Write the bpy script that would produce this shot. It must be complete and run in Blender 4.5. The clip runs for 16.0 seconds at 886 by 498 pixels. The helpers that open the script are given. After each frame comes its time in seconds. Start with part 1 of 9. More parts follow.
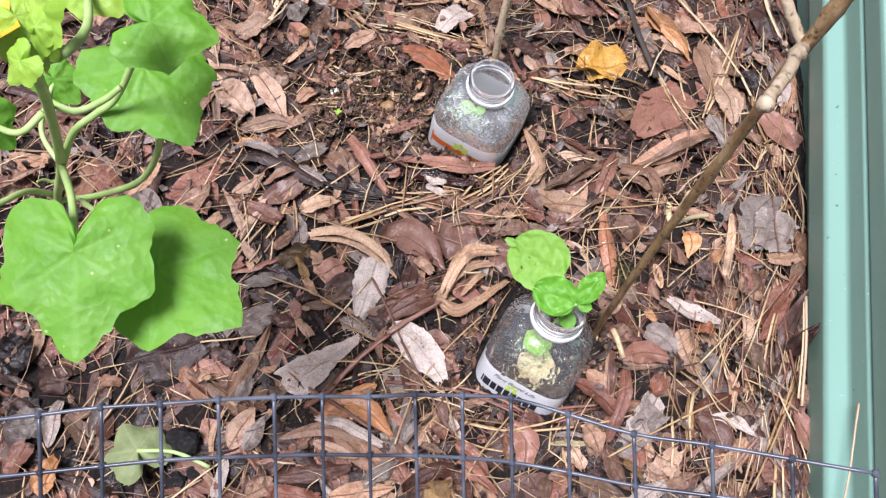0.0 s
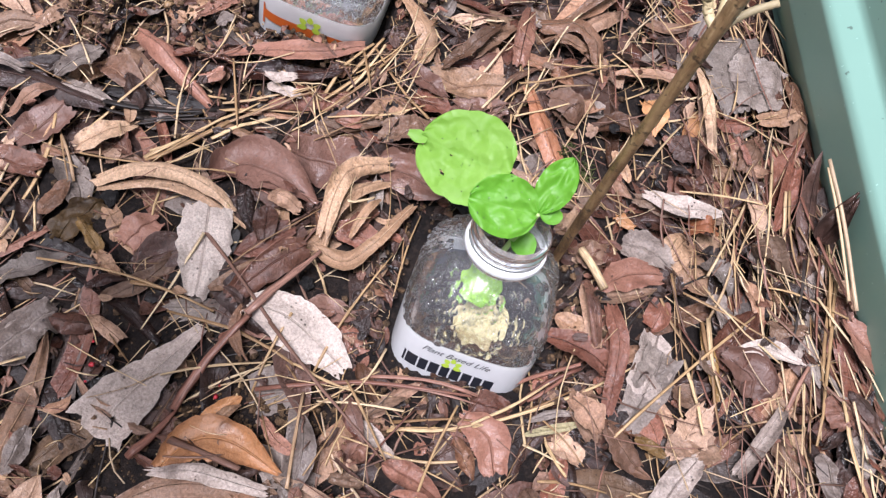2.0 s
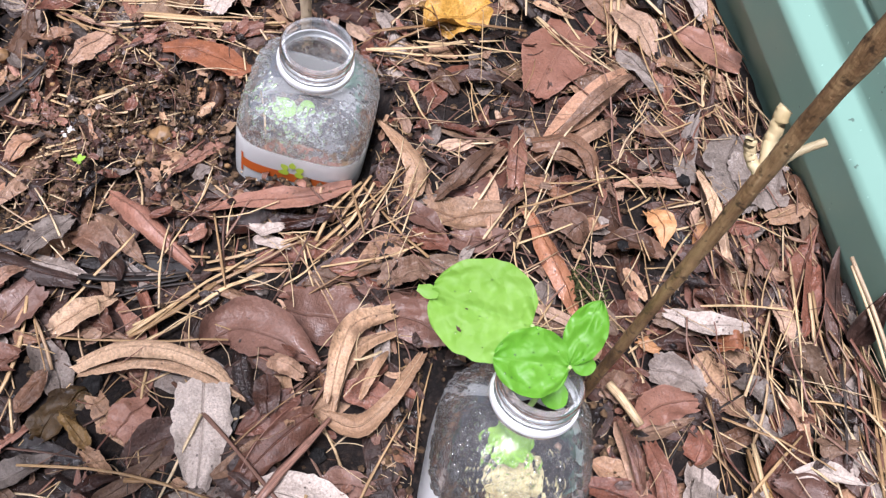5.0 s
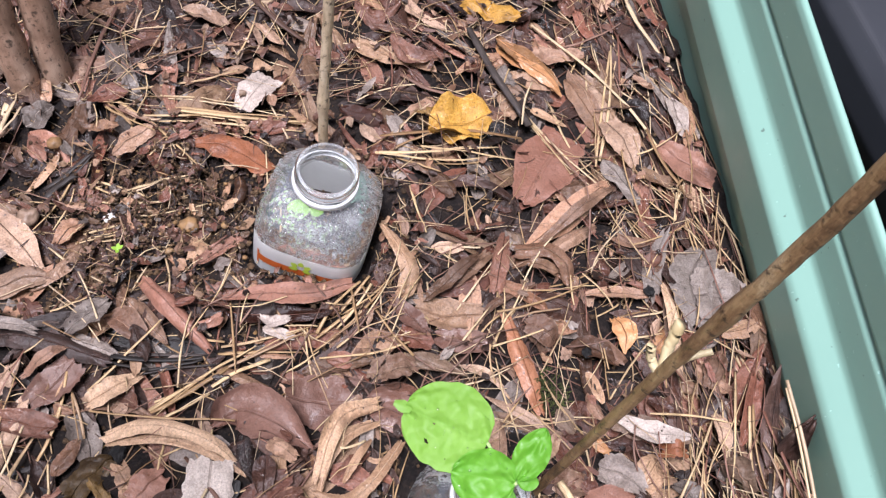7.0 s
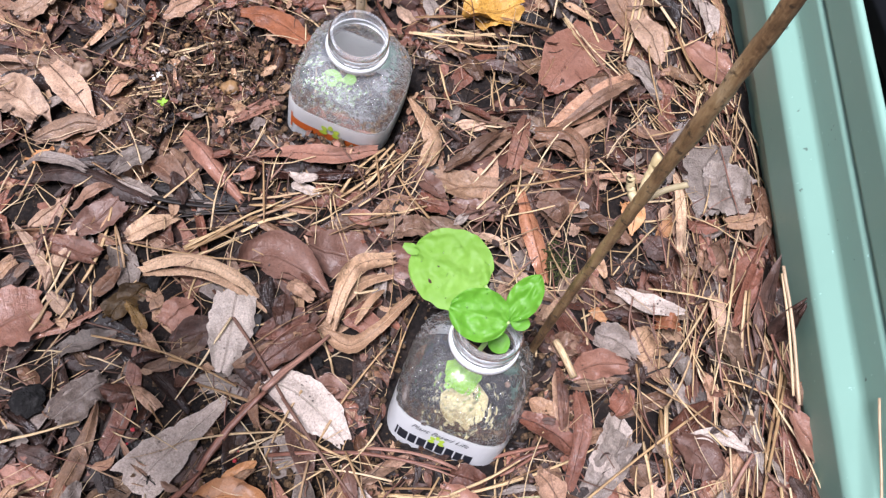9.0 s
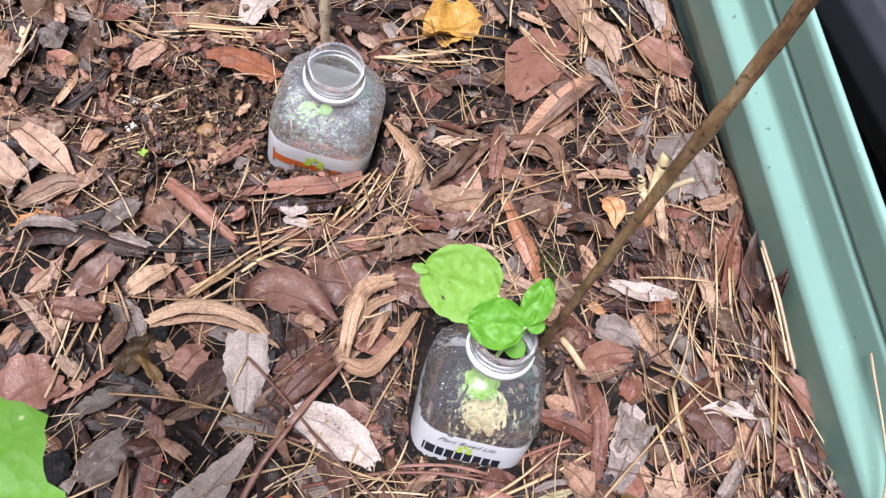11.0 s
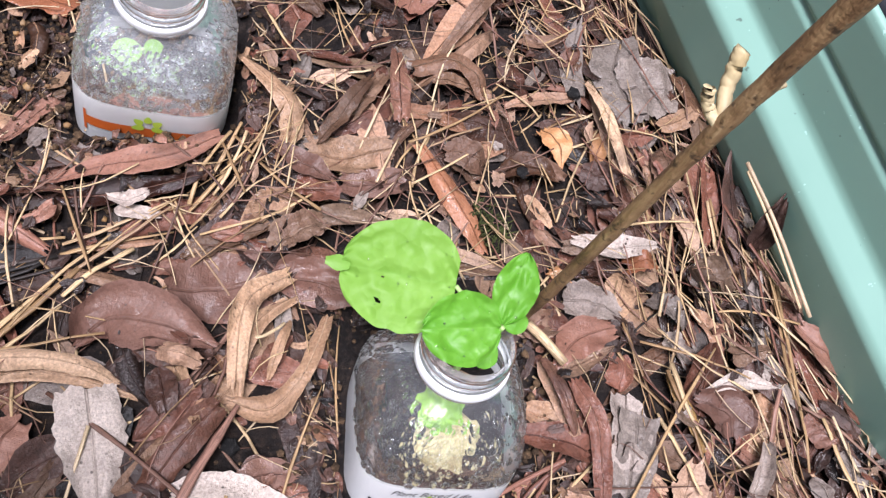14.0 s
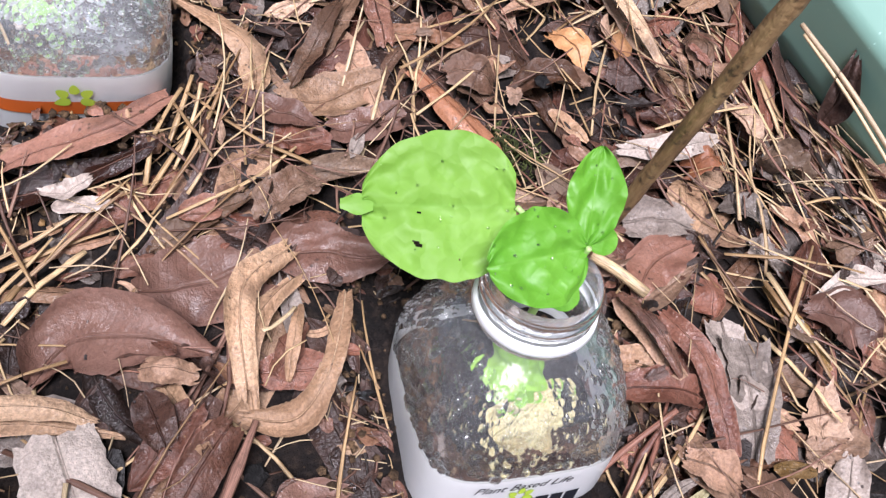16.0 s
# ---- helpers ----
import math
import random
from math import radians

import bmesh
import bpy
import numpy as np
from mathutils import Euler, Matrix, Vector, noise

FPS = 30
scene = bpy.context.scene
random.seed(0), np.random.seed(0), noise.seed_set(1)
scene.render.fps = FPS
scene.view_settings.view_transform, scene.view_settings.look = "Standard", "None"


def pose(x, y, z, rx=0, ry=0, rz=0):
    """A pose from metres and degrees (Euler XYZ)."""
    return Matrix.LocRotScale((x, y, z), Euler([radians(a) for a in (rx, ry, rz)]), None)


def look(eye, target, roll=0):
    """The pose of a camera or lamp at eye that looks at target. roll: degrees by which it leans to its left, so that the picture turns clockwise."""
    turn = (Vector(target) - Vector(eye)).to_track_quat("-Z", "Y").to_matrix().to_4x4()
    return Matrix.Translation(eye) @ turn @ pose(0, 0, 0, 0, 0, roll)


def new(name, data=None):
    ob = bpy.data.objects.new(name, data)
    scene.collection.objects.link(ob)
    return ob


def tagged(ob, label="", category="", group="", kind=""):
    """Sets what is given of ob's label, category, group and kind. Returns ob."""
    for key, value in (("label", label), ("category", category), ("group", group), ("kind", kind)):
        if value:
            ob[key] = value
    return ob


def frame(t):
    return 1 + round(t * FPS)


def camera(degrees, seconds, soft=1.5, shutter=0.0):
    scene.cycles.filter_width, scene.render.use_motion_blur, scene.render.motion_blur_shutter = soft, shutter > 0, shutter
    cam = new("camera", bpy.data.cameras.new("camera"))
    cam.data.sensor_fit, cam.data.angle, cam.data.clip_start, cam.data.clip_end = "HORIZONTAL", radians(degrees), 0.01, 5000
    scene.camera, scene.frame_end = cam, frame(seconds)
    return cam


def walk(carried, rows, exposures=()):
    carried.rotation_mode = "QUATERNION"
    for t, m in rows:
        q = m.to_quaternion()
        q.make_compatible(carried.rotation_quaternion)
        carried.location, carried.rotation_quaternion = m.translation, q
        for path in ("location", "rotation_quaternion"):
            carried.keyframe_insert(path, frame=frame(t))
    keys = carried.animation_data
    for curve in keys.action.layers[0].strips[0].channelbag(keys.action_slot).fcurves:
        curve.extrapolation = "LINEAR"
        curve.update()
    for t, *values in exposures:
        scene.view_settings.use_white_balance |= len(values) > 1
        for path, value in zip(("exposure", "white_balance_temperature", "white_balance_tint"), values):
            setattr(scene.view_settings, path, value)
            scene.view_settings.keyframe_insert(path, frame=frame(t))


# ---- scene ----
cam = camera(56.0, 16.0, soft=1.3)
PATH = [
    (0, (-0.085, -0.248, 0.601), (-0.098, 0.689, -1.166), 5.8),
    (0.5, (-0.081, -0.191, 0.541), (0.015, 0.756, -1.218), 7.9),
    (1, (-0.092, -0.158, 0.474), (0.074, 0.763, -1.294), 9.0),
    (1.5, (-0.093, -0.156, 0.421), (0.154, 0.694, -1.372), 12.0),
    (2, (-0.094, -0.168, 0.39), (0.233, 0.696, -1.384), 15.6),
    (2.5, (-0.094, -0.189, 0.348), (0.344, 0.741, -1.368), 18.9),
    (3, (-0.086, -0.174, 0.332), (0.393, 0.726, -1.389), 17.9),
    (3.5, (-0.085, -0.163, 0.339), (0.375, 0.738, -1.386), 16.3),
    (4, (-0.091, -0.156, 0.35), (0.348, 0.773, -1.365), 14.6),
    (4.5, (-0.098, -0.144, 0.361), (0.332, 0.816, -1.34), 13.0),
    (5, (-0.104, -0.12, 0.379), (0.307, 0.887, -1.299), 10.9),
    (5.2, (-0.108, -0.108, 0.386), (0.285, 0.931, -1.277), 9.7),
    (7.3, (-0.079, -0.101, 0.478), (0.254, 0.889, -1.227), 12.8),
    (7.5, (-0.074, -0.11, 0.482), (0.223, 0.875, -1.233), 12.2),
    (8, (-0.072, -0.145, 0.472), (0.201, 0.816, -1.26), 13.6),
    (8.5, (-0.067, -0.149, 0.473), (0.167, 0.749, -1.298), 12.3),
    (9, (-0.075, -0.16, 0.472), (0.154, 0.742, -1.298), 11.7),
    (9.2, (-0.087, -0.172, 0.47), (0.181, 0.771, -1.273), 13.2),
    (11.3, (-0.119, -0.15, 0.485), (0.28, 0.722, -1.27), 11.5),
    (11.5, (-0.122, -0.145, 0.485), (0.292, 0.71, -1.276), 10.9),
    (12, (-0.114, -0.132, 0.458), (0.352, 0.678, -1.311), 11.5),
    (12.5, (-0.112, -0.131, 0.446), (0.411, 0.69, -1.3), 14.3),
    (13, (-0.117, -0.123, 0.426), (0.401, 0.663, -1.339), 14.6),
    (13.5, (-0.104, -0.097, 0.391), (0.494, 0.632, -1.372), 19.5),
    (14, (-0.113, -0.073, 0.36), (0.585, 0.593, -1.392), 25.5),
    (14.5, (-0.125, -0.069, 0.353), (0.565, 0.588, -1.406), 25.7),
    (15, (-0.124, -0.086, 0.337), (0.608, 0.55, -1.412), 27.0),
    (15.5, (-0.12, -0.07, 0.3), (0.658, 0.554, -1.434), 23.6),
    (16, (-0.116, -0.054, 0.278), (0.649, 0.569, -1.461), 18.9),
]
walk(cam, [(t, look(eye, target, roll)) for t, eye, target, roll in PATH], [(0, 0.35, 5900, 21), (16, 0.35, 5900, 21)])

# ---- light: a bright overcast sky ----
world = bpy.data.worlds.new("overcast_sky")
scene.world = world
world.use_nodes = True
wn, wl = world.node_tree.nodes, world.node_tree.links
sky = wn.new("ShaderNodeTexSky")
sky.sky_type, sky.sun_disc = "NISHITA", False
sky.sun_elevation, sky.sun_rotation = radians(74), radians(229)
sky.air_density, sky.dust_density, sky.ozone_density = 1.0, 6.0, 1.0
pale = wn.new("ShaderNodeHueSaturation")
pale.inputs["Saturation"].default_value = 0.5
wl.new(sky.outputs["Color"], pale.inputs["Color"])
wl.new(pale.outputs["Color"], wn["Background"].inputs["Color"])
wn["Background"].inputs["Strength"].default_value = 0.052

sun = new("sun", bpy.data.lights.new("sun", "SUN"))
sun.data.energy, sun.data.angle, sun.data.color = 5.0, radians(20), (1.0, 0.98, 0.95)
sun.matrix_world = look((-0.30, -0.26, 1.40), (0, 0, 0))


# ---- materials ----
def material(name):
    m = bpy.data.materials.new(name)
    m.use_nodes = True
    return m, m.node_tree, m.node_tree.nodes["Principled BSDF"]


def node(tree, kind, values=(), **props):
    n = tree.nodes.new(kind)
    if "operation" in props:
        n.operation, n.use_clamp = props["operation"], props.get("use_clamp", False)
    if "noise_dimensions" in props:
        n.noise_dimensions = props["noise_dimensions"]
    if "voronoi_dimensions" in props:
        n.voronoi_dimensions = props["voronoi_dimensions"]
    if "data_type" in props:
        n.data_type, n.blend_type = props["data_type"], props["blend_type"]
    for k, v in dict(values).items():
        if isinstance(v, bpy.types.NodeSocket):
            tree.links.new(v, n.inputs[k])
        else:
            n.inputs[k].default_value = v
    return n


def math_node(tree, op, a, b=0.0, c=0.0, clamp=False):
    return node(tree, "ShaderNodeMath", {0: a, 1: b, 2: c}, operation=op, use_clamp=clamp).outputs[0]


def grain(tree, scale, detail=3.0, rough=0.6, coord="Object", dims="3D", w=None):
    tc = node(tree, "ShaderNodeTexCoord")
    values = {"Vector": tc.outputs[coord], "Scale": scale, "Detail": detail, "Roughness": rough}
    if w is not None:
        values["W"] = w
    n = node(tree, "ShaderNodeTexNoise", noise_dimensions="4D" if w is not None else dims)
    for k, v in values.items():
        if isinstance(v, bpy.types.NodeSocket):
            tree.links.new(v, n.inputs[k])
        else:
            n.inputs[k].default_value = v
    return n.outputs["Fac"]


def ramp(tree, fac, stops):
    r = node(tree, "ShaderNodeValToRGB", {"Fac": fac})
    e = r.color_ramp.elements
    while len(e) < len(stops):
        e.new(0.5)
    for el, (p, c) in zip(e, stops):
        el.position, el.color = p, (*c, 1.0) if len(c) == 3 else c
    return r.outputs["Color"]


def grey_ramp(tree, fac, lo, hi, a=0.0, b=1.0):
    n = node(tree, "ShaderNodeMapRange", {"Value": fac, "From Min": lo, "From Max": hi, "To Min": a, "To Max": b})
    return n.outputs["Result"]


def blend(tree, fac, a, b, kind="MIX"):
    n = node(tree, "ShaderNodeMix", data_type="RGBA", blend_type=kind)
    for key, v in (("Factor", fac), ("A", a), ("B", b)):
        sock = [s for s in n.inputs if s.name == key and s.type in (("VALUE",) if key == "Factor" else ("RGBA",))][0]
        if isinstance(v, bpy.types.NodeSocket):
            tree.links.new(v, sock)
        else:
            sock.default_value = v if key == "Factor" else (*v, 1.0)
    return [s for s in n.outputs if s.type == "RGBA"][0]


def bump(tree, shader, height, strength, distance):
    b = node(tree, "ShaderNodeBump", {"Height": height, "Strength": strength, "Distance": distance})
    tree.links.new(b.outputs["Normal"], shader.inputs["Normal"])


def piece_random(tree):
    """One random number for each object or loose piece of a joined heap."""
    a = node(tree, "ShaderNodeObjectInfo").outputs["Random"]
    b = node(tree, "ShaderNodeNewGeometry").outputs["Random Per Island"]
    return math_node(tree, "FRACT", math_node(tree, "ADD", a, b))


def dry_leaf_material(name, tones, spots=0.5, wet=0.5, vein=0.16, low=0.26, high_shade=1.38, even=1.0):
    m, t, s = material(name)
    r = piece_random(t)
    w = math_node(t, "MULTIPLY", r, 37.0)
    shade = grey_ramp(t, math_node(t, "FRACT", math_node(t, "MULTIPLY", r, 11.7)), 0.0, 1.0, low, high_shade)
    base = ramp(t, r, tones)
    other = ramp(t, math_node(t, "FRACT", math_node(t, "MULTIPLY", r, 5.3)), [(0.0, [c * 0.6 for c in tones[0][1]]), (1.0, [min(0.7, c * 1.2) for c in tones[-1][1]])])
    base = blend(t, grey_ramp(t, grain(t, 48.0, 4.0, 0.6, w=w), 0.40, 0.68, 0.0, 0.7 * even), base, other)
    base = blend(t, grey_ramp(t, grain(t, 170.0, 4.0, 0.7, w=w), 0.50, 0.66, 0.0, 0.45 * even), base, [c * 0.55 for c in tones[0][1]])
    # dark mould spots, and rotted stains
    dot = node(t, "ShaderNodeTexVoronoi", {"Vector": node(t, "ShaderNodeTexCoord").outputs["Object"], "Scale": 330.0, "W": w}, voronoi_dimensions="4D").outputs["Distance"]
    stain = grain(t, 30.0, 3.0, 0.6, w=w)
    fleck = math_node(t, "MULTIPLY", grey_ramp(t, dot, 0.16, 0.26, 1.0, 0.0), grey_ramp(t, stain, 0.46, 0.6, 0.0, 1.0))
    base = blend(t, math_node(t, "MULTIPLY", fleck, spots, clamp=True), base, (0.03, 0.02, 0.018))
    base = blend(t, grey_ramp(t, stain, 0.60, 0.70, 0.0, 0.6), base, (0.06, 0.032, 0.026))
    # midrib and faint side veins along the blade
    uv = node(t, "ShaderNodeTexCoord").outputs["UV"]
    xy = node(t, "ShaderNodeSeparateXYZ", {"Vector": uv})
    off = math_node(t, "ABSOLUTE", math_node(t, "SUBTRACT", xy.outputs["Y"], 0.5))
    rib = grey_ramp(t, off, 0.010, 0.035, 1.0, 0.0)
    side = math_node(t, "SINE", math_node(t, "ADD", math_node(t, "MULTIPLY", xy.outputs["X"], 70.0), math_node(t, "MULTIPLY", off, -12.0)))
    side = grey_ramp(t, side, 0.80, 1.0, 0.0, 1.0)
    base = blend(t, math_node(t, "MULTIPLY", rib, vein), base, [min(0.7, c * 1.25 + 0.04) for c in tones[-1][1]])
    # dried-out pale rims
    rim = grey_ramp(t, off, 0.42, 0.5, 0.0, 0.16)
    base = blend(t, rim, base, [min(0.7, c * 1.3 + 0.05) for c in tones[-1][1]])
    fine = grain(t, 900.0, 3.0, 0.65, w=w)
    shade = math_node(t, "MULTIPLY", shade, grey_ramp(t, fine, 0.3, 0.7, 1 - 0.34 * even, 1 + 0.32 * even))
    tone = node(t, "ShaderNodeCombineXYZ", {"X": shade, "Y": shade, "Z": shade})
    base = blend(t, 1.0, base, tone.outputs[0], "MULTIPLY")
    t.links.new(base, s.inputs["Base Color"])
    t.links.new(grey_ramp(t, grain(t, 45.0, 3.0, 0.6, w=w), 0.42, 0.56, 0.56 - 0.14 * wet, 0.26 - 0.12 * wet), s.inputs["Roughness"])
    s.inputs["Specular IOR Level"].default_value = 0.24 + 0.32 * wet
    high = math_node(t, "ADD", math_node(t, "MULTIPLY", rib, 0.5), math_node(t, "MULTIPLY", side, 0.04))
    high = math_node(t, "ADD", high, math_node(t, "MULTIPLY", grain(t, 190.0, 5.0, 0.7, w=w), 0.3 + 1.1 * even))
    bump(t, s, high, 0.9, 0.0015)
    return m


leaf_tan = dry_leaf_material("tan_leaf", [(0.0, (0.17, 0.08, 0.045)), (0.35, (0.37, 0.205, 0.125)), (0.7, (0.50, 0.32, 0.19)), (1.0, (0.33, 0.19, 0.115))], 0.7, 0.5, low=0.32, high_shade=1.18)
leaf_pink = dry_leaf_material("pinkish_leaf", [(0.0, (0.20, 0.105, 0.068)), (0.5, (0.38, 0.225, 0.142)), (1.0, (0.50, 0.34, 0.235))], 0.7, 0.5, low=0.34, high_shade=1.2)
leaf_grey = dry_leaf_material("grey_leaf", [(0.0, (0.12, 0.09, 0.074)), (0.5, (0.285, 0.23, 0.193)), (1.0, (0.40, 0.33, 0.28))], 0.95, 0.6, 0.2, low=0.4, high_shade=1.25)
leaf_pale = dry_leaf_material("bleached_leaf", [(0.0, (0.44, 0.355, 0.30)), (0.5, (0.49, 0.405, 0.345)), (1.0, (0.53, 0.45, 0.385))], 1.0, 0.4, 0.25, low=0.95, high_shade=1.1)
leaf_mauve = dry_leaf_material("mauve_leaf", [(0.0, (0.125, 0.062, 0.044)), (0.5, (0.165, 0.086, 0.062)), (1.0, (0.21, 0.118, 0.088))], 0.8, 0.75, 0.2, low=0.8, high_shade=1.2, even=0.65)
leaf_strap = dry_leaf_material("tan_strap_leaf", [(0.0, (0.40, 0.235, 0.135)), (0.5, (0.47, 0.30, 0.185)), (1.0, (0.53, 0.36, 0.23))], 0.8, 0.4, 0.15, low=0.8, high_shade=1.15)
leaf_red = dry_leaf_material("red_brown_leaf", [(0.0, (0.09, 0.032, 0.020)), (0.35, (0.19, 0.074, 0.046)), (0.6, (0.19, 0.085, 0.056)), (1.0, (0.28, 0.14, 0.095))], 0.7, 0.8)
leaf_rust = dry_leaf_material("rust_leaf", [(0.0, (0.22, 0.078, 0.036)), (0.5, (0.29, 0.11, 0.052)), (1.0, (0.36, 0.16, 0.085))], 0.8, 0.9, low=0.75, high_shade=1.15, even=0.65)
leaf_dusty = dry_leaf_material("dusty_leaf", [(0.0, (0.21, 0.094, 0.062)), (0.5, (0.285, 0.135, 0.092)), (1.0, (0.36, 0.19, 0.132))], 0.8, 0.7, low=0.75, high_shade=1.15, even=0.65)
leaf_dark = dry_leaf_material("dark_leaf", [(0.0, (0.018, 0.012, 0.010)), (0.5, (0.05, 0.028, 0.021)), (1.0, (0.10, 0.055, 0.042))], 0.3, 0.7, 0.15)
leaf_orange = dry_leaf_material("orange_leaf", [(0.0, (0.37, 0.165, 0.06)), (0.5, (0.46, 0.235, 0.10)), (1.0, (0.42, 0.20, 0.09))], 0.7, 0.9, even=0.6)
leaf_yellow = dry_leaf_material("yellow_leaf", [(0.0, (0.40, 0.19, 0.028)), (1.0, (0.50, 0.28, 0.055))], 1.0, 0.6)
leaf_cream = dry_leaf_material("cream_leaf", [(0.0, (0.52, 0.44, 0.21)), (1.0, (0.60, 0.52, 0.29))], 0.5, 0.3)
leaf_ochre = dry_leaf_material("ochre_leaf", [(0.0, (0.24, 0.13, 0.04)), (1.0, (0.34, 0.21, 0.08))], 0.9, 0.7)


def straw_material(name, tones, rough=0.42):
    m, t, s = material(name)
    r = piece_random(t)
    w = math_node(t, "MULTIPLY", r, 29.0)
    base = ramp(t, r, tones)
    base = blend(t, grey_ramp(t, grain(t, 60.0, 3.0, 0.6, w=w), 0.52, 0.78, 0.0, 0.7), base, [c * 0.5 for c in tones[0][1]])
    fibre_at = node(t, "ShaderNodeMapping", {"Vector": node(t, "ShaderNodeTexCoord").outputs["UV"], "Scale": (2.2, 16.0, 1.0)})
    fibre = node(t, "ShaderNodeTexNoise", {"Vector": fibre_at.outputs[0], "Scale": 2.0, "Detail": 4.0, "Roughness": 0.7, "W": w}, noise_dimensions="4D").outputs["Fac"]
    lit = grey_ramp(t, fibre, 0.34, 0.66, 0.35, 1.45)
    base = blend(t, 1.0, base, node(t, "ShaderNodeCombineXYZ", {"X": lit, "Y": lit, "Z": lit}).outputs[0], "MULTIPLY")
    base = blend(t, grey_ramp(t, grain(t, 700.0, 2.0, 0.5, w=w), 0.64, 0.74, 0.0, 0.5), base, (0.06, 0.035, 0.02))
    t.links.new(base, s.inputs["Base Color"])
    s.inputs["Roughness"].default_value = rough
    s.inputs["Specular IOR Level"].default_value = 0.35
    bump(t, s, grain(t, 900.0, 3.0, 0.6, w=w), 0.4, 0.0004)
    return m


straw_gold = straw_material("golden_straw", [(0.0, (0.22, 0.125, 0.058)), (0.35, (0.47, 0.31, 0.155)), (0.75, (0.66, 0.48, 0.265)), (1.0, (0.30, 0.185, 0.11))])
straw_pale = straw_material("pale_straw", [(0.0, (0.52, 0.37, 0.205)), (0.5, (0.70, 0.54, 0.33)), (1.0, (0.54, 0.40, 0.26))])
twig_brown = straw_material("brown_twig", [(0.0, (0.09, 0.05, 0.035)), (0.5, (0.19, 0.10, 0.07)), (1.0, (0.27, 0.16, 0.115))], 0.5)
twig_red = straw_material("red_twig", [(0.0, (0.14, 0.06, 0.042)), (0.5, (0.24, 0.11, 0.075)), (1.0, (0.30, 0.165, 0.12))], 0.4)
twig_black = straw_material("black_twig", [(0.0, (0.018, 0.015, 0.013)), (1.0, (0.07, 0.055, 0.048))], 0.5)


def soil_material(name, a, b, c):
    m, t, s = material(name)
    n = grain(t, 38.0, 6.0, 0.7)
    base = ramp(t, n, [(0.3, a), (0.52, b), (0.72, c)])
    base = blend(t, grey_ramp(t, grain(t, 300.0, 4.0, 0.7), 0.5, 0.75, 0.0, 0.7), base, [min(1, x * 2.4) for x in c])
    t.links.new(base, s.inputs["Base Color"])
    t.links.new(grey_ramp(t, grain(t, 90.0), 0.45, 0.7, 0.9, 0.4), s.inputs["Roughness"])
    s.inputs["Specular IOR Level"].default_value = 0.3
    bump(t, s, grain(t, 260.0, 6.0, 0.75), 1.0, 0.004)
    return m


soil = soil_material("wet_soil", (0.006, 0.005, 0.005), (0.014, 0.010, 0.009), (0.032, 0.021, 0.015))
crumb_mat = soil_material("soil_crumb", (0.034, 0.021, 0.012), (0.095, 0.058, 0.032), (0.22, 0.135, 0.07))
lawn = soil_material("trodden_ground", (0.03, 0.028, 0.02), (0.06, 0.05, 0.035), (0.10, 0.085, 0.06))
charcoal = soil_material("charred_wood", (0.008, 0.008, 0.008), (0.016, 0.015, 0.015), (0.03, 0.028, 0.027))


def stone_material():
    m, t, s = material("pebble")
    r = piece_random(t)
    base = ramp(t, r, [(0.0, (0.20, 0.11, 0.05)), (0.3, (0.34, 0.20, 0.08)), (0.6, (0.30, 0.22, 0.15)), (0.85, (0.24, 0.14, 0.10)), (1.0, (0.5, 0.44, 0.36))])
    base = blend(t, grey_ramp(t, grain(t, 170.0, 4.0), 0.45, 0.7, 0.0, 0.7), base, (0.10, 0.06, 0.035))
    t.links.new(base, s.inputs["Base Color"])
    s.inputs["Roughness"].default_value = 0.5
    bump(t, s, grain(t, 400.0, 4.0), 0.5, 0.001)
    return m


pebble = stone_material()
ochre_rock, _t, _s = material("ochre_stone")
_c = ramp(_t, grain(_t, 60.0, 6.0, 0.7), [(0.3, (0.05, 0.03, 0.015)), (0.48, (0.20, 0.115, 0.04)), (0.62, (0.34, 0.21, 0.08)), (0.8, (0.40, 0.30, 0.17))])
_t.links.new(_c, _s.inputs["Base Color"])
_s.inputs["Roughness"].default_value = 0.55
bump(_t, _s, grain(_t, 130.0, 6.0, 0.7), 0.9, 0.003)


def painted_sheet(name, colour, rough, grime):
    m, t, s = material(name)
    base = blend(t, grey_ramp(t, grain(t, 9.0, 5.0, 0.6), 0.35, 0.75, 0.0, grime), colour, [c * 0.6 for c in colour])
    speck = grain(t, 350.0, 2.0, 0.5)
    base = blend(t, grey_ramp(t, speck, 0.73, 0.77, 0.0, 0.5), base, [min(0.8, c * 2.2) for c in colour])
    base = blend(t, grey_ramp(t, grain(t, 190.0, 2.0, 0.5), 0.74, 0.78, 0.0, 0.6), base, (0.03, 0.03, 0.025))
    t.links.new(base, s.inputs["Base Color"])
    t.links.new(grey_ramp(t, grain(t, 30.0, 4.0, 0.6), 0.3, 0.7, rough - 0.06, rough + 0.1), s.inputs["Roughness"])
    s.inputs["Specular IOR Level"].default_value = 0.55
    bump(t, s, grain(t, 14.0, 3.0, 0.5), 0.12, 0.003)
    return m


green_sheet = painted_sheet("pale_green_sheet", (0.235, 0.415, 0.335), 0.42, 0.12)
dark_sheet = painted_sheet("charcoal_sheet", (0.035, 0.038, 0.045), 0.42, 0.4)
steel, _t, _s = material("bolt_steel")
_s.inputs["Base Color"].default_value, _s.inputs["Metallic"].default_value, _s.inputs["Roughness"].default_value = (0.12, 0.12, 0.13, 1), 0.8, 0.4


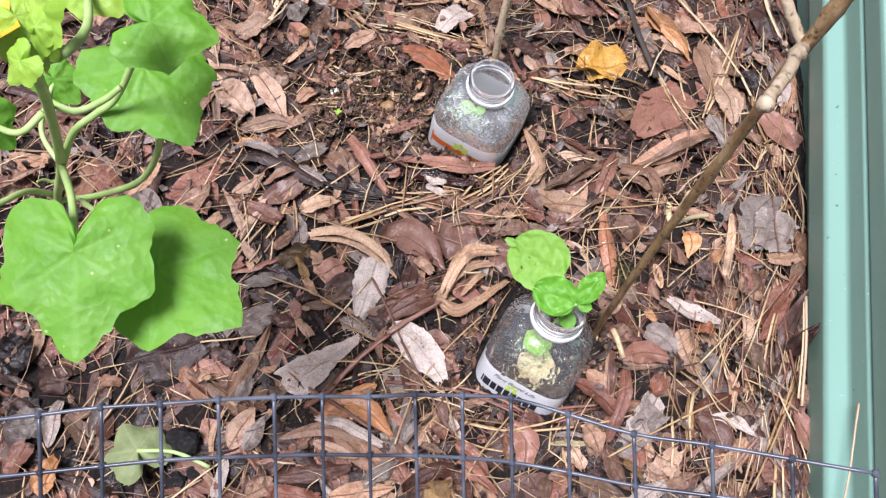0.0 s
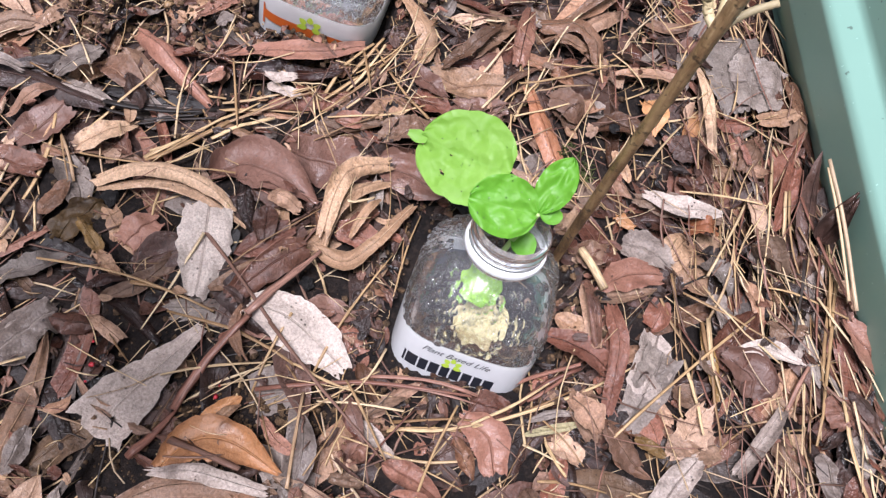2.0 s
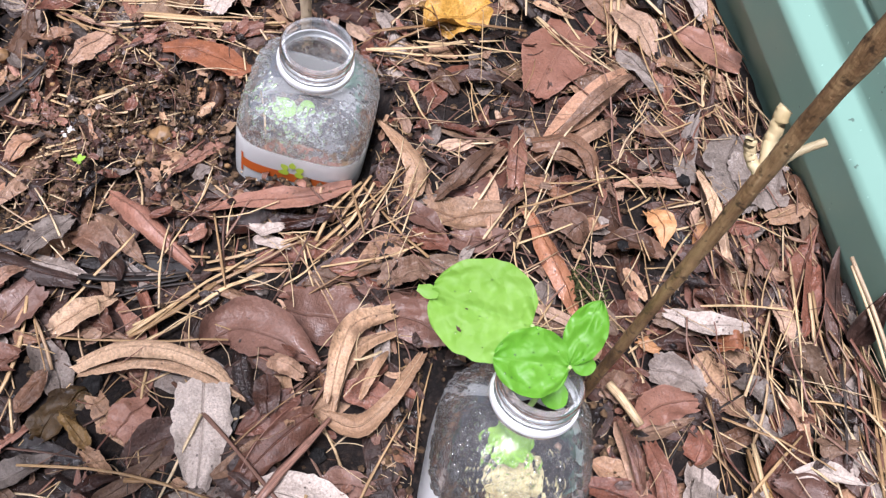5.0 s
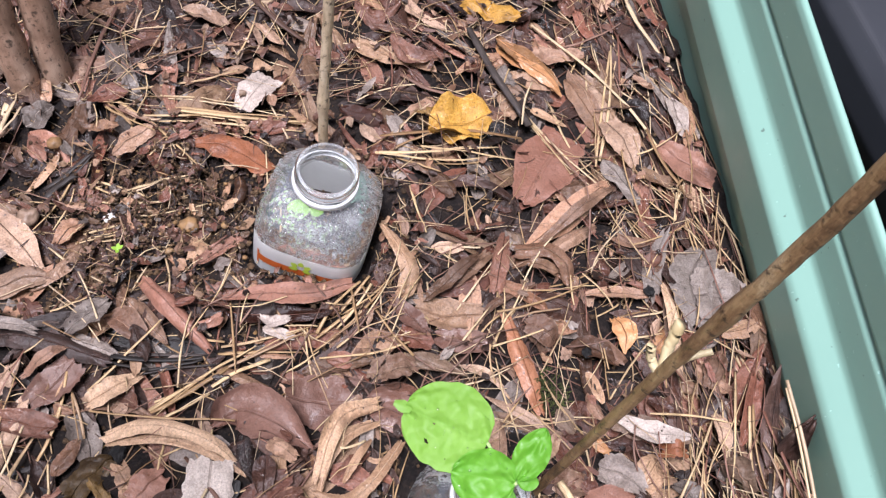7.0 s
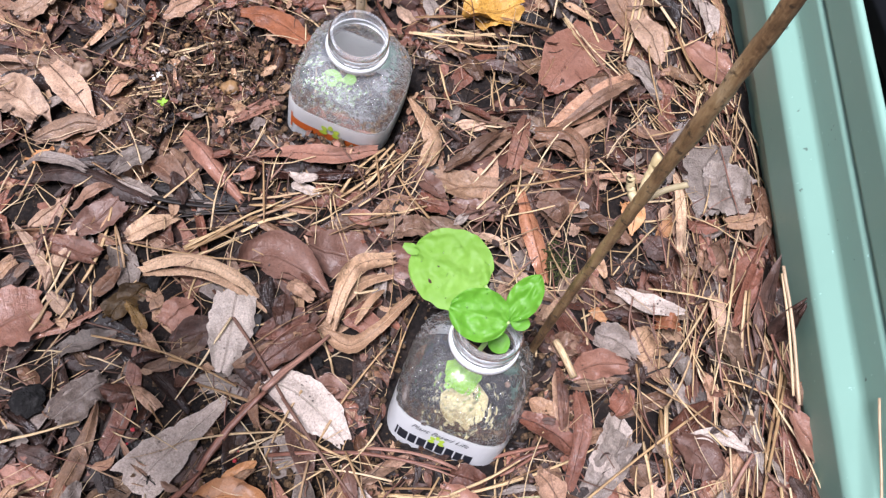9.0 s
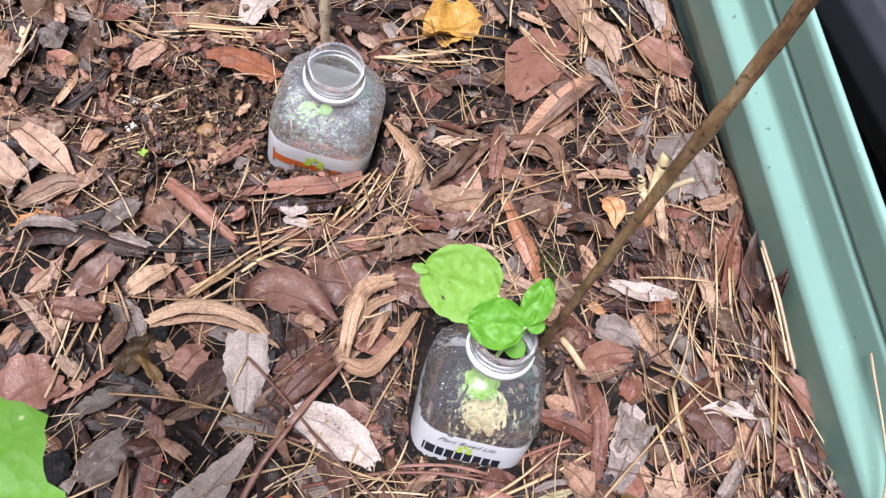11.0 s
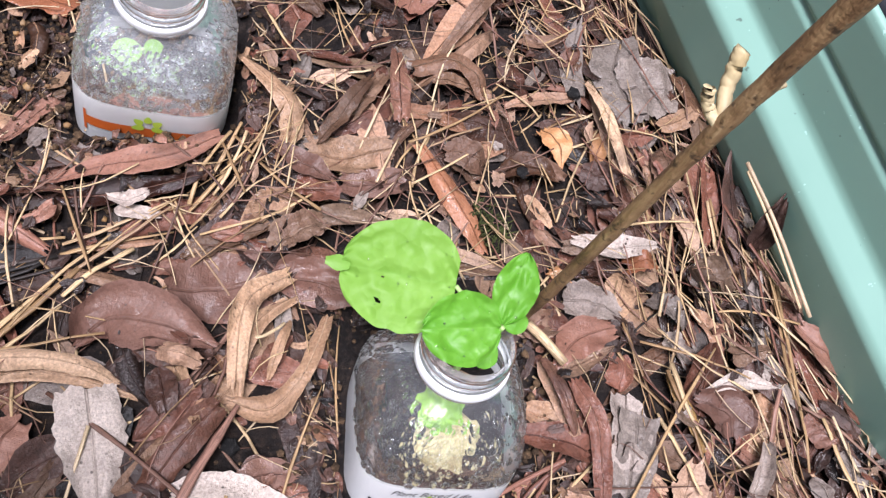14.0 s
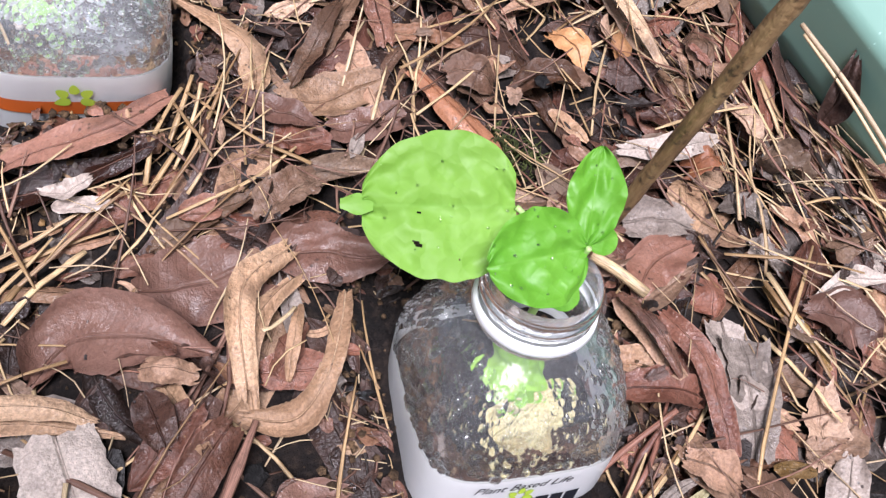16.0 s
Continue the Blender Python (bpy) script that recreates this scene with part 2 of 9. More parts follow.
def green_leaf_material(name, deep, light, vein_colour, pores, gloss, through_light, wrinkle):
    m, t, s = material(name)
    n = grain(t, 45.0, 4.0, 0.6)
    base = ramp(t, n, [(0.3, deep), (0.7, light)])
    uv = node(t, "ShaderNodeTexCoord").outputs["UV"]
    xy = node(t, "ShaderNodeSeparateXYZ", {"Vector": uv})
    off = math_node(t, "ABSOLUTE", math_node(t, "SUBTRACT", xy.outputs["Y"], 0.5))
    rib = grey_ramp(t, off, 0.006, 0.022, 1.0, 0.0)
    warp = math_node(t, "MULTIPLY", grain(t, 60.0, 2.0), 5.0)
    side = math_node(t, "SINE", math_node(t, "ADD", math_node(t, "ADD", math_node(t, "MULTIPLY", xy.outputs["X"], 40.0), math_node(t, "MULTIPLY", off, -34.0)), warp))
    side = grey_ramp(t, side, 0.86, 1.0, 0.0, 1.0)
    veins = math_node(t, "MAXIMUM", math_node(t, "MULTIPLY", rib, 0.45), math_node(t, "MULTIPLY", side, 0.15))
    base = blend(t, math_node(t, "MULTIPLY", veins, 0.8), base, vein_colour)
    spot = node(t, "ShaderNodeTexVoronoi", {"Vector": node(t, "ShaderNodeTexCoord").outputs["Object"], "Scale": 110.0})
    base = blend(t, grey_ramp(t, spot.outputs["Distance"], 0.05, 0.09, pores, 0.0), base, (0.6, 0.7, 0.3))
    t.links.new(base, s.inputs["Base Color"])
    t.links.new(grey_ramp(t, grain(t, 80.0, 2.0), 0.35, 0.65, gloss + 0.15, gloss - 0.05), s.inputs["Roughness"])
    cell = node(t, "ShaderNodeTexVoronoi", {"Vector": node(t, "ShaderNodeTexCoord").outputs["Object"], "Scale": 240.0}).outputs["Distance"]
    high = math_node(t, "ADD", math_node(t, "MULTIPLY", veins, -0.12), math_node(t, "MULTIPLY", cell, 0.6))
    bump(t, s, math_node(t, "ADD", high, math_node(t, "MULTIPLY", n, 0.8)), wrinkle, 0.0012)
    tr = node(t, "ShaderNodeBsdfTranslucent", {"Color": blend(t, 0.5, base, light)})
    mix = node(t, "ShaderNodeMixShader", {0: through_light, 1: s.outputs[0], 2: tr.outputs[0]})
    t.links.new(mix.outputs[0], t.nodes["Material Output"].inputs["Surface"])
    return m


vine_green = green_leaf_material("vine_leaf", (0.125, 0.35, 0.022), (0.185, 0.435, 0.04), (0.26, 0.52, 0.10), 0.7, 0.55, 0.34, 0.7)
vine_light = green_leaf_material("young_vine_leaf", (0.28, 0.54, 0.035), (0.44, 0.66, 0.09), (0.48, 0.68, 0.2), 0.2, 0.5, 0.35, 0.5)
seedling_green = green_leaf_material("seedling_leaf", (0.19, 0.405, 0.042), (0.25, 0.485, 0.07), (0.24, 0.49, 0.08), 0.05, 0.56, 0.3, 0.8)
# Yellower, matt seedling green; the bottle's inside shade is put into its darker tone.
seedling_yellower_shaded = green_leaf_material("yellower_shaded_seedling_leaf", (0.16, 0.34, 0.02), (0.25, 0.44, 0.04), (0.34, 0.50, 0.10), 0.2, 0.75, 0.15, 0.5)
seedling_deep = green_leaf_material("seedling_young_leaf", (0.105, 0.34, 0.018), (0.165, 0.43, 0.035), (0.20, 0.47, 0.06), 0.05, 0.46, 0.28, 0.8)
wilted_green = green_leaf_material("wilted_leaf", (0.16, 0.20, 0.08), (0.28, 0.33, 0.15), (0.34, 0.36, 0.18), 0.3, 0.6, 0.15, 0.6)


def stem_material(name, a, b, rough):
    m, t, s = material(name)
    t.links.new(ramp(t, grain(t, 70.0, 3.0), [(0.3, a), (0.7, b)]), s.inputs["Base Color"])
    s.inputs["Roughness"].default_value = rough
    bump(t, s, grain(t, 900.0, 2.0), 0.3, 0.0004)
    return m


vine_stem = stem_material("vine_stem", (0.30, 0.46, 0.12), (0.44, 0.58, 0.22), 0.5)
pale_stem = stem_material("seedling_stem", (0.30, 0.50, 0.12), (0.45, 0.62, 0.25), 0.35)
flower_mat = stem_material("squash_flower", (0.75, 0.33, 0.02), (0.85, 0.5, 0.04), 0.5)
moss_mat = stem_material("moss", (0.035, 0.045, 0.010), (0.085, 0.10, 0.022), 0.8)
berry_mat = stem_material("berry", (0.35, 0.02, 0.03), (0.5, 0.04, 0.05), 0.3)
white_bit = stem_material("pale_fragment", (0.55, 0.52, 0.47), (0.7, 0.67, 0.62), 0.6)


def bark_material(name, tones, scale):
    m, t, s = material(name)
    tc = node(t, "ShaderNodeTexCoord").outputs["Object"]
    mp = node(t, "ShaderNodeMapping", {"Vector": tc, "Scale": (1, 1, 0.22)})
    n = node(t, "ShaderNodeTexNoise", {"Vector": mp.outputs[0], "Scale": scale, "Detail": 6.0, "Roughness": 0.7}).outputs["Fac"]
    base = ramp(t, n, tones)
    base = blend(t, grey_ramp(t, grain(t, 260.0, 3.0), 0.56, 0.68, 0.0, 0.85), base, (0.028, 0.018, 0.012))
    t.links.new(base, s.inputs["Base Color"])
    s.inputs["Roughness"].default_value = 0.48
    bump(t, s, math_node(t, "ADD", n, math_node(t, "MULTIPLY", grain(t, 500.0, 3.0), 0.5)), 0.7, 0.0012)
    return m


stake_bark = bark_material("stake_bark", [(0.34, (0.055, 0.032, 0.016)), (0.47, (0.23, 0.135, 0.062)), (0.58, (0.38, 0.25, 0.12)), (0.68, (0.52, 0.39, 0.23))], 110.0)
cane_bark = bark_material("cane_bark", [(0.3, (0.30, 0.22, 0.13)), (0.5, (0.48, 0.38, 0.25)), (0.7, (0.56, 0.48, 0.35))], 180.0)
log_bark = bark_material("log_bark", [(0.3, (0.16, 0.09, 0.055)), (0.5, (0.30, 0.19, 0.13)), (0.7, (0.42, 0.30, 0.22))], 70.0)
dry_cane_bark = bark_material("dry_cane_bark", [(0.3, (0.40, 0.29, 0.17)), (0.5, (0.60, 0.47, 0.31)), (0.7, (0.66, 0.56, 0.41))], 180.0)
cut_wood = stem_material("cut_wood", (0.55, 0.43, 0.22), (0.68, 0.58, 0.36), 0.5)

net_mat, _t, _s = material("net_plastic")
_t.links.new(ramp(_t, grain(_t, 60.0), [(0.35, (0.035, 0.04, 0.055)), (0.7, (0.13, 0.145, 0.18))]), _s.inputs["Base Color"])
_s.inputs["Roughness"].default_value = 0.3


def clear_plastic(name, fog, tint, shine=0.7):
    """Thin clear plastic: what lies behind shows through, with a glossy surface and a breath of condensation."""
    m, t, s = material(name)
    clear = node(t, "ShaderNodeBsdfTransparent", {"Color": (*tint, 1)})
    gloss = node(t, "ShaderNodeBsdfGlossy", {"Color": (1, 1, 1, 1), "Roughness": 0.13})
    mist = node(t, "ShaderNodeBsdfDiffuse", {"Color": (0.82, 0.84, 0.86, 1)})
    fres = node(t, "ShaderNodeFresnel", {"IOR": 1.5})
    cells = node(t, "ShaderNodeTexVoronoi", {"Vector": node(t, "ShaderNodeTexCoord").outputs["Object"], "Scale": 650.0}).outputs["Distance"]
    b = node(t, "ShaderNodeBump", {"Height": math_node(t, "ADD", cells, math_node(t, "MULTIPLY", grain(t, 160.0, 3.0), 0.8)), "Strength": 0.14, "Distance": 0.0006})
    t.links.new(b.outputs[0], gloss.inputs["Normal"])
    beads = node(t, "ShaderNodeTexVoronoi", {"Vector": node(t, "ShaderNodeTexCoord").outputs["Object"], "Scale": 900.0, "Randomness": 1.0}).outputs["Distance"]
    beads = math_node(t, "MULTIPLY", grey_ramp(t, beads, 0.15, 0.6, 0.75, 1.25), grey_ramp(t, grain(t, 45.0, 4.0, 0.6), 0.35, 0.65, 0.5, 1.15))
    haze = math_node(t, "MULTIPLY", beads, fog, clamp=True)
    a = node(t, "ShaderNodeMixShader", {0: haze, 1: clear.outputs[0], 2: mist.outputs[0]})
    g = node(t, "ShaderNodeMixShader", {0: math_node(t, "MULTIPLY", fres.outputs[0], shine, clamp=True), 1: a.outputs[0], 2: gloss.outputs[0]})
    t.links.new(g.outputs[0], t.nodes["Material Output"].inputs["Surface"])
    return m


plastic_clear = clear_plastic("clear_plastic", 0.07, (0.95, 0.96, 0.96), 0.42)
plastic_foggy = clear_plastic("foggy_plastic", 0.24, (0.95, 0.96, 0.96))
plastic_neck = clear_plastic("neck_plastic", 0.15, (0.97, 0.98, 0.98), 1.0)
water, _t, _s = material("water_drop")
_lens = node(_t, "ShaderNodeBsdfRefraction", {"Color": (0.98, 0.99, 0.99, 1), "Roughness": 0.0, "IOR": 1.33})
_shine = node(_t, "ShaderNodeBsdfGlossy", {"Color": (1, 1, 1, 1), "Roughness": 0.05})
_fres = math_node(_t, "MULTIPLY_ADD", node(_t, "ShaderNodeFresnel", {"IOR": 1.33}).outputs[0], 1.0, 0.01, clamp=True)
_mix = node(_t, "ShaderNodeMixShader", {0: _fres, 1: _lens.outputs[0], 2: _shine.outputs[0]})
_t.links.new(_mix.outputs[0], _t.nodes["Material Output"].inputs["Surface"])


def printed(name, colour, rough=0.35, glow_through=0.0):
    m, t, s = material(name)
    base = blend(t, grey_ramp(t, grain(t, 120.0, 4.0), 0.45, 0.75, 0.0, 0.12), colour, [c * 0.6 for c in colour])
    t.links.new(base, s.inputs["Base Color"])
    s.inputs["Roughness"].default_value = rough
    if glow_through:
        tr = node(t, "ShaderNodeBsdfTranslucent", {"Color": (0.8, 0.78, 0.68, 1)})
        mix = node(t, "ShaderNodeMixShader", {0: glow_through, 1: s.outputs[0], 2: tr.outputs[0]})
        t.links.new(mix.outputs[0], t.nodes["Material Output"].inputs["Surface"])
    return m


label_white = printed("white_label", (0.80, 0.81, 0.82), 0.32, 0.25)
ring_white = printed("white_ring", (0.82, 0.83, 0.83), 0.3)
ink_black = printed("black_ink", (0.02, 0.022, 0.03))
ink_green = printed("lime_ink", (0.48, 0.66, 0.06))
ink_orange = printed("orange_ink", (0.62, 0.13, 0.02))


# ---- mesh helpers ----
def mesh_object(name, verts, faces, mat, parent=None, label="", uvs=None, smooth=True, origin=None):
    o = Vector(origin) if origin is not None else Vector((0, 0, 0))
    me = bpy.data.meshes.new(name)
    me.from_pydata([tuple(Vector(v) - o) for v in verts], [], faces)
    if uvs is not None:
        layer = me.uv_layers.new(name="UVMap")
        index = np.empty(len(me.loops), dtype=np.int32)
        me.loops.foreach_get("vertex_index", index)
        layer.data.foreach_set("uv", np.asarray(uvs, dtype=np.float32)[index].ravel())
    me.materials.append(mat)
    if smooth:
        me.polygons.foreach_set("use_smooth", [True] * len(me.polygons))
    me.update()
    ob = new(name, me)
    if parent is not None:
        ob.parent = parent
        ob.location = o
    else:
        ob.location = o
    if label:
        ob["label"] = label
    return ob


def empty_at(name, place):
    e = new(name)
    e.empty_display_size = 0.01
    e.location = place
    return e


def part(name, geo, mat, parent, label="", smooth=True):
    """One mesh under a thing; geometry in world metres, the thing stands unturned at its location."""
    verts, faces, *uv = geo
    base = Vector((0, 0, 0))
    p = parent
    while p is not None:
        base += p.location
        p = p.parent
    return mesh_object(name, [tuple(Vector(v) - base) for v in verts], faces, mat, parent, label, uv[0] if uv else None, smooth)


def join(*geos):
    verts, faces, uvs, has = [], [], [], any(len(g) > 2 for g in geos)
    for g in geos:
        k = len(verts)
        verts += list(g[0])
        faces += [tuple(i + k for i in f) for f in g[1]]
        if has:
            uvs += list(g[2]) if len(g) > 2 else [(0.5, 0.5)] * len(g[0])
    return (verts, faces, uvs) if has else (verts, faces)


def smooth_line(points, per=6):
    """A soft curve through points."""
    pts = [Vector(p) for p in points]
    if len(pts) < 3:
        return [pts[0].lerp(pts[-1], i / per) for i in range(per + 1)]
    ext = [pts[0] * 2 - pts[1], *pts, pts[-1] * 2 - pts[-2]]
    out = []
    for i in range(1, len(ext) - 2):
        a, b, c, d = ext[i - 1 : i + 3]
        for k in range(per):
            s = k / per
            out.append(0.5 * ((2 * b) + (c - a) * s + (2 * a - 5 * b + 4 * c - d) * s**2 + (3 * b - a - 3 * c + d) * s**3))
    return out + [pts[-1]]


def tube(line, radii, sides=8, rough=0.0, flat=1.0, rng=random, caps=True):
    line = [Vector(p) for p in line]
    n = len(line)
    verts, faces, uvs = [], [], []
    ref = Vector((0.13, 0.21, 1.0))
    if abs((line[-1] - line[0]).normalized().dot(ref.normalized())) > 0.9:
        ref = Vector((1, 0.3, 0))
    for i, p in enumerate(line):
        d = (line[min(i + 1, n - 1)] - line[max(i - 1, 0)]).normalized()
        a = d.cross(ref).normalized()
        b = a.cross(d)
        r = radii(i / (n - 1)) if callable(radii) else radii
        for k in range(sides):
            th = 2 * math.pi * k / sides
            q = r * (1 + rough * (rng.random() - 0.5))
            verts.append(p + a * math.cos(th) * q + b * math.sin(th) * q * flat)
            uvs.append((i / (n - 1), k / sides))
    for i in range(n - 1):
        for k in range(sides):
            l = (k + 1) % sides
            faces.append((i * sides + k, i * sides + l, (i + 1) * sides + l, (i + 1) * sides + k))
    if caps:
        faces += [tuple(range(sides))[::-1], tuple((n - 1) * sides + k for k in range(sides))]
    return verts, faces, uvs


def pebble_geo(place, size, rng, squash=0.7, rings=4, sides=7):
    verts, faces = [], []
    ph = [rng.random() * 10 for _ in range(3)]
    for i in range(rings + 1):
        la = math.pi * (i / rings - 0.5)
        for k in range(sides):
            th = 2 * math.pi * k / sides
            d = Vector((math.cos(la) * math.cos(th), math.cos(la) * math.sin(th), math.sin(la)))
            q = size * (0.8 + 0.55 * noise.noise(d * 1.4 + Vector(ph)))
            verts.append(Vector(place) + Vector((d.x * q, d.y * q, d.z * q * squash)))
    for i in range(rings):
        for k in range(sides):
            l = (k + 1) % sides
            faces.append((i * sides + k, i * sides + l, (i + 1) * sides + l, (i + 1) * sides + k))
    return verts, faces


# ---- the bed: ground, walls ----
BARE_PATCHES = ((-0.125, -0.062, 0.045, 0.03, 0.85), (-0.30, -0.09, 0.08, 0.05, 0.8))


def fallow(x, y):
    """The bared soil round the far bottle lies a little lower."""
    bare = math.exp(-(((x + 0.16) / 0.09) ** 2 + ((y - 0.22) / 0.07) ** 2))
    for cx, cy, rx, ry, part_bare in BARE_PATCHES:
        bare = max(bare, part_bare * math.exp(-(((x - cx) / rx) ** 2 + ((y - cy) / ry) ** 2)))
    return bare * 0.8


def soil_height(x, y):
    h = 0.006 * noise.noise(Vector((x * 9, y * 9, 0))) + 0.004 * noise.noise(Vector((x * 30, y * 30, 3))) + 0.002 * noise.noise(Vector((x * 90, y * 90, 7)))
    for cx, cy, high in ((-0.0105, -0.014, 0.003), (-0.069, 0.196, 0.010)):
        a = radians(-22)
        u, v = (x - cx) * math.cos(a) + (y - cy) * math.sin(a), -(x - cx) * math.sin(a) + (y - cy) * math.cos(a)
        off = max(abs(u), abs(v))
        if off > 0.0395:
            h += high * math.exp(-((off - 0.040) / 0.02) ** 2)
        elif off < 0.036:
            h = h * 0.4 - 0.001
    return h - 0.004


X0, X1, Y0, Y1, CELL = -0.72, 0.24, -0.44, 0.86, 0.004
NX, NY = int((X1 - X0) / CELL) + 1, int((Y1 - Y0) / CELL) + 1
PILE = np.array([[soil_height(X0 + i * CELL, Y0 + j * CELL) for j in range(NY)] for i in range(NX)])


def pile_at(x, y):
    i = min(max(int((x - X0) / CELL + 0.5), 0), NX - 1)
    j = min(max(int((y - Y0) / CELL + 0.5), 0), NY - 1)
    return PILE[i, j]


def raise_pile(x, y, z):
    i = min(max(int((x - X0) / CELL + 0.5), 0), NX - 1)
    j = min(max(int((y - Y0) / CELL + 0.5), 0), NY - 1)
    if z > PILE[i, j]:
        PILE[i, j] = z


gv = [(X0 + i * CELL, Y0 + j * CELL, PILE[i, j]) for i in range(NX) for j in range(NY)]
gf = [(a * NY + b, (a + 1) * NY + b, (a + 1) * NY + b + 1, a * NY + b + 1) for a in range(NX - 1) for b in range(NY - 1)]
bed_soil = tagged(mesh_object("soil_bed", gv, gf, soil), "dark damp garden soil filling the raised bed", "soil", kind="structure")

big = [(-400, -400, -0.42), (400, -400, -0.42), (400, 400, -0.42), (-400, 400, -0.42)]
tagged(mesh_object("ground", big, [(0, 1, 2, 3)], lawn, smooth=False), "bare trodden brown ground round the raised bed", "ground", kind="structure")

WALL_LEAN = 0.119


def sheet_wall(name, profile, y0, y1, mat, label, thick=0.0008, slope=WALL_LEAN, along=24, skew=0.0):
    """A pressed metal sheet whose profile (x, z) runs along y."""
    verts, faces = [], []
    prof = [Vector((x, 0, z)) for x, z in profile]
    back = []
    for i, p in enumerate(prof):
        d = prof[min(i + 1, len(prof) - 1)] - prof[max(i - 1, 0)]
        nrm = Vector((d.z, 0, -d.x)).normalized()
        back.append(p + nrm * thick)
    loop = prof + back[::-1]
    m = len(loop)
    for a in range(along + 1):
        y = y0 + (y1 - y0) * a / along
        for p in loop:
            verts.append((p.x + skew * y + 0.0008 * noise.noise(Vector((y * 3, p.z * 8, 0))), y, p.z + slope * y))
    for a in range(along):
        for k in range(m):
            l = (k + 1) % m
            faces.append((a * m + k, a * m + l, (a + 1) * m + l, (a + 1) * m + k))
    return tagged(mesh_object(name, verts, faces, mat, smooth=False), label, "bed wall", kind="structure")


def soft_profile(points, r=0.0025):
    """Rounds the folds of a pressed profile."""
    pts = [Vector(p) for p in points]
    out = [pts[0]]
    for a, b, c in zip(pts, pts[1:], pts[2:]):
        u, v = (a - b), (c - b)
        k = min(r, u.length * 0.45, v.length * 0.45)
        p, q = b + u.normalized() * k, b + v.normalized() * k
        for s in (0, 0.25, 0.5, 0.75, 1):
            out.append(p * (1 - s) ** 2 + b * 2 * s * (1 - s) + q * s**2)
    return [tuple(p) for p in out + [pts[-1]]]


EAST = [(0.213, -0.42), (0.213, -0.06), (0.2105, -0.022), (0.2010, 0.0020), (0.1985, 0.0080), (0.1945, 0.0435), (0.1960, 0.0475), (0.2055, 0.0575), (0.2065, 0.0610), (0.2068, 0.0830), (0.2100, 0.0862), (0.2068, 0.0895), (0.2052, 0.1150), (0.2062, 0.1190), (0.2090, 0.1205), (0.2112, 0.1180), (0.2108, 0.1080)]
sheet_wall("wall_east", soft_profile(EAST), -0.44, 0.9, green_sheet, "pale green painted corrugated metal wall of the raised bed", skew=0.056)
for nm, xx in (("wall_west", -0.72),):
    sheet_wall(nm, [(xx, -0.42), (xx, 0.12)], -0.44, 0.9, green_sheet, "pale green painted metal wall of the raised bed", slope=0.0)
for nm, yy in (("wall_north", 0.88), ("wall_south", -0.445)):
    v = [(-0.72, yy, -0.42), (0.222, yy, -0.42), (0.222, yy, 0.0), (-0.72, yy, 0.0)]
    v += [(x, y + 0.002, z) for x, y, z in v]
    f = [(0, 1, 2, 3), (7, 6, 5, 4), (0, 4, 5, 1), (1, 5, 6, 2), (2, 6, 7, 3), (3, 7, 4, 0)]
    tagged(mesh_object(nm, v, f, green_sheet, smooth=False), "pale green painted metal wall of the raised bed", "bed wall", kind="structure")

# the charcoal bed that stands beyond the green wall
DARK = [(0.40, -0.42), (0.40, -0.05), (0.385, -0.035), (0.36, -0.03), (0.35, 0.0), (0.35, 0.03), (0.362, 0.045), (0.392, 0.05), (0.392, 0.085), (0.398, 0.09), (0.42, 0.09)]
far_bed = sheet_wall("wall_neighbour", soft_profile(DARK, 0.004), -0.8, 1.6, dark_sheet, "charcoal painted corrugated metal wall of a neighbouring bed", slope=0.0)

bolt = tagged(empty_at("bolt", (0.349, 0.072, -0.020)), "dark steel bolt in the charcoal metal wall", "bolt")
for nm, r, depth0, depth1, sides in (("washer", 0.0062, 0.0, 0.0012, 20), ("nut", 0.0042, 0.0012, 0.0045, 6), ("thread", 0.0022, 0.0045, 0.0075, 12)):
    rim = [(0.3495 - dd, 0.072 + r * math.cos(2 * math.pi * k / sides), -0.020 + r * math.sin(2 * math.pi * k / sides)) for dd in (depth0, depth1) for k in range(sides)]
    sides_of = [(k, (k + 1) % sides, sides + (k + 1) % sides, sides + k) for k in range(sides)]
    part(nm, (rim, sides_of + [tuple(range(sides, 2 * sides))]), steel, bolt, smooth=False)

# ---- bottles ----
def outline(th, a, n):
    """A rounded square of half width a; n 2 is a circle."""
    c, s = math.cos(th), math.sin(th)
    r = a / (abs(c) ** n + abs(s) ** n) ** (1 / n)
    return r * c, r * s


# distance below the rim, half width, squareness
BOTTLE = [(0.0, 0.0178, 2), (0.0008, 0.0186, 2), (0.0022, 0.0186, 2), (0.0032, 0.0178, 2), (0.0046, 0.0178, 2), (0.0056, 0.0188, 2), (0.0068, 0.0188, 2), (0.0078, 0.0179, 2),
          (0.0125, 0.0179, 2), (0.0175, 0.0182, 2), (0.0195, 0.0200, 2.05), (0.0225, 0.0244, 2.2), (0.0270, 0.0288, 2.6), (0.0330, 0.0321, 3.1), (0.0400, 0.0341, 3.6), (0.0470, 0.0351, 4.0),
          (0.0540, 0.0355, 4.2), (0.0620, 0.0356, 4.3), (0.0800, 0.0356, 4.3), (0.1000, 0.0356, 4.3)]


def bottle_section(d):
    for (d0, a0, n0), (d1, a1, n1) in zip(BOTTLE, BOTTLE[1:]):
        if d <= d1:
            s = (d - d0) / (d1 - d0)
            return a0 + (a1 - a0) * s, n0 + (n1 - n0) * s
    return BOTTLE[-1][1:]


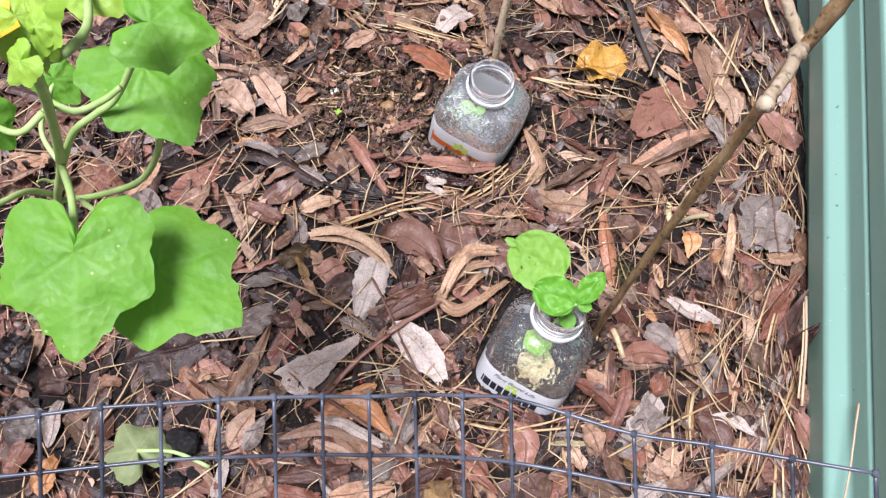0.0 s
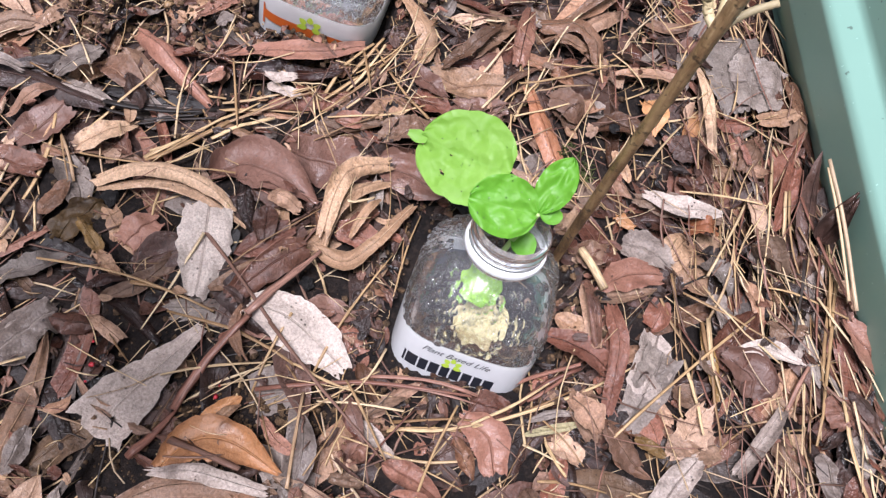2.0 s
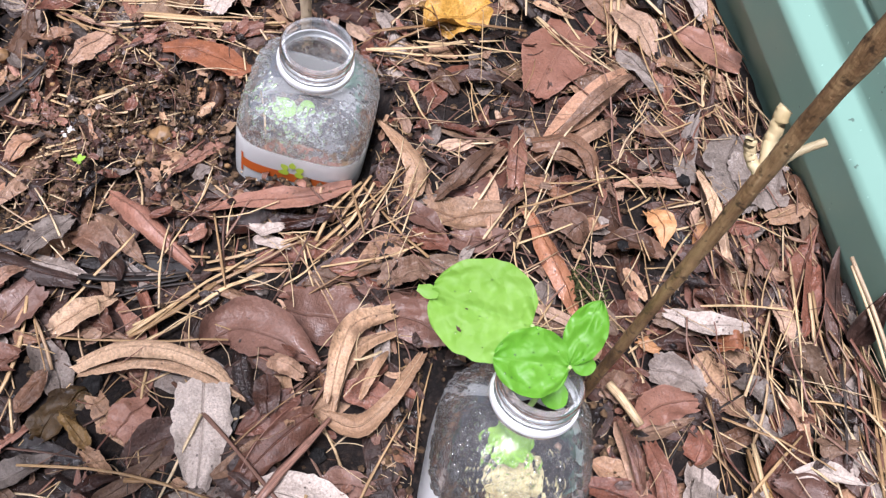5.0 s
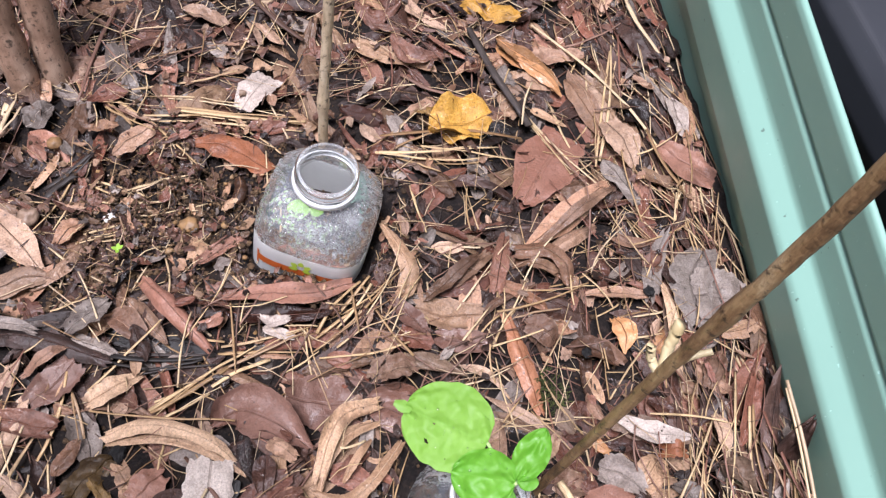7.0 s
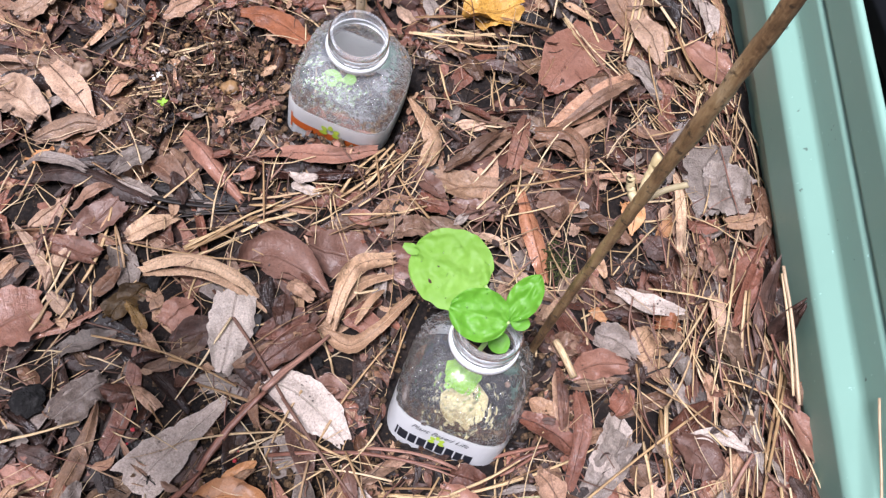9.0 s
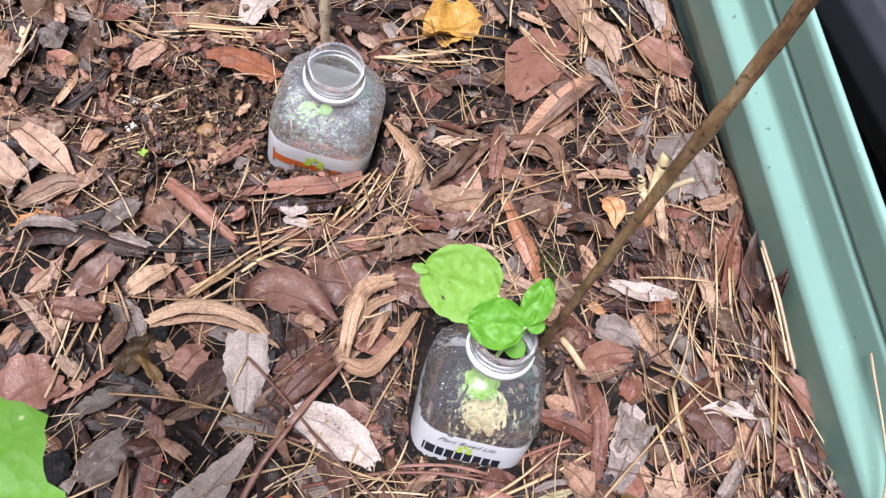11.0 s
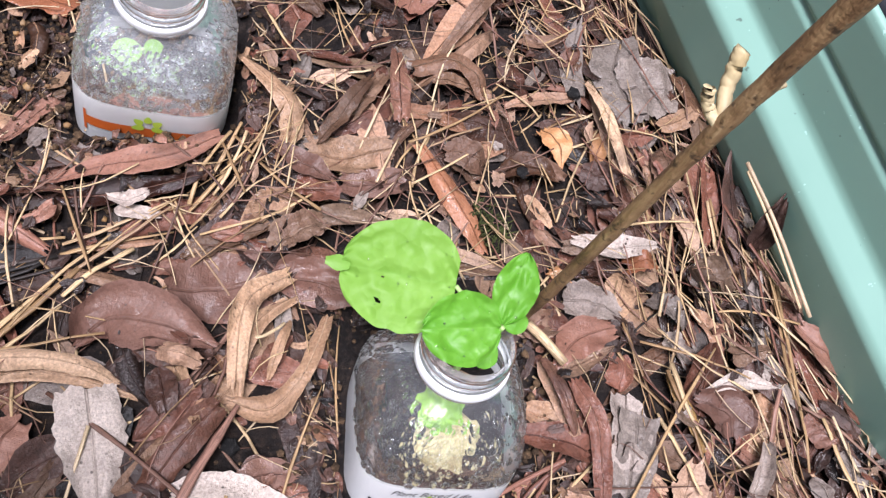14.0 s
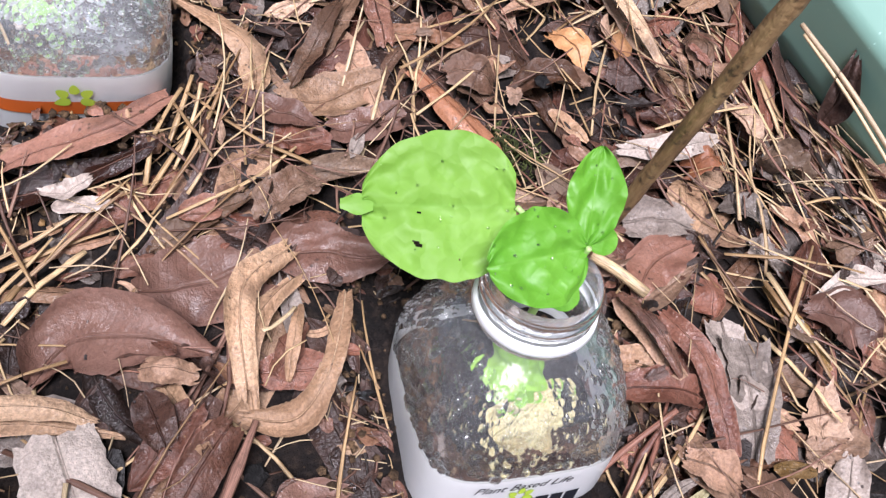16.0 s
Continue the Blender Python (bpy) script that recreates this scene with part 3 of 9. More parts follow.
def bottle_frame(rim, base, yaw):
    """Axes of a leaning bottle: its up is from base to rim, its front faces yaw."""
    up = (Vector(rim) - Vector(base)).normalized()
    front = Vector((math.cos(radians(yaw)), math.sin(radians(yaw)), 0))
    front = (front - up * front.dot(up)).normalized()
    return Vector(rim), up, front, up.cross(front)


def on_bottle(fr, th, d, out=0.0):
    a, n = bottle_section(d)
    x, y = outline(th, a + out, n)
    o, up, front, left = fr
    return o - up * d + front * x + left * y


def ring_geo(fr, ds, out=0.0, sides=72, th0=0.0, th1=2 * math.pi):
    closed = th1 - th0 > 6.28
    k = sides if closed else sides + 1
    verts, faces = [], []
    for d in ds:
        for i in range(k):
            verts.append(on_bottle(fr, th0 + (th1 - th0) * i / sides, d, out))
    for r in range(len(ds) - 1):
        for i in range(sides):
            j = (i + 1) % k
            faces.append((r * k + i, r * k + j, (r + 1) * k + j, (r + 1) * k + i))
    return verts, faces


def text_geo(words, height, slant=0.0):
    """Flat lettering from the built-in font: points in metres, faces."""
    cu = bpy.data.curves.new("lettering", "FONT")
    cu.body, cu.size, cu.shear, cu.align_x = words, height, slant, "CENTER"
    cu.resolution_u = 3
    ob = bpy.data.objects.new("lettering", cu)
    scene.collection.objects.link(ob)
    me = bpy.data.meshes.new_from_object(ob.evaluated_get(bpy.context.evaluated_depsgraph_get()))
    pts = [(v.co.x, v.co.y) for v in me.vertices]
    fcs = [tuple(p.vertices) for p in me.polygons]
    bpy.data.objects.remove(ob)
    bpy.data.meshes.remove(me)
    bpy.data.curves.remove(cu)
    return pts, fcs


def wrap_flat(fr, pts, fcs, d, along=0.0, out=0.0007, turn=0.0):
    """Lays flat print onto the front of a bottle, d below the rim."""
    verts = []
    for x, y in pts:
        a, n = bottle_section(d)
        th = math.atan2(x + along, a) + turn
        verts.append(on_bottle(fr, th, d - y, out))
    return verts, fcs


def bar(x0, x1, y0, y1, nx=3):
    pts = [(x0 + (x1 - x0) * i / nx, y) for y in (y0, y1) for i in range(nx + 1)]
    return pts, [(i, i + 1, nx + 2 + i, nx + 1 + i) for i in range(nx)]


def leaf_mark(cx, cy, s):
    """The little five-leaved print on the label, as plain ovals."""
    pts, fcs = [], []
    for ang, r, l in ((90, 0.75, 0.55), (35, 0.8, 0.6), (145, 0.8, 0.6), (-12, 0.7, 0.75), (192, 0.7, 0.75)):
        ca, sa = math.cos(radians(ang)), math.sin(radians(ang))
        k = len(pts)
        for i in range(12):
            th = 2 * math.pi * i / 12
            u, v = r + l * 0.6 * math.cos(th), 0.28 * math.sin(th) * (1 - 0.35 * math.cos(th))
            pts.append((cx + s * (u * ca - v * sa), cy + s * (u * sa + v * ca) * 1.35))
        fcs.append(tuple(range(k, k + 12)))
    return pts, fcs


def droplets(fr, count, d0, d1, smallest, largest, rng, out=0.0):
    """Beads of condensation on the shoulder."""
    verts, faces = [], []
    for _ in range(count):
        th, d = rng.random() * 2 * math.pi, d0 + (d1 - d0) * rng.random()
        r = smallest + (largest - smallest) * rng.random() ** 2.6
        p = on_bottle(fr, th, d, out)
        q1, q2 = on_bottle(fr, th + 0.02, d, out) - p, on_bottle(fr, th, d + 0.0006, out) - p
        nrm = q1.cross(q2).normalized()
        if nrm.dot(p - (fr[0] - fr[1] * (d + 0.01))) < 0:
            nrm = -nrm
        a = q2.normalized()
        b = nrm.cross(a)
        tall = 1.0 + 0.7 * rng.random()
        k = len(verts)
        verts.append(p + nrm * r * 0.58)
        for ring, (rr, hh) in enumerate(((0.66, 0.43), (1.0, 0.0))):
            for i in range(7):
                t = 2 * math.pi * i / 7
                verts.append(p + a * math.cos(t) * r * rr * tall + b * math.sin(t) * r * rr + nrm * r * hh)
        for i in range(7):
            j = (i + 1) % 7
            faces.append((k, k + 1 + i, k + 1 + j))
            faces.append((k + 1 + i, k + 8 + i, k + 8 + j, k + 1 + j))
    return verts, faces


def cut_bottle(rim, base, yaw, body_mat, label_top, label, seed, drops, smallest=0.0005, largest=0.0027):
    rng = random.Random(seed)
    fr = bottle_frame(rim, base, yaw)
    thing = tagged(empty_at("plastic_bottle", base), label, "bottle", "bottle cloches")
    part("body", ring_geo(fr, [0.0175 + i * 0.0012 for i in range(24)] + [0.05, 0.06, 0.075, 0.095]), body_mat, thing)
    fin = [d for d, *_ in BOTTLE if d <= 0.0175]
    neck = join(ring_geo(fr, [0.0] + sorted(set(fin + [0.001, 0.0027, 0.005, 0.0062, 0.0073, 0.0095]))[1:]), ring_geo(fr, [0.0, 0.004, 0.009, 0.0175], -0.0016))
    o, up, front, left = fr
    lip = [on_bottle(fr, 2 * math.pi * i / 72, 0.0, e) for e in (0.0, -0.0016) for i in range(72)]
    neck = join(neck, (lip, [(i, (i + 1) % 72, 72 + (i + 1) % 72, 72 + i) for i in range(72)]))
    part("neck", neck, plastic_neck, thing, "clear threaded neck, open at the top").visible_shadow = False
    rd = [(0.0104, 0.0006), (0.0106, 0.0016), (0.0118, 0.0019), (0.0136, 0.0019), (0.0146, 0.0014), (0.0148, 0.0004)]
    verts, faces = [], []
    for d, e in rd:
        verts += [on_bottle(fr, 2 * math.pi * i / 72, d, e) for i in range(72)]
    for r in range(len(rd) - 1):
        faces += [(r * 72 + i, r * 72 + (i + 1) % 72, (r + 1) * 72 + (i + 1) % 72, (r + 1) * 72 + i) for i in range(72)]
    part("cap_ring", (verts, faces), ring_white, thing, "white plastic ring left from the cap")
    part("label_inside", ring_geo(fr, [label_top + 0.0006 + i * 0.004 for i in range(12)], -0.0006), label_white, thing, "white inner face of the label")
    lab = part("paper_label", ring_geo(fr, [label_top + i * 0.004 for i in range(12)], 0.00035), label_white, thing, "white wrap-round label, wet")
    part("condensation", droplets(fr, drops, 0.021, label_top - 0.001, smallest, largest, rng), water, thing, "beads of condensation").visible_shadow = False
    for o in thing.children:
        if o.name.startswith("body"):
            o.visible_shadow = False
    return thing, fr, lab


near_bottle, near_fr, near_label = cut_bottle((0.0, 0.0, 0.064), (-0.0105, -0.014, 0.0), -113, plastic_clear, 0.0560,
    "clear plastic bottle with white label set neck up in mulch", 3, 1500, 0.00035, 0.0023)
far_bottle, far_fr, far_label = cut_bottle((-0.0652, 0.188, 0.0785), (-0.0725, 0.196, 0.0), -112, plastic_foggy, 0.0515,
    "fogged clear plastic bottle with orange-edged label in the soil", 5, 1900, 0.0003, 0.0019)

part("script_line", wrap_flat(near_fr, *text_geo("Plant Based Life", 0.0053, 0.45), 0.0622, -0.0035), ink_black, near_label, "small black handwritten-style line")
part("leaf_print", wrap_flat(near_fr, *leaf_mark(0.0, 0.0, 0.0043), 0.0672, -0.0035, 0.0010), ink_green, near_label, "lime green leaf print")
wide, x = [], -0.0295
for w in (0.0015, 0.0068, 0.0046, 0.0048, 0.0042, 0.0046, 0.0046, 0.0042, 0.0050):
    wide.append((x, w))
    x += w + 0.0010
name_bars = join(*[wrap_flat(near_fr, *bar(a, a + w, -0.0086, 0.0), 0.0695) for a, w in wide])
part("name_print", name_bars, ink_black, near_label, "heavy black lettering as bars")
frame_bars = join(wrap_flat(far_fr, *bar(-0.030, 0.026, -0.0078, 0.0, 18), 0.0655), wrap_flat(far_fr, *bar(-0.0315, -0.0295, -0.014, 0.004), 0.0652))
part("border_print", frame_bars, ink_orange, far_label, "orange printed border")
part("leaf_print", wrap_flat(far_fr, *leaf_mark(0.0, 0.0, 0.0064), 0.0640, 0.0, 0.0010), ink_green, far_label, "lime green leaf print")


# ---- green leaves ----
def blade(base, tip, up, width, profile, cup, sag, ripple, seed, nu=18, nv=10, hole=None):
    """A leaf blade from its stalk end to its tip. profile(u): share of the half width; up: the way its face looks."""
    base, tip, up = Vector(base), Vector(tip), Vector(up)
    d = tip - base
    L = d.length
    d.normalize()
    up = (up - d * up.dot(d)).normalized()
    side = d.cross(up)
    verts, uvs, faces = [], [], []
    for i in range(nu + 1):
        u = i / nu
        for j in range(nv + 1):
            v = 2 * j / nv - 1
            w = profile(u) * width / 2
            jit = 1 + 0.05 * noise.noise(Vector((u * 7, v * 3, seed)))
            z = cup * width * (v * v - 0.3) * profile(u) - sag * L * (u - 0.5) ** 2 * 2 + ripple * width * noise.noise(Vector((u * 4.5, v * 2.5, seed * 1.7)))
            z -= 0.007 * width * math.exp(-(v / 0.11) ** 2)
            verts.append(base + d * (u * L) + side * (v * w * jit) + up * z)
            uvs.append((u, j / nv))
    for i in range(nu):
        for j in range(nv):
            uc, vc = (i + 0.5) / nu, 2 * (j + 0.5) / nv - 1
            if hole and any((uc - a) ** 2 + ((vc - b) * 0.6) ** 2 < r * r for a, b, r in hole):
                continue
            if 1 < i < nu - 2 and profile(i / nu) > 2.5 * profile((i + 1) / nu) and abs(vc) > 0.12:
                continue
            a = i * (nv + 1) + j
            faces.append((a, a + 1, a + nv + 2, a + nv + 1))
    return verts, faces, uvs


def oval(u, fat=0.8, skew=0.85):
    return max(0.02, math.sin(math.pi * min(1, max(0, u)) ** skew)) ** fat


seedling = tagged(empty_at("seedling", (-0.006, -0.006, 0.004)), "bright green seedling growing out through the bottle neck", "seedling")
stalk = smooth_line([(-0.008, -0.008, -0.004), (-0.005, -0.005, 0.035), (0.002, -0.002, 0.062), (0.0065, -0.003, 0.080)])
part("stem", tube(stalk, lambda u: 0.0016 - 0.0005 * u, 8), pale_stem, seedling)


def nibbled(u):
    """A broad blade eaten back at the tip."""
    return oval(min(1.0, 0.03 + u * 0.952), 0.44, 0.86)


bitten = blade((-0.0035, 0.0172, 0.0815), (-0.0399, 0.0409, 0.0775), (-0.25, -0.36, 0.89), 0.0430, nibbled, 0.04, 0.05, 0.07, 1, 110, 72, hole=[(0.63, -0.10, 0.012), (0.63, -0.56, 0.021), (0.65, -0.52, 0.019), (0.99, -0.20, 0.034), (0.98, 0.22, 0.018), (0.81, 0.33, 0.006), (0.37, -0.72, 0.008)])
nub = blade((-0.0372, 0.0392, 0.0776), (-0.0450, 0.0442, 0.0772), (-0.25, -0.36, 0.89), 0.0062, lambda u: 0.45 + 0.55 * math.sin(math.pi * min(1.0, 0.12 + 0.84 * u)) ** 2, 0.05, 0.0, 0.03, 2, 12, 8)
nub = (nub[0], nub[1], [(0.5, 0.22 + 0.06 * v) for u, v in nub[2]])
part("leaf", join(bitten, nub), seedling_green, seedling, "large oval leaf with insect holes")
part("leaf", blade((0.0062, -0.0042, 0.0825), (-0.0235, 0.0040, 0.0860), (0.03, -0.46, 0.88), 0.0275, lambda u: oval(u, 0.42, 0.95), 0.07, 0.08, 0.08, 2, 40, 30), seedling_deep, seedling)
part("leaf", blade((0.0071, -0.0029, 0.0812), (0.0228, 0.0160, 0.0955), (-0.31, -0.39, 0.85), 0.0168, lambda u: oval(u, 0.62, 0.98), 0.14, 0.10, 0.12, 3, 40, 28), seedling_deep, seedling)
part("leaf", blade((0.0075, -0.0030, 0.0810), (0.0178, -0.0048, 0.0800), (-0.1, -0.5, 0.85), 0.0080, lambda u: oval(u, 0.5, 1.0), 0.12, 0.05, 0.03, 4, 12, 10), seedling_deep, seedling)
part("leaf", blade((0.001, 0.0, 0.058), (0.009, -0.010, 0.055), (0.0, -0.4, 0.9), 0.012, lambda u: oval(u, 0.5, 1.0), 0.10, 0.1, 0.03, 5, 10, 8), seedling_deep, seedling)
part("leaf_stalk", tube(smooth_line([(0.003, -0.002, 0.066), (0.001, 0.008, 0.076), (-0.0035, 0.0172, 0.0815)]), 0.0009, 6), pale_stem, seedling)
part("leaf_stalk", tube(smooth_line([(0.004, -0.003, 0.070), (0.0055, -0.004, 0.077), (0.0062, -0.0042, 0.0827)]), 0.0009, 6), pale_stem, seedling)
# low leaf inside the bottle, in the yellower green darkened for shade
part("leaf", blade((-0.002, -0.010, 0.033), (-0.022, -0.017, 0.029), (0.2, -0.15, 0.95), 0.021, lambda u: oval(u, 0.5, 1.0) * (1 + 0.12 * math.sin(19 * u)), 0.16, 0.15, 0.26, 6, 20, 16), seedling_yellower_shaded, seedling)

# Added leaf-shaped blade, standing in for the label's cream inner face showing through.
cream_patch = blade((-0.024, -0.026, 0.011), (0.003, -0.024, 0.017), (-0.15, -0.35, 0.9), 0.026, lambda u: oval(u, 0.5, 1.0) * (1 + 0.18 * math.sin(17 * u)), 0.10, 0.12, 0.12, 31, 26, 22)
tagged(mesh_object("dead_leaf", cream_patch[0], cream_patch[1], leaf_cream, uvs=cream_patch[2], origin=(-0.008, -0.026, 0.012)), "crumpled cream-yellow blade added inside the bottle in place of the label's inner face", "leaf", "dead leaves")


def leaf_drops(geo, count, seed):
    """Small flattened water drops lying on a blade."""
    rng, geos = random.Random(seed), []
    for _ in range(count):
        p = Vector(geo[0][rng.randrange(len(geo[0]))])
        geos.append(pebble_geo(p + Vector((0, 0, 0.0002)), rng.uniform(0.0002, 0.0006), rng, 0.35, 4, 7))
    return join(*geos)


for leaf_ob, count in zip([o for o in seedling.children if o.name.startswith("leaf") and "stalk" not in o.name][:3], (26, 20, 8)):
    here = seedling.location
    pts = [v.co + here for v in leaf_ob.data.vertices]
    part("dew", leaf_drops((pts,), count, count), water, leaf_ob, "clear beads of dew")

young = tagged(empty_at("young_seedling", (-0.072, 0.202, -0.004)), "small pale green seedling inside the fogged bottle", "seedling")
part("stem", tube(smooth_line([(-0.072, 0.202, -0.008), (-0.074, 0.202, 0.010), (-0.076, 0.201, 0.019)]), 0.0011, 6), pale_stem, young)
part("leaf", blade((-0.076, 0.201, 0.018), (-0.090, 0.203, 0.020), (0, -0.4, 0.9), 0.012, lambda u: oval(u, 0.5, 1.0), 0.08, 0.1, 0.05, 8, 12, 8), seedling_green, young)
part("leaf", blade((-0.076, 0.201, 0.018), (-0.067, 0.198, 0.022), (0, -0.4, 0.9), 0.009, lambda u: oval(u, 0.5, 1.0), 0.08, 0.1, 0.05, 9, 12, 8), seedling_green, young)

sprout = tagged(empty_at("sprout", (-0.194, 0.187, -0.004)), "tiny bright green sprout in bare soil", "sprout")
part("stem", tube(smooth_line([(-0.194, 0.187, -0.01), (-0.194, 0.187, 0.004), (-0.194, 0.186, 0.012)]), 0.0005, 6), pale_stem, sprout)
for k, (dx, dy) in enumerate(((0.0035, 0.0014), (-0.0035, 0.0007), (0.0007, 0.0035), (0.0, -0.0035))):
    part("leaf", blade((-0.194, 0.186, 0.012), (-0.194 + dx, 0.186 + dy, 0.0135), (0, 0, 1), 0.0024, lambda u: oval(u, 0.6, 1.0), 0.1, 0.1, 0.02, 20 + k, 6, 4), vine_light, sprout)


# ---- stakes and sticks ----
def knotty(line, r0, r1, knots, seed, sides=12, swell=0.35):
    rng = random.Random(seed)
    pts = smooth_line(line, 14)
    pts = [p + Vector((rng.gauss(0, 1), rng.gauss(0, 1), 0)) * r0 * 0.05 for p in pts]

    def radius(u):
        r = r0 + (r1 - r0) * u
        return r * (1 + sum(swell * math.exp(-((u - k) / 0.018) ** 2) for k in knots))

    return tube(pts, radius, sides, 0.10, rng=rng)


stake = tagged(empty_at("wooden_stake", (0.036, 0.011, 0.0)), "brown knotty wooden stake pushed upright beside the bottle", "stake")
part("shaft", knotty([(0.0355, 0.0125, -0.03), (0.0360, 0.0042, 0.10), (0.0395, -0.0005, 0.196), (0.0430, -0.0057, 0.28), (0.0460, -0.0085, 0.353), (0.0520, -0.0117, 0.42), (0.060, -0.012, 0.50)], 0.0025, 0.0031, (0.44, 0.72), 1, 12, 0.28), stake_bark, stake)
part("side_stub", knotty([(0.040, 0.000, 0.195), (0.044, 0.008, 0.200), (0.047, 0.013, 0.209)], 0.0019, 0.0024, (), 2, 10), cut_wood, stake, "cut pale stub")
part("side_stub", knotty([(0.039, 0.000, 0.195), (0.037, 0.005, 0.198), (0.036, 0.008, 0.203)], 0.0017, 0.0018, (), 3, 10), cut_wood, stake, "cut pale stub")
part("side_stub", knotty([(0.041, 0.000, 0.196), (0.050, 0.003, 0.200), (0.058, 0.003, 0.204)], 0.0013, 0.0013, (), 4, 8), cut_wood, stake, "cut pale stub")
part("side_branch", knotty([(0.046, -0.008, 0.353), (0.033, -0.030, 0.372), (0.022, -0.052, 0.386), (0.009, -0.074, 0.393)], 0.0026, 0.0022, (0.35, 0.97), 5, 10, 0.5), cane_bark, stake, "pale dry side branch with a knobbly end")
part("side_branch", knotty([(0.046, -0.008, 0.353), (0.030, 0.006, 0.372), (0.020, 0.020, 0.39), (0.010, 0.030, 0.42)], 0.0024, 0.0020, (0.5,), 6, 10), cane_bark, stake, "pale dry side branch")

cane = tagged(empty_at("dry_cane", (-0.062, 0.262, -0.01)), "pale dry cane stuck upright behind the fogged bottle", "cane")
part("shaft", knotty([(-0.062, 0.262, -0.03), (-0.062, 0.262, 0.05), (-0.058, 0.266, 0.12), (-0.055, 0.272, 0.22), (-0.05, 0.28, 0.34)], 0.0034, 0.0032, (0.25, 0.62), 7), dry_cane_bark, cane)

log = tagged(empty_at("log_stump", (-0.262, 0.345, -0.01)), "weathered brown bark stump standing in the bed", "stump")
part("bark_half", knotty([(-0.262, 0.325, -0.03), (-0.264, 0.342, 0.05), (-0.268, 0.365, 0.15)], 0.0105, 0.0095, (), 8, 14), log_bark, log)
part("bark_half", knotty([(-0.243, 0.336, -0.03), (-0.243, 0.352, 0.05), (-0.246, 0.372, 0.15)], 0.0105, 0.0095, (), 9, 14), log_bark, log)


# ---- the squash vine ----
def lobed(th):
    """Outline of a squash leaf: distance from the stalk at angle th from the tip."""
    a = abs(th)
    pts = [(0.0, 1.0), (0.34, 0.80), (0.58, 0.67), (0.80, 0.73), (1.02, 0.80), (1.32, 0.70), (1.58, 0.65), (1.95, 0.73), (2.35, 0.71), (2.75, 0.55), (3.0, 0.28), (3.142, 0.06)]
    for (a0, r0), (a1, r1) in zip(pts, pts[1:]):
        if a <= a1:
            s = (a - a0) / (a1 - a0)
            s = s * s * (3 - 2 * s)
            return r0 + (r1 - r0) * s
    return 0.06


def squash_leaf(centre, tip, up, seed, drop=0.12, nr=12, nt=64):
    centre, tip, up = Vector(centre), Vector(tip), Vector(up)
    d = tip - centre
    L = d.length
    d.normalize()
    up = (up - d * up.dot(d)).normalized()
    side = d.cross(up)
    verts, uvs, faces = [centre.copy()], [(0.0, 0.5)], []
    for i in range(1, nr + 1):
        q = i / nr
        for k in range(nt):
            th = 2 * math.pi * k / nt - math.pi
            edge = lobed(th) * (1 + 0.035 * noise.noise(Vector((th * 5, seed, 0))) + 0.012 * math.sin(th * 33 + seed) + 0.05 * noise.noise(Vector((th * 1.3, seed, 5))))
            r = L * edge * q
            z = -drop * L * q * q + 0.025 * L * noise.noise(Vector((math.cos(th) * q * 6, math.sin(th) * q * 6, seed))) + 0.07 * L * noise.noise(Vector((math.cos(th) * q * 2.2, math.sin(th) * q * 2.2, seed)))
            vein = min(abs((th - a + math.pi) % (2 * math.pi) - math.pi) for a in (0.0, 0.95, -0.95, 2.0, -2.0)) * q
            z -= 0.014 * L * math.exp(-(vein / 0.04) ** 2)
            verts.append(centre + d * (r * math.cos(th)) + side * (r * math.sin(th)) + up * z)
            uvs.append((q, 0.5 + min(0.49, vein * 0.42)))
    for k in range(nt):
        faces.append((0, 1 + k, 1 + (k + 1) % nt))
    for i in range(nr - 1):
        for k in range(nt):
            l = (k + 1) % nt
            a = 1 + i * nt
            faces.append((a + k, a + nt + k, a + nt + l, a + l))
    return verts, faces, uvs


vine = tagged(empty_at("squash_vine", (-0.36, 0.06, -0.005)), "green squash vine with lobed leaves and an orange flower", "vine")
part("leaf", squash_leaf((-0.242, -0.1, 0.282), (-0.235, -0.143, 0.266), (0.05, -0.25, 0.95), 1, 0.1), vine_green, vine, "broad lobed leaf")
part("leaf", squash_leaf((-0.218, -0.089, 0.25), (-0.175, -0.112, 0.254), (0.2, -0.2, 0.95), 2, 0.1), vine_green, vine, "broad lobed leaf")
part("leaf", squash_leaf((-0.238, -0.003, 0.286), (-0.210, -0.033, 0.274), (0.25, -0.2, 0.93), 3, 0.1), vine_green, vine, "broad lobed leaf")
part("leaf", squash_leaf((-0.215, -0.023, 0.342), (-0.188, -0.022, 0.338), (0.2, -0.35, 0.9), 4, 0.18), vine_green, vine, "broad lobed leaf")
part("leaf", squash_leaf((-0.22, -0.046, 0.384), (-0.207, -0.052, 0.378), (0.1, -0.3, 0.93), 5, 0.15), vine_light, vine, "young bright leaf")
part("leaf", squash_leaf((-0.305, 0.019, 0.24), (-0.293, 0.013, 0.228), (0.0, -0.3, 0.93), 6, 0.15), vine_green, vine)
part("leaf", squash_leaf((-0.3, -0.043, 0.288), (-0.29, -0.046, 0.27), (0.1, -0.2, 0.93), 7, 0.12), vine_green, vine)
part("leaf", squash_leaf((-0.221, -0.085, 0.402), (-0.216, -0.09, 0.39), (0.3, -0.4, 0.85), 8, 0.15), vine_light, vine, "young bright leaf")
part("leaf", squash_leaf((-0.209, -0.092, 0.42), (-0.197, -0.094, 0.432), (-0.2, -0.5, 0.8), 9, 0.2), vine_light, vine, "young bright leaf")
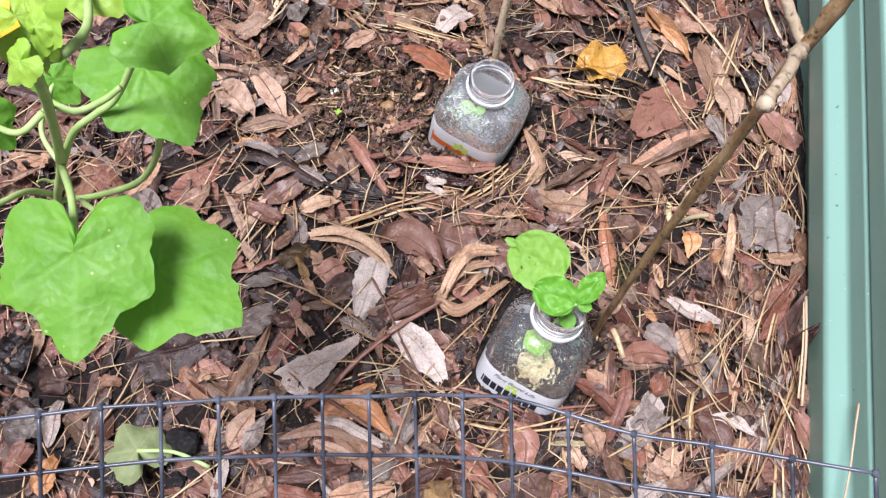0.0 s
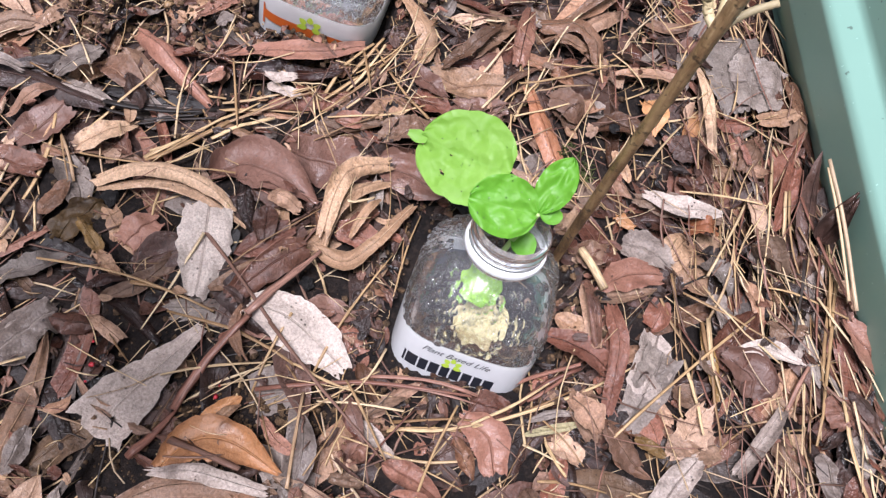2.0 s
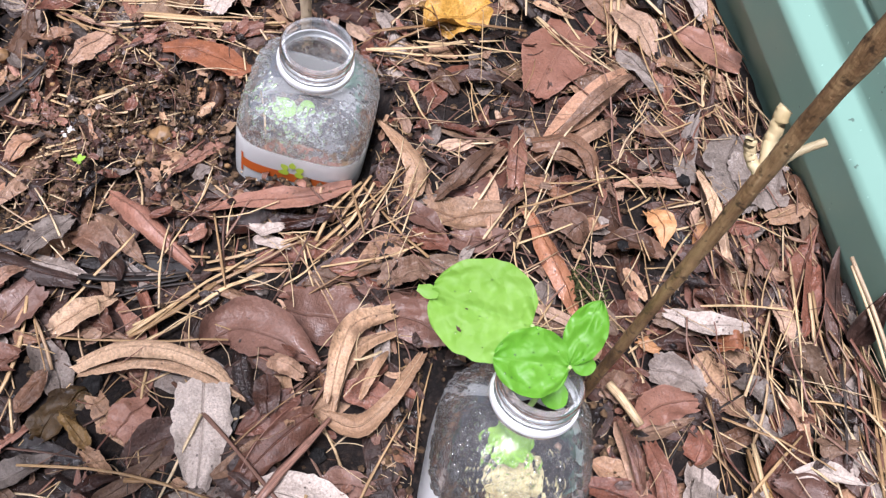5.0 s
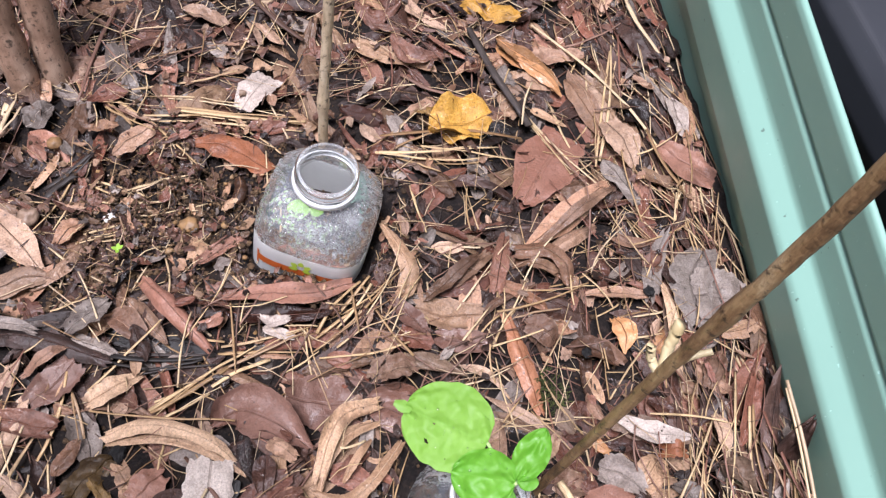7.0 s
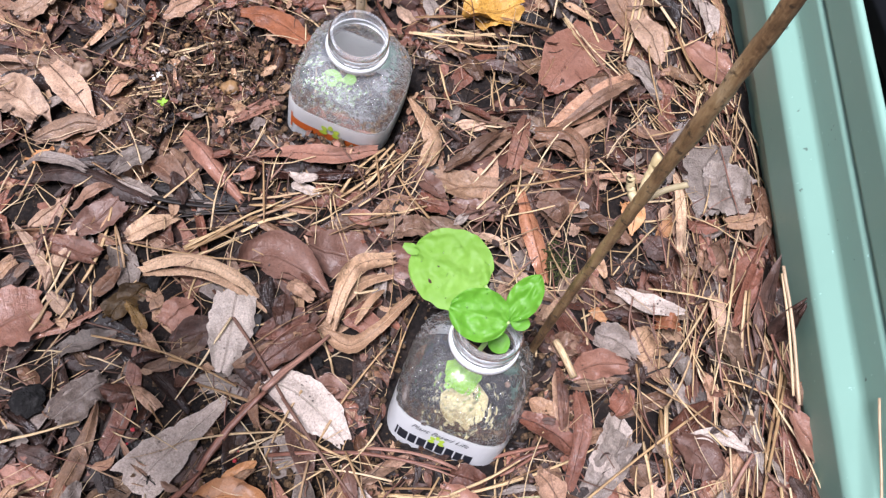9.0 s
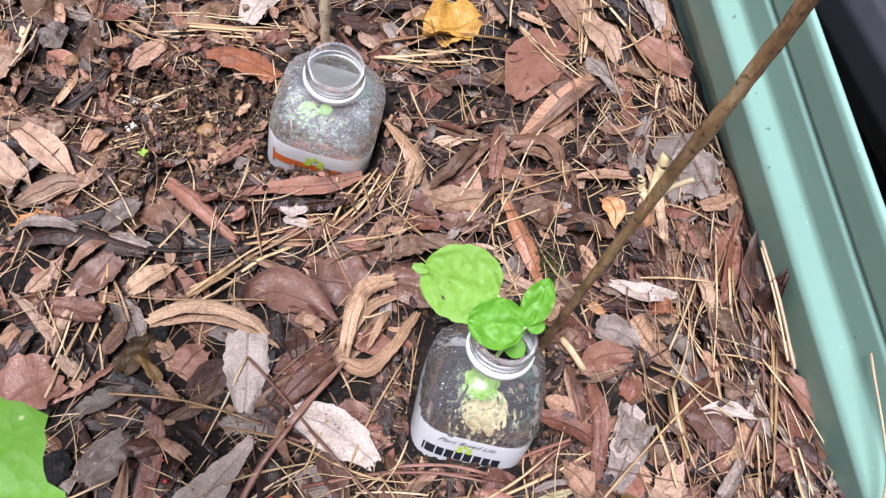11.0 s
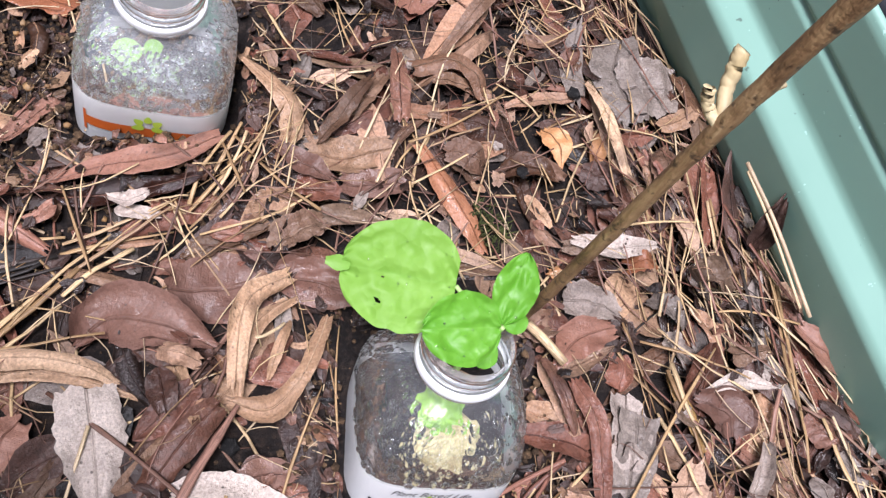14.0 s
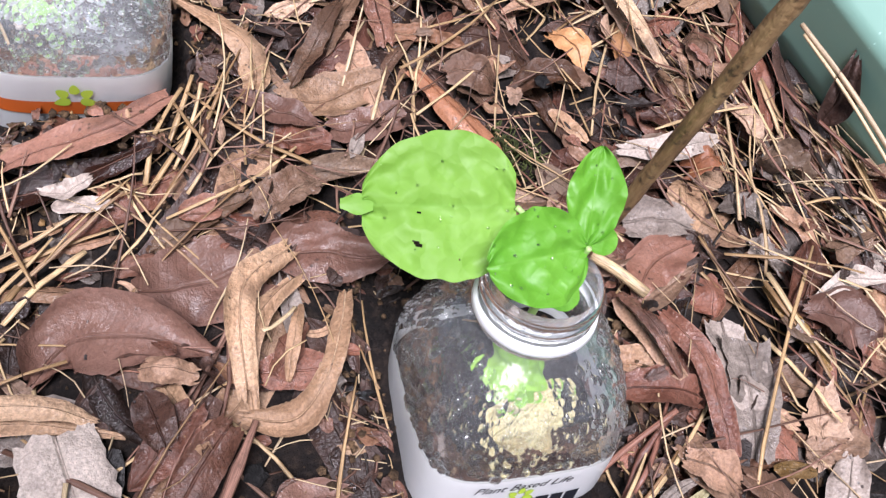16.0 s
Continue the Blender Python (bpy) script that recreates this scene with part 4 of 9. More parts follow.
part("leaf", squash_leaf((-0.21, -0.105, 0.414), (-0.216, -0.109, 0.408), (-0.1, -0.4, 0.9), 10, 0.2), vine_light, vine, "young bright leaf")
part("leaf", squash_leaf((-0.217, -0.089, 0.414), (-0.212, -0.093, 0.408), (0.2, -0.4, 0.85), 21, 0.2), vine_light, vine, "young bright leaf")
part("leaf", squash_leaf((-0.212, -0.089, 0.402), (-0.209, -0.09, 0.396), (0.3, -0.3, 0.85), 22, 0.2), vine_light, vine, "young bright leaf")
part("leaf", squash_leaf((-0.206, -0.097, 0.42), (-0.202, -0.093, 0.426), (-0.2, -0.5, 0.8), 23, 0.25), vine_light, vine, "young bright leaf")
part("stem", tube(smooth_line([(-0.401, 0.047, -0.01), (-0.325, -0.007, 0.156), (-0.291, -0.026, 0.228), (-0.258, -0.05, 0.312), (-0.225, -0.084, 0.384), (-0.216, -0.092, 0.408)]), lambda u: 0.0026 + -0.00050 * u, 10), vine_stem, vine)
part("leaf_stalk", tube(smooth_line([(-0.291, -0.026, 0.228), (-0.264, -0.061, 0.258), (-0.242, -0.099, 0.281)]), lambda u: 0.00204 + -0.00041 * u, 10), vine_stem, vine)
part("leaf_stalk", tube(smooth_line([(-0.328, -0.006, 0.15), (-0.294, -0.008, 0.168), (-0.257, -0.014, 0.204), (-0.232, -0.018, 0.260), (-0.238, -0.004, 0.284)]), lambda u: 0.00204 + -0.00041 * u, 10), vine_stem, vine)
part("leaf_stalk", tube(smooth_line([(-0.29, -0.026, 0.228), (-0.271, -0.029, 0.264), (-0.254, -0.029, 0.282), (-0.241, -0.025, 0.294), (-0.217, -0.02, 0.338)]), lambda u: 0.00197 + -0.00047 * u, 10), vine_stem, vine)
part("leaf_stalk", tube(smooth_line([(-0.331, -0.002, 0.15), (-0.33, -0.018, 0.18), (-0.332, -0.037, 0.198), (-0.343, -0.049, 0.204)]), lambda u: 0.00204 + -0.00041 * u, 10), vine_stem, vine)
part("leaf_stalk", tube(smooth_line([(-0.26, -0.046, 0.312), (-0.246, -0.051, 0.314), (-0.231, -0.051, 0.324), (-0.223, -0.048, 0.33)]), lambda u: 0.00177 + -0.00055 * u, 10), vine_stem, vine)
part("leaf_stalk", tube(smooth_line([(-0.222, -0.086, 0.39), (-0.21, -0.086, 0.396), (-0.21, -0.069, 0.39), (-0.221, -0.043, 0.382)]), lambda u: 0.0019 + -0.00054 * u, 10), vine_stem, vine)
part("leaf_stalk", tube(smooth_line([(-0.312, -0.006, 0.156), (-0.255, -0.055, 0.216), (-0.22, -0.087, 0.247)]), lambda u: 0.00177 + -0.00041 * u, 10), vine_stem, vine)
part("leaf_stalk", tube(smooth_line([(-0.292, -0.025, 0.222), (-0.308, -0.006, 0.228), (-0.306, 0.021, 0.238)]), lambda u: 0.00163 + -0.00041 * u, 10), vine_stem, vine)
part("leaf_stalk", tube(smooth_line([(-0.267, -0.044, 0.3), (-0.278, -0.052, 0.294), (-0.3, -0.043, 0.288)]), lambda u: 0.00177 + -0.00041 * u, 10), vine_stem, vine)
part("tendril", tube(smooth_line([(-0.311, -0.012, 0.18), (-0.316, -0.016, 0.192), (-0.317, -0.021, 0.198)]), lambda u: 0.0012 + -0.00070 * u, 10), vine_stem, vine)
for k in range(5):
    a = k * 1.2566
    part("petal", blade((-0.226, -0.092, 0.408), (-0.2260 + 0.011 * math.cos(a), -0.0920 + 0.011 * math.sin(a), 0.4140), (-math.cos(a) * 0.5, -math.sin(a) * 0.5, 0.8), 0.009, lambda u: oval(u, 0.6, 0.9), 0.15, 0.1, 0.06, 40 + k, 10, 8), flower_mat, vine, "orange petal")

# ---- net ----
net = tagged(empty_at("garden_net", (-0.15, -0.19, 0.20)), "dark plastic square-mesh garden net strung across the bed", "net")
part("strand", tube(smooth_line([(-0.1854, -0.2054, 0.4135), (-0.1723, -0.2023, 0.4137), (-0.1594, -0.1989, 0.4132), (-0.1467, -0.1963, 0.4124), (-0.1342, -0.1934, 0.411), (-0.1221, -0.1905, 0.4083), (-0.1111, -0.1884, 0.4065), (-0.1002, -0.1865, 0.4046), (-0.0891, -0.1842, 0.403), (-0.0775, -0.1826, 0.4016), (-0.0653, -0.1815, 0.4007), (-0.051, -0.1841, 0.4013), (-0.0353, -0.188, 0.404), (-0.0177, -0.1897, 0.4079), (-0.0006, -0.1921, 0.4121), (0.0156, -0.1948, 0.4176)], 4), 0.00052, 6), net_mat, net)
part("strand", tube(smooth_line([(-0.1847, -0.2161, 0.4055), (-0.1715, -0.2133, 0.4055), (-0.1584, -0.2102, 0.405), (-0.1456, -0.2072, 0.4043), (-0.1329, -0.2047, 0.4028), (-0.1206, -0.2021, 0.3998), (-0.1095, -0.2001, 0.398), (-0.0984, -0.1985, 0.396), (-0.0871, -0.1968, 0.394), (-0.0754, -0.1956, 0.3924), (-0.063, -0.195, 0.3912), (-0.0487, -0.1962, 0.3926), (-0.033, -0.1985, 0.3962), (-0.0153, -0.1998, 0.4003), (0.0018, -0.2014, 0.4049), (0.0182, -0.2037, 0.4106)], 4), 0.00052, 6), net_mat, net)
part("strand", tube(smooth_line([(-0.184, -0.2268, 0.3975), (-0.1707, -0.2243, 0.3973), (-0.1574, -0.2215, 0.3968), (-0.1445, -0.2181, 0.3962), (-0.1316, -0.216, 0.3946), (-0.1191, -0.2137, 0.3913), (-0.1079, -0.2118, 0.3895), (-0.0966, -0.2105, 0.3874), (-0.0851, -0.2094, 0.385), (-0.0733, -0.2086, 0.3832), (-0.0607, -0.2085, 0.3817), (-0.0464, -0.2083, 0.3839), (-0.0307, -0.209, 0.3884), (-0.0129, -0.2099, 0.3927), (0.0042, -0.2107, 0.3977), (0.0208, -0.2126, 0.4036)], 4), 0.00052, 6), net_mat, net)
part("strand", tube(smooth_line([(-0.1833, -0.2375, 0.3895), (-0.1699, -0.2353, 0.3891), (-0.1564, -0.2328, 0.3886), (-0.1434, -0.229, 0.3881), (-0.1303, -0.2273, 0.3864), (-0.1176, -0.2253, 0.3828), (-0.1063, -0.2235, 0.381), (-0.0948, -0.2225, 0.3788), (-0.0831, -0.222, 0.376), (-0.0712, -0.2216, 0.374), (-0.0584, -0.222, 0.3722), (-0.0441, -0.2204, 0.3752), (-0.0284, -0.2195, 0.3806), (-0.0105, -0.22, 0.3851), (0.0066, -0.22, 0.3905), (0.0234, -0.2215, 0.3966)], 4), 0.00052, 6), net_mat, net)
part("strand", tube(smooth_line([(-0.1833, -0.239, 0.373), (-0.1699, -0.2368, 0.3726), (-0.1564, -0.2343, 0.3721), (-0.1434, -0.2305, 0.3716), (-0.1303, -0.2288, 0.3699), (-0.1176, -0.2268, 0.3663), (-0.1063, -0.225, 0.3645), (-0.0948, -0.224, 0.3623), (-0.0831, -0.2235, 0.3595), (-0.0712, -0.2231, 0.3575), (-0.0584, -0.2235, 0.3557), (-0.0441, -0.2219, 0.3587), (-0.0284, -0.221, 0.3641), (-0.0105, -0.2215, 0.3686), (0.0066, -0.2215, 0.374), (0.0234, -0.223, 0.3801)], 4), 0.00052, 6), net_mat, net)
part("strand", tube(smooth_line([(-0.1833, -0.2405, 0.3565), (-0.1699, -0.2383, 0.3561), (-0.1564, -0.2358, 0.3556), (-0.1434, -0.232, 0.3551), (-0.1303, -0.2303, 0.3534), (-0.1176, -0.2283, 0.3498), (-0.1063, -0.2265, 0.348), (-0.0948, -0.2255, 0.3458), (-0.0831, -0.225, 0.343), (-0.0712, -0.2246, 0.341), (-0.0584, -0.225, 0.3392), (-0.0441, -0.2234, 0.3422), (-0.0284, -0.2225, 0.3476), (-0.0105, -0.223, 0.3521), (0.0066, -0.223, 0.3575), (0.0234, -0.2245, 0.3636)], 4), 0.00052, 6), net_mat, net)
part("strand", tube(smooth_line([(-0.1833, -0.242, 0.34), (-0.1699, -0.2398, 0.3396), (-0.1564, -0.2373, 0.3391), (-0.1434, -0.2335, 0.3386), (-0.1303, -0.2318, 0.3369), (-0.1176, -0.2298, 0.3333), (-0.1063, -0.228, 0.3315), (-0.0948, -0.227, 0.3293), (-0.0831, -0.2265, 0.3265), (-0.0712, -0.2261, 0.3245), (-0.0584, -0.2265, 0.3227), (-0.0441, -0.2249, 0.3257), (-0.0284, -0.224, 0.3311), (-0.0105, -0.2245, 0.3356), (0.0066, -0.2245, 0.341), (0.0234, -0.226, 0.3471)], 4), 0.00052, 6), net_mat, net)
part("strand", tube(smooth_line([(-0.1833, -0.2435, 0.3235), (-0.1699, -0.2413, 0.3231), (-0.1564, -0.2388, 0.3226), (-0.1434, -0.235, 0.3221), (-0.1303, -0.2333, 0.3204), (-0.1176, -0.2313, 0.3168), (-0.1063, -0.2295, 0.315), (-0.0948, -0.2285, 0.3128), (-0.0831, -0.228, 0.31), (-0.0712, -0.2276, 0.308), (-0.0584, -0.228, 0.3062), (-0.0441, -0.2264, 0.3092), (-0.0284, -0.2255, 0.3146), (-0.0105, -0.226, 0.3191), (0.0066, -0.226, 0.3245), (0.0234, -0.2275, 0.3306)], 4), 0.00052, 6), net_mat, net)
part("strand", tube(smooth_line([(-0.1833, -0.245, 0.307), (-0.1699, -0.2428, 0.3066), (-0.1564, -0.2403, 0.3061), (-0.1434, -0.2365, 0.3056), (-0.1303, -0.2348, 0.3039), (-0.1176, -0.2328, 0.3003), (-0.1063, -0.231, 0.2985), (-0.0948, -0.23, 0.2963), (-0.0831, -0.2295, 0.2935), (-0.0712, -0.2291, 0.2915), (-0.0584, -0.2295, 0.2897), (-0.0441, -0.2279, 0.2927), (-0.0284, -0.227, 0.2981), (-0.0105, -0.2275, 0.3026), (0.0066, -0.2275, 0.308), (0.0234, -0.229, 0.3141)], 4), 0.00052, 6), net_mat, net)
part("strand", tube(smooth_line([(-0.1833, -0.2465, 0.2905), (-0.1699, -0.2443, 0.2901), (-0.1564, -0.2418, 0.2896), (-0.1434, -0.238, 0.2891), (-0.1303, -0.2363, 0.2874), (-0.1176, -0.2343, 0.2838), (-0.1063, -0.2325, 0.282), (-0.0948, -0.2315, 0.2798), (-0.0831, -0.231, 0.277), (-0.0712, -0.2306, 0.275), (-0.0584, -0.231, 0.2732), (-0.0441, -0.2294, 0.2762), (-0.0284, -0.2285, 0.2816), (-0.0105, -0.229, 0.2861), (0.0066, -0.229, 0.2915), (0.0234, -0.2305, 0.2976)], 4), 0.00052, 6), net_mat, net)
part("strand", tube(smooth_line([(-0.1833, -0.248, 0.274), (-0.1699, -0.2458, 0.2736), (-0.1564, -0.2433, 0.2731), (-0.1434, -0.2395, 0.2726), (-0.1303, -0.2378, 0.2709), (-0.1176, -0.2358, 0.2673), (-0.1063, -0.234, 0.2655), (-0.0948, -0.233, 0.2633), (-0.0831, -0.2325, 0.2605), (-0.0712, -0.2321, 0.2585), (-0.0584, -0.2325, 0.2567), (-0.0441, -0.2309, 0.2597), (-0.0284, -0.23, 0.2651), (-0.0105, -0.2305, 0.2696), (0.0066, -0.2305, 0.275), (0.0234, -0.232, 0.2811)], 4), 0.00052, 6), net_mat, net)
part("strand", tube(smooth_line([(-0.1833, -0.2495, 0.2575), (-0.1699, -0.2473, 0.2571), (-0.1564, -0.2448, 0.2566), (-0.1434, -0.241, 0.2561), (-0.1303, -0.2393, 0.2544), (-0.1176, -0.2373, 0.2508), (-0.1063, -0.2355, 0.249), (-0.0948, -0.2345, 0.2468), (-0.0831, -0.234, 0.244), (-0.0712, -0.2336, 0.242), (-0.0584, -0.234, 0.2402), (-0.0441, -0.2324, 0.2432), (-0.0284, -0.2315, 0.2486), (-0.0105, -0.232, 0.2531), (0.0066, -0.232, 0.2585), (0.0234, -0.2335, 0.2646)], 4), 0.00052, 6), net_mat, net)
part("strand", tube(smooth_line([(-0.1833, -0.251, 0.241), (-0.1699, -0.2488, 0.2406), (-0.1564, -0.2463, 0.2401), (-0.1434, -0.2425, 0.2396), (-0.1303, -0.2408, 0.2379), (-0.1176, -0.2388, 0.2343), (-0.1063, -0.237, 0.2325), (-0.0948, -0.236, 0.2303), (-0.0831, -0.2355, 0.2275), (-0.0712, -0.2351, 0.2255), (-0.0584, -0.2355, 0.2237), (-0.0441, -0.2339, 0.2267), (-0.0284, -0.233, 0.2321), (-0.0105, -0.2335, 0.2366), (0.0066, -0.2335, 0.242), (0.0234, -0.235, 0.2481)], 4), 0.00052, 6), net_mat, net)
part("strand", tube(smooth_line([(-0.1833, -0.2525, 0.2245), (-0.1699, -0.2503, 0.2241), (-0.1564, -0.2478, 0.2236), (-0.1434, -0.244, 0.2231), (-0.1303, -0.2423, 0.2214), (-0.1176, -0.2403, 0.2178), (-0.1063, -0.2385, 0.216), (-0.0948, -0.2375, 0.2138), (-0.0831, -0.237, 0.211), (-0.0712, -0.2366, 0.209), (-0.0584, -0.237, 0.2072), (-0.0441, -0.2354, 0.2102), (-0.0284, -0.2345, 0.2156), (-0.0105, -0.235, 0.2201), (0.0066, -0.235, 0.2255), (0.0234, -0.2365, 0.2316)], 4), 0.00052, 6), net_mat, net)
part("strand", tube(smooth_line([(-0.1833, -0.254, 0.208), (-0.1699, -0.2518, 0.2076), (-0.1564, -0.2493, 0.2071), (-0.1434, -0.2455, 0.2066), (-0.1303, -0.2438, 0.2049), (-0.1176, -0.2418, 0.2013), (-0.1063, -0.24, 0.1995), (-0.0948, -0.239, 0.1973), (-0.0831, -0.2385, 0.1945), (-0.0712, -0.2381, 0.1925), (-0.0584, -0.2385, 0.1907), (-0.0441, -0.2369, 0.1937), (-0.0284, -0.236, 0.1991), (-0.0105, -0.2365, 0.2036), (0.0066, -0.2365, 0.209), (0.0234, -0.238, 0.2151)], 4), 0.00052, 6), net_mat, net)
part("strand", tube(smooth_line([(-0.1833, -0.2555, 0.1915), (-0.1699, -0.2533, 0.1911), (-0.1564, -0.2508, 0.1906), (-0.1434, -0.247, 0.1901), (-0.1303, -0.2453, 0.1884), (-0.1176, -0.2433, 0.1848), (-0.1063, -0.2415, 0.183), (-0.0948, -0.2405, 0.1808), (-0.0831, -0.24, 0.178), (-0.0712, -0.2396, 0.176), (-0.0584, -0.24, 0.1742), (-0.0441, -0.2384, 0.1772), (-0.0284, -0.2375, 0.1826), (-0.0105, -0.238, 0.1871), (0.0066, -0.238, 0.1925), (0.0234, -0.2395, 0.1986)], 4), 0.00052, 6), net_mat, net)
part("strand", tube(smooth_line([(-0.1833, -0.257, 0.175), (-0.1699, -0.2548, 0.1746), (-0.1564, -0.2523, 0.1741), (-0.1434, -0.2485, 0.1736), (-0.1303, -0.2468, 0.1719), (-0.1176, -0.2448, 0.1683), (-0.1063, -0.243, 0.1665), (-0.0948, -0.242, 0.1643), (-0.0831, -0.2415, 0.1615), (-0.0712, -0.2411, 0.1595), (-0.0584, -0.2415, 0.1577), (-0.0441, -0.2399, 0.1607), (-0.0284, -0.239, 0.1661), (-0.0105, -0.2395, 0.1706), (0.0066, -0.2395, 0.176), (0.0234, -0.241, 0.1821)], 4), 0.00052, 6), net_mat, net)
part("strand", tube(smooth_line([(-0.1833, -0.2585, 0.1585), (-0.1699, -0.2563, 0.1581), (-0.1564, -0.2538, 0.1576), (-0.1434, -0.25, 0.1571), (-0.1303, -0.2483, 0.1554), (-0.1176, -0.2463, 0.1518), (-0.1063, -0.2445, 0.15), (-0.0948, -0.2435, 0.1478), (-0.0831, -0.243, 0.145), (-0.0712, -0.2426, 0.143), (-0.0584, -0.243, 0.1412), (-0.0441, -0.2414, 0.1442), (-0.0284, -0.2405, 0.1496), (-0.0105, -0.241, 0.1541), (0.0066, -0.241, 0.1595), (0.0234, -0.2425, 0.1656)], 4), 0.00052, 6), net_mat, net)
part("strand", tube(smooth_line([(-0.1833, -0.26, 0.142), (-0.1699, -0.2578, 0.1416), (-0.1564, -0.2553, 0.1411), (-0.1434, -0.2515, 0.1406), (-0.1303, -0.2498, 0.1389), (-0.1176, -0.2478, 0.1353), (-0.1063, -0.246, 0.1335), (-0.0948, -0.245, 0.1313), (-0.0831, -0.2445, 0.1285), (-0.0712, -0.2441, 0.1265), (-0.0584, -0.2445, 0.1247), (-0.0441, -0.2429, 0.1277), (-0.0284, -0.242, 0.1331), (-0.0105, -0.2425, 0.1376), (0.0066, -0.2425, 0.143), (0.0234, -0.244, 0.1491)], 4), 0.00052, 6), net_mat, net)
part("strand", tube(smooth_line([(-0.1833, -0.2615, 0.1255), (-0.1699, -0.2593, 0.1251), (-0.1564, -0.2568, 0.1246), (-0.1434, -0.253, 0.1241), (-0.1303, -0.2513, 0.1224), (-0.1176, -0.2493, 0.1188), (-0.1063, -0.2475, 0.117), (-0.0948, -0.2465, 0.1148), (-0.0831, -0.246, 0.112), (-0.0712, -0.2456, 0.11), (-0.0584, -0.246, 0.1082), (-0.0441, -0.2444, 0.1112), (-0.0284, -0.2435, 0.1166), (-0.0105, -0.244, 0.1211), (0.0066, -0.244, 0.1265), (0.0234, -0.2455, 0.1326)], 4), 0.00052, 6), net_mat, net)
part("strand", tube(smooth_line([(-0.1833, -0.263, 0.109), (-0.1699, -0.2608, 0.1086), (-0.1564, -0.2583, 0.1081), (-0.1434, -0.2545, 0.1076), (-0.1303, -0.2528, 0.1059), (-0.1176, -0.2508, 0.1023), (-0.1063, -0.249, 0.1005), (-0.0948, -0.248, 0.0983), (-0.0831, -0.2475, 0.0955), (-0.0712, -0.2471, 0.0935), (-0.0584, -0.2475, 0.0917), (-0.0441, -0.2459, 0.0947), (-0.0284, -0.245, 0.1001), (-0.0105, -0.2455, 0.1046), (0.0066, -0.2455, 0.11), (0.0234, -0.247, 0.1161)], 4), 0.00052, 6), net_mat, net)
part("strand", tube(smooth_line([(-0.1833, -0.2645, 0.0925), (-0.1699, -0.2623, 0.0921), (-0.1564, -0.2598, 0.0916), (-0.1434, -0.256, 0.0911), (-0.1303, -0.2543, 0.0894), (-0.1176, -0.2523, 0.0858), (-0.1063, -0.2505, 0.084), (-0.0948, -0.2495, 0.0818), (-0.0831, -0.249, 0.079), (-0.0712, -0.2486, 0.077), (-0.0584, -0.249, 0.0752), (-0.0441, -0.2474, 0.0782), (-0.0284, -0.2465, 0.0836), (-0.0105, -0.247, 0.0881), (0.0066, -0.247, 0.0935), (0.0234, -0.2485, 0.0996)], 4), 0.00052, 6), net_mat, net)
part("strand", tube(smooth_line([(-0.1833, -0.266, 0.076), (-0.1699, -0.2638, 0.0756), (-0.1564, -0.2613, 0.0751), (-0.1434, -0.2575, 0.0746), (-0.1303, -0.2558, 0.0729), (-0.1176, -0.2538, 0.0693), (-0.1063, -0.252, 0.0675), (-0.0948, -0.251, 0.0653), (-0.0831, -0.2505, 0.0625), (-0.0712, -0.2501, 0.0605), (-0.0584, -0.2505, 0.0587), (-0.0441, -0.2489, 0.0617), (-0.0284, -0.248, 0.0671), (-0.0105, -0.2485, 0.0716), (0.0066, -0.2485, 0.077), (0.0234, -0.25, 0.0831)], 4), 0.00052, 6), net_mat, net)
part("strand", tube(smooth_line([(-0.1833, -0.2675, 0.0595), (-0.1699, -0.2653, 0.0591), (-0.1564, -0.2628, 0.0586), (-0.1434, -0.259, 0.0581), (-0.1303, -0.2573, 0.0564), (-0.1176, -0.2553, 0.0528), (-0.1063, -0.2535, 0.051), (-0.0948, -0.2525, 0.0488), (-0.0831, -0.252, 0.046), (-0.0712, -0.2516, 0.044), (-0.0584, -0.252, 0.0422), (-0.0441, -0.2504, 0.0452), (-0.0284, -0.2495, 0.0506), (-0.0105, -0.25, 0.0551), (0.0066, -0.25, 0.0605), (0.0234, -0.2515, 0.0666)], 4), 0.00052, 6), net_mat, net)
part("strand", tube(smooth_line([(-0.1833, -0.269, 0.043), (-0.1699, -0.2668, 0.0426), (-0.1564, -0.2643, 0.0421), (-0.1434, -0.2605, 0.0416), (-0.1303, -0.2588, 0.0399), (-0.1176, -0.2568, 0.0363), (-0.1063, -0.255, 0.0345), (-0.0948, -0.254, 0.0323), (-0.0831, -0.2535, 0.0295), (-0.0712, -0.2531, 0.0275), (-0.0584, -0.2535, 0.0257), (-0.0441, -0.2519, 0.0287), (-0.0284, -0.251, 0.0341), (-0.0105, -0.2515, 0.0386), (0.0066, -0.2515, 0.044), (0.0234, -0.253, 0.0501)], 4), 0.00052, 6), net_mat, net)
part("strand", tube(smooth_line([(-0.1833, -0.2705, 0.0265), (-0.1699, -0.2683, 0.0261), (-0.1564, -0.2658, 0.0256), (-0.1434, -0.262, 0.0251), (-0.1303, -0.2603, 0.0234), (-0.1176, -0.2583, 0.0198), (-0.1063, -0.2565, 0.018), (-0.0948, -0.2555, 0.0158), (-0.0831, -0.255, 0.013), (-0.0712, -0.2546, 0.011), (-0.0584, -0.255, 0.0092), (-0.0441, -0.2534, 0.0122), (-0.0284, -0.2525, 0.0176), (-0.0105, -0.253, 0.0221), (0.0066, -0.253, 0.0275), (0.0234, -0.2545, 0.0336)], 4), 0.00052, 6), net_mat, net)
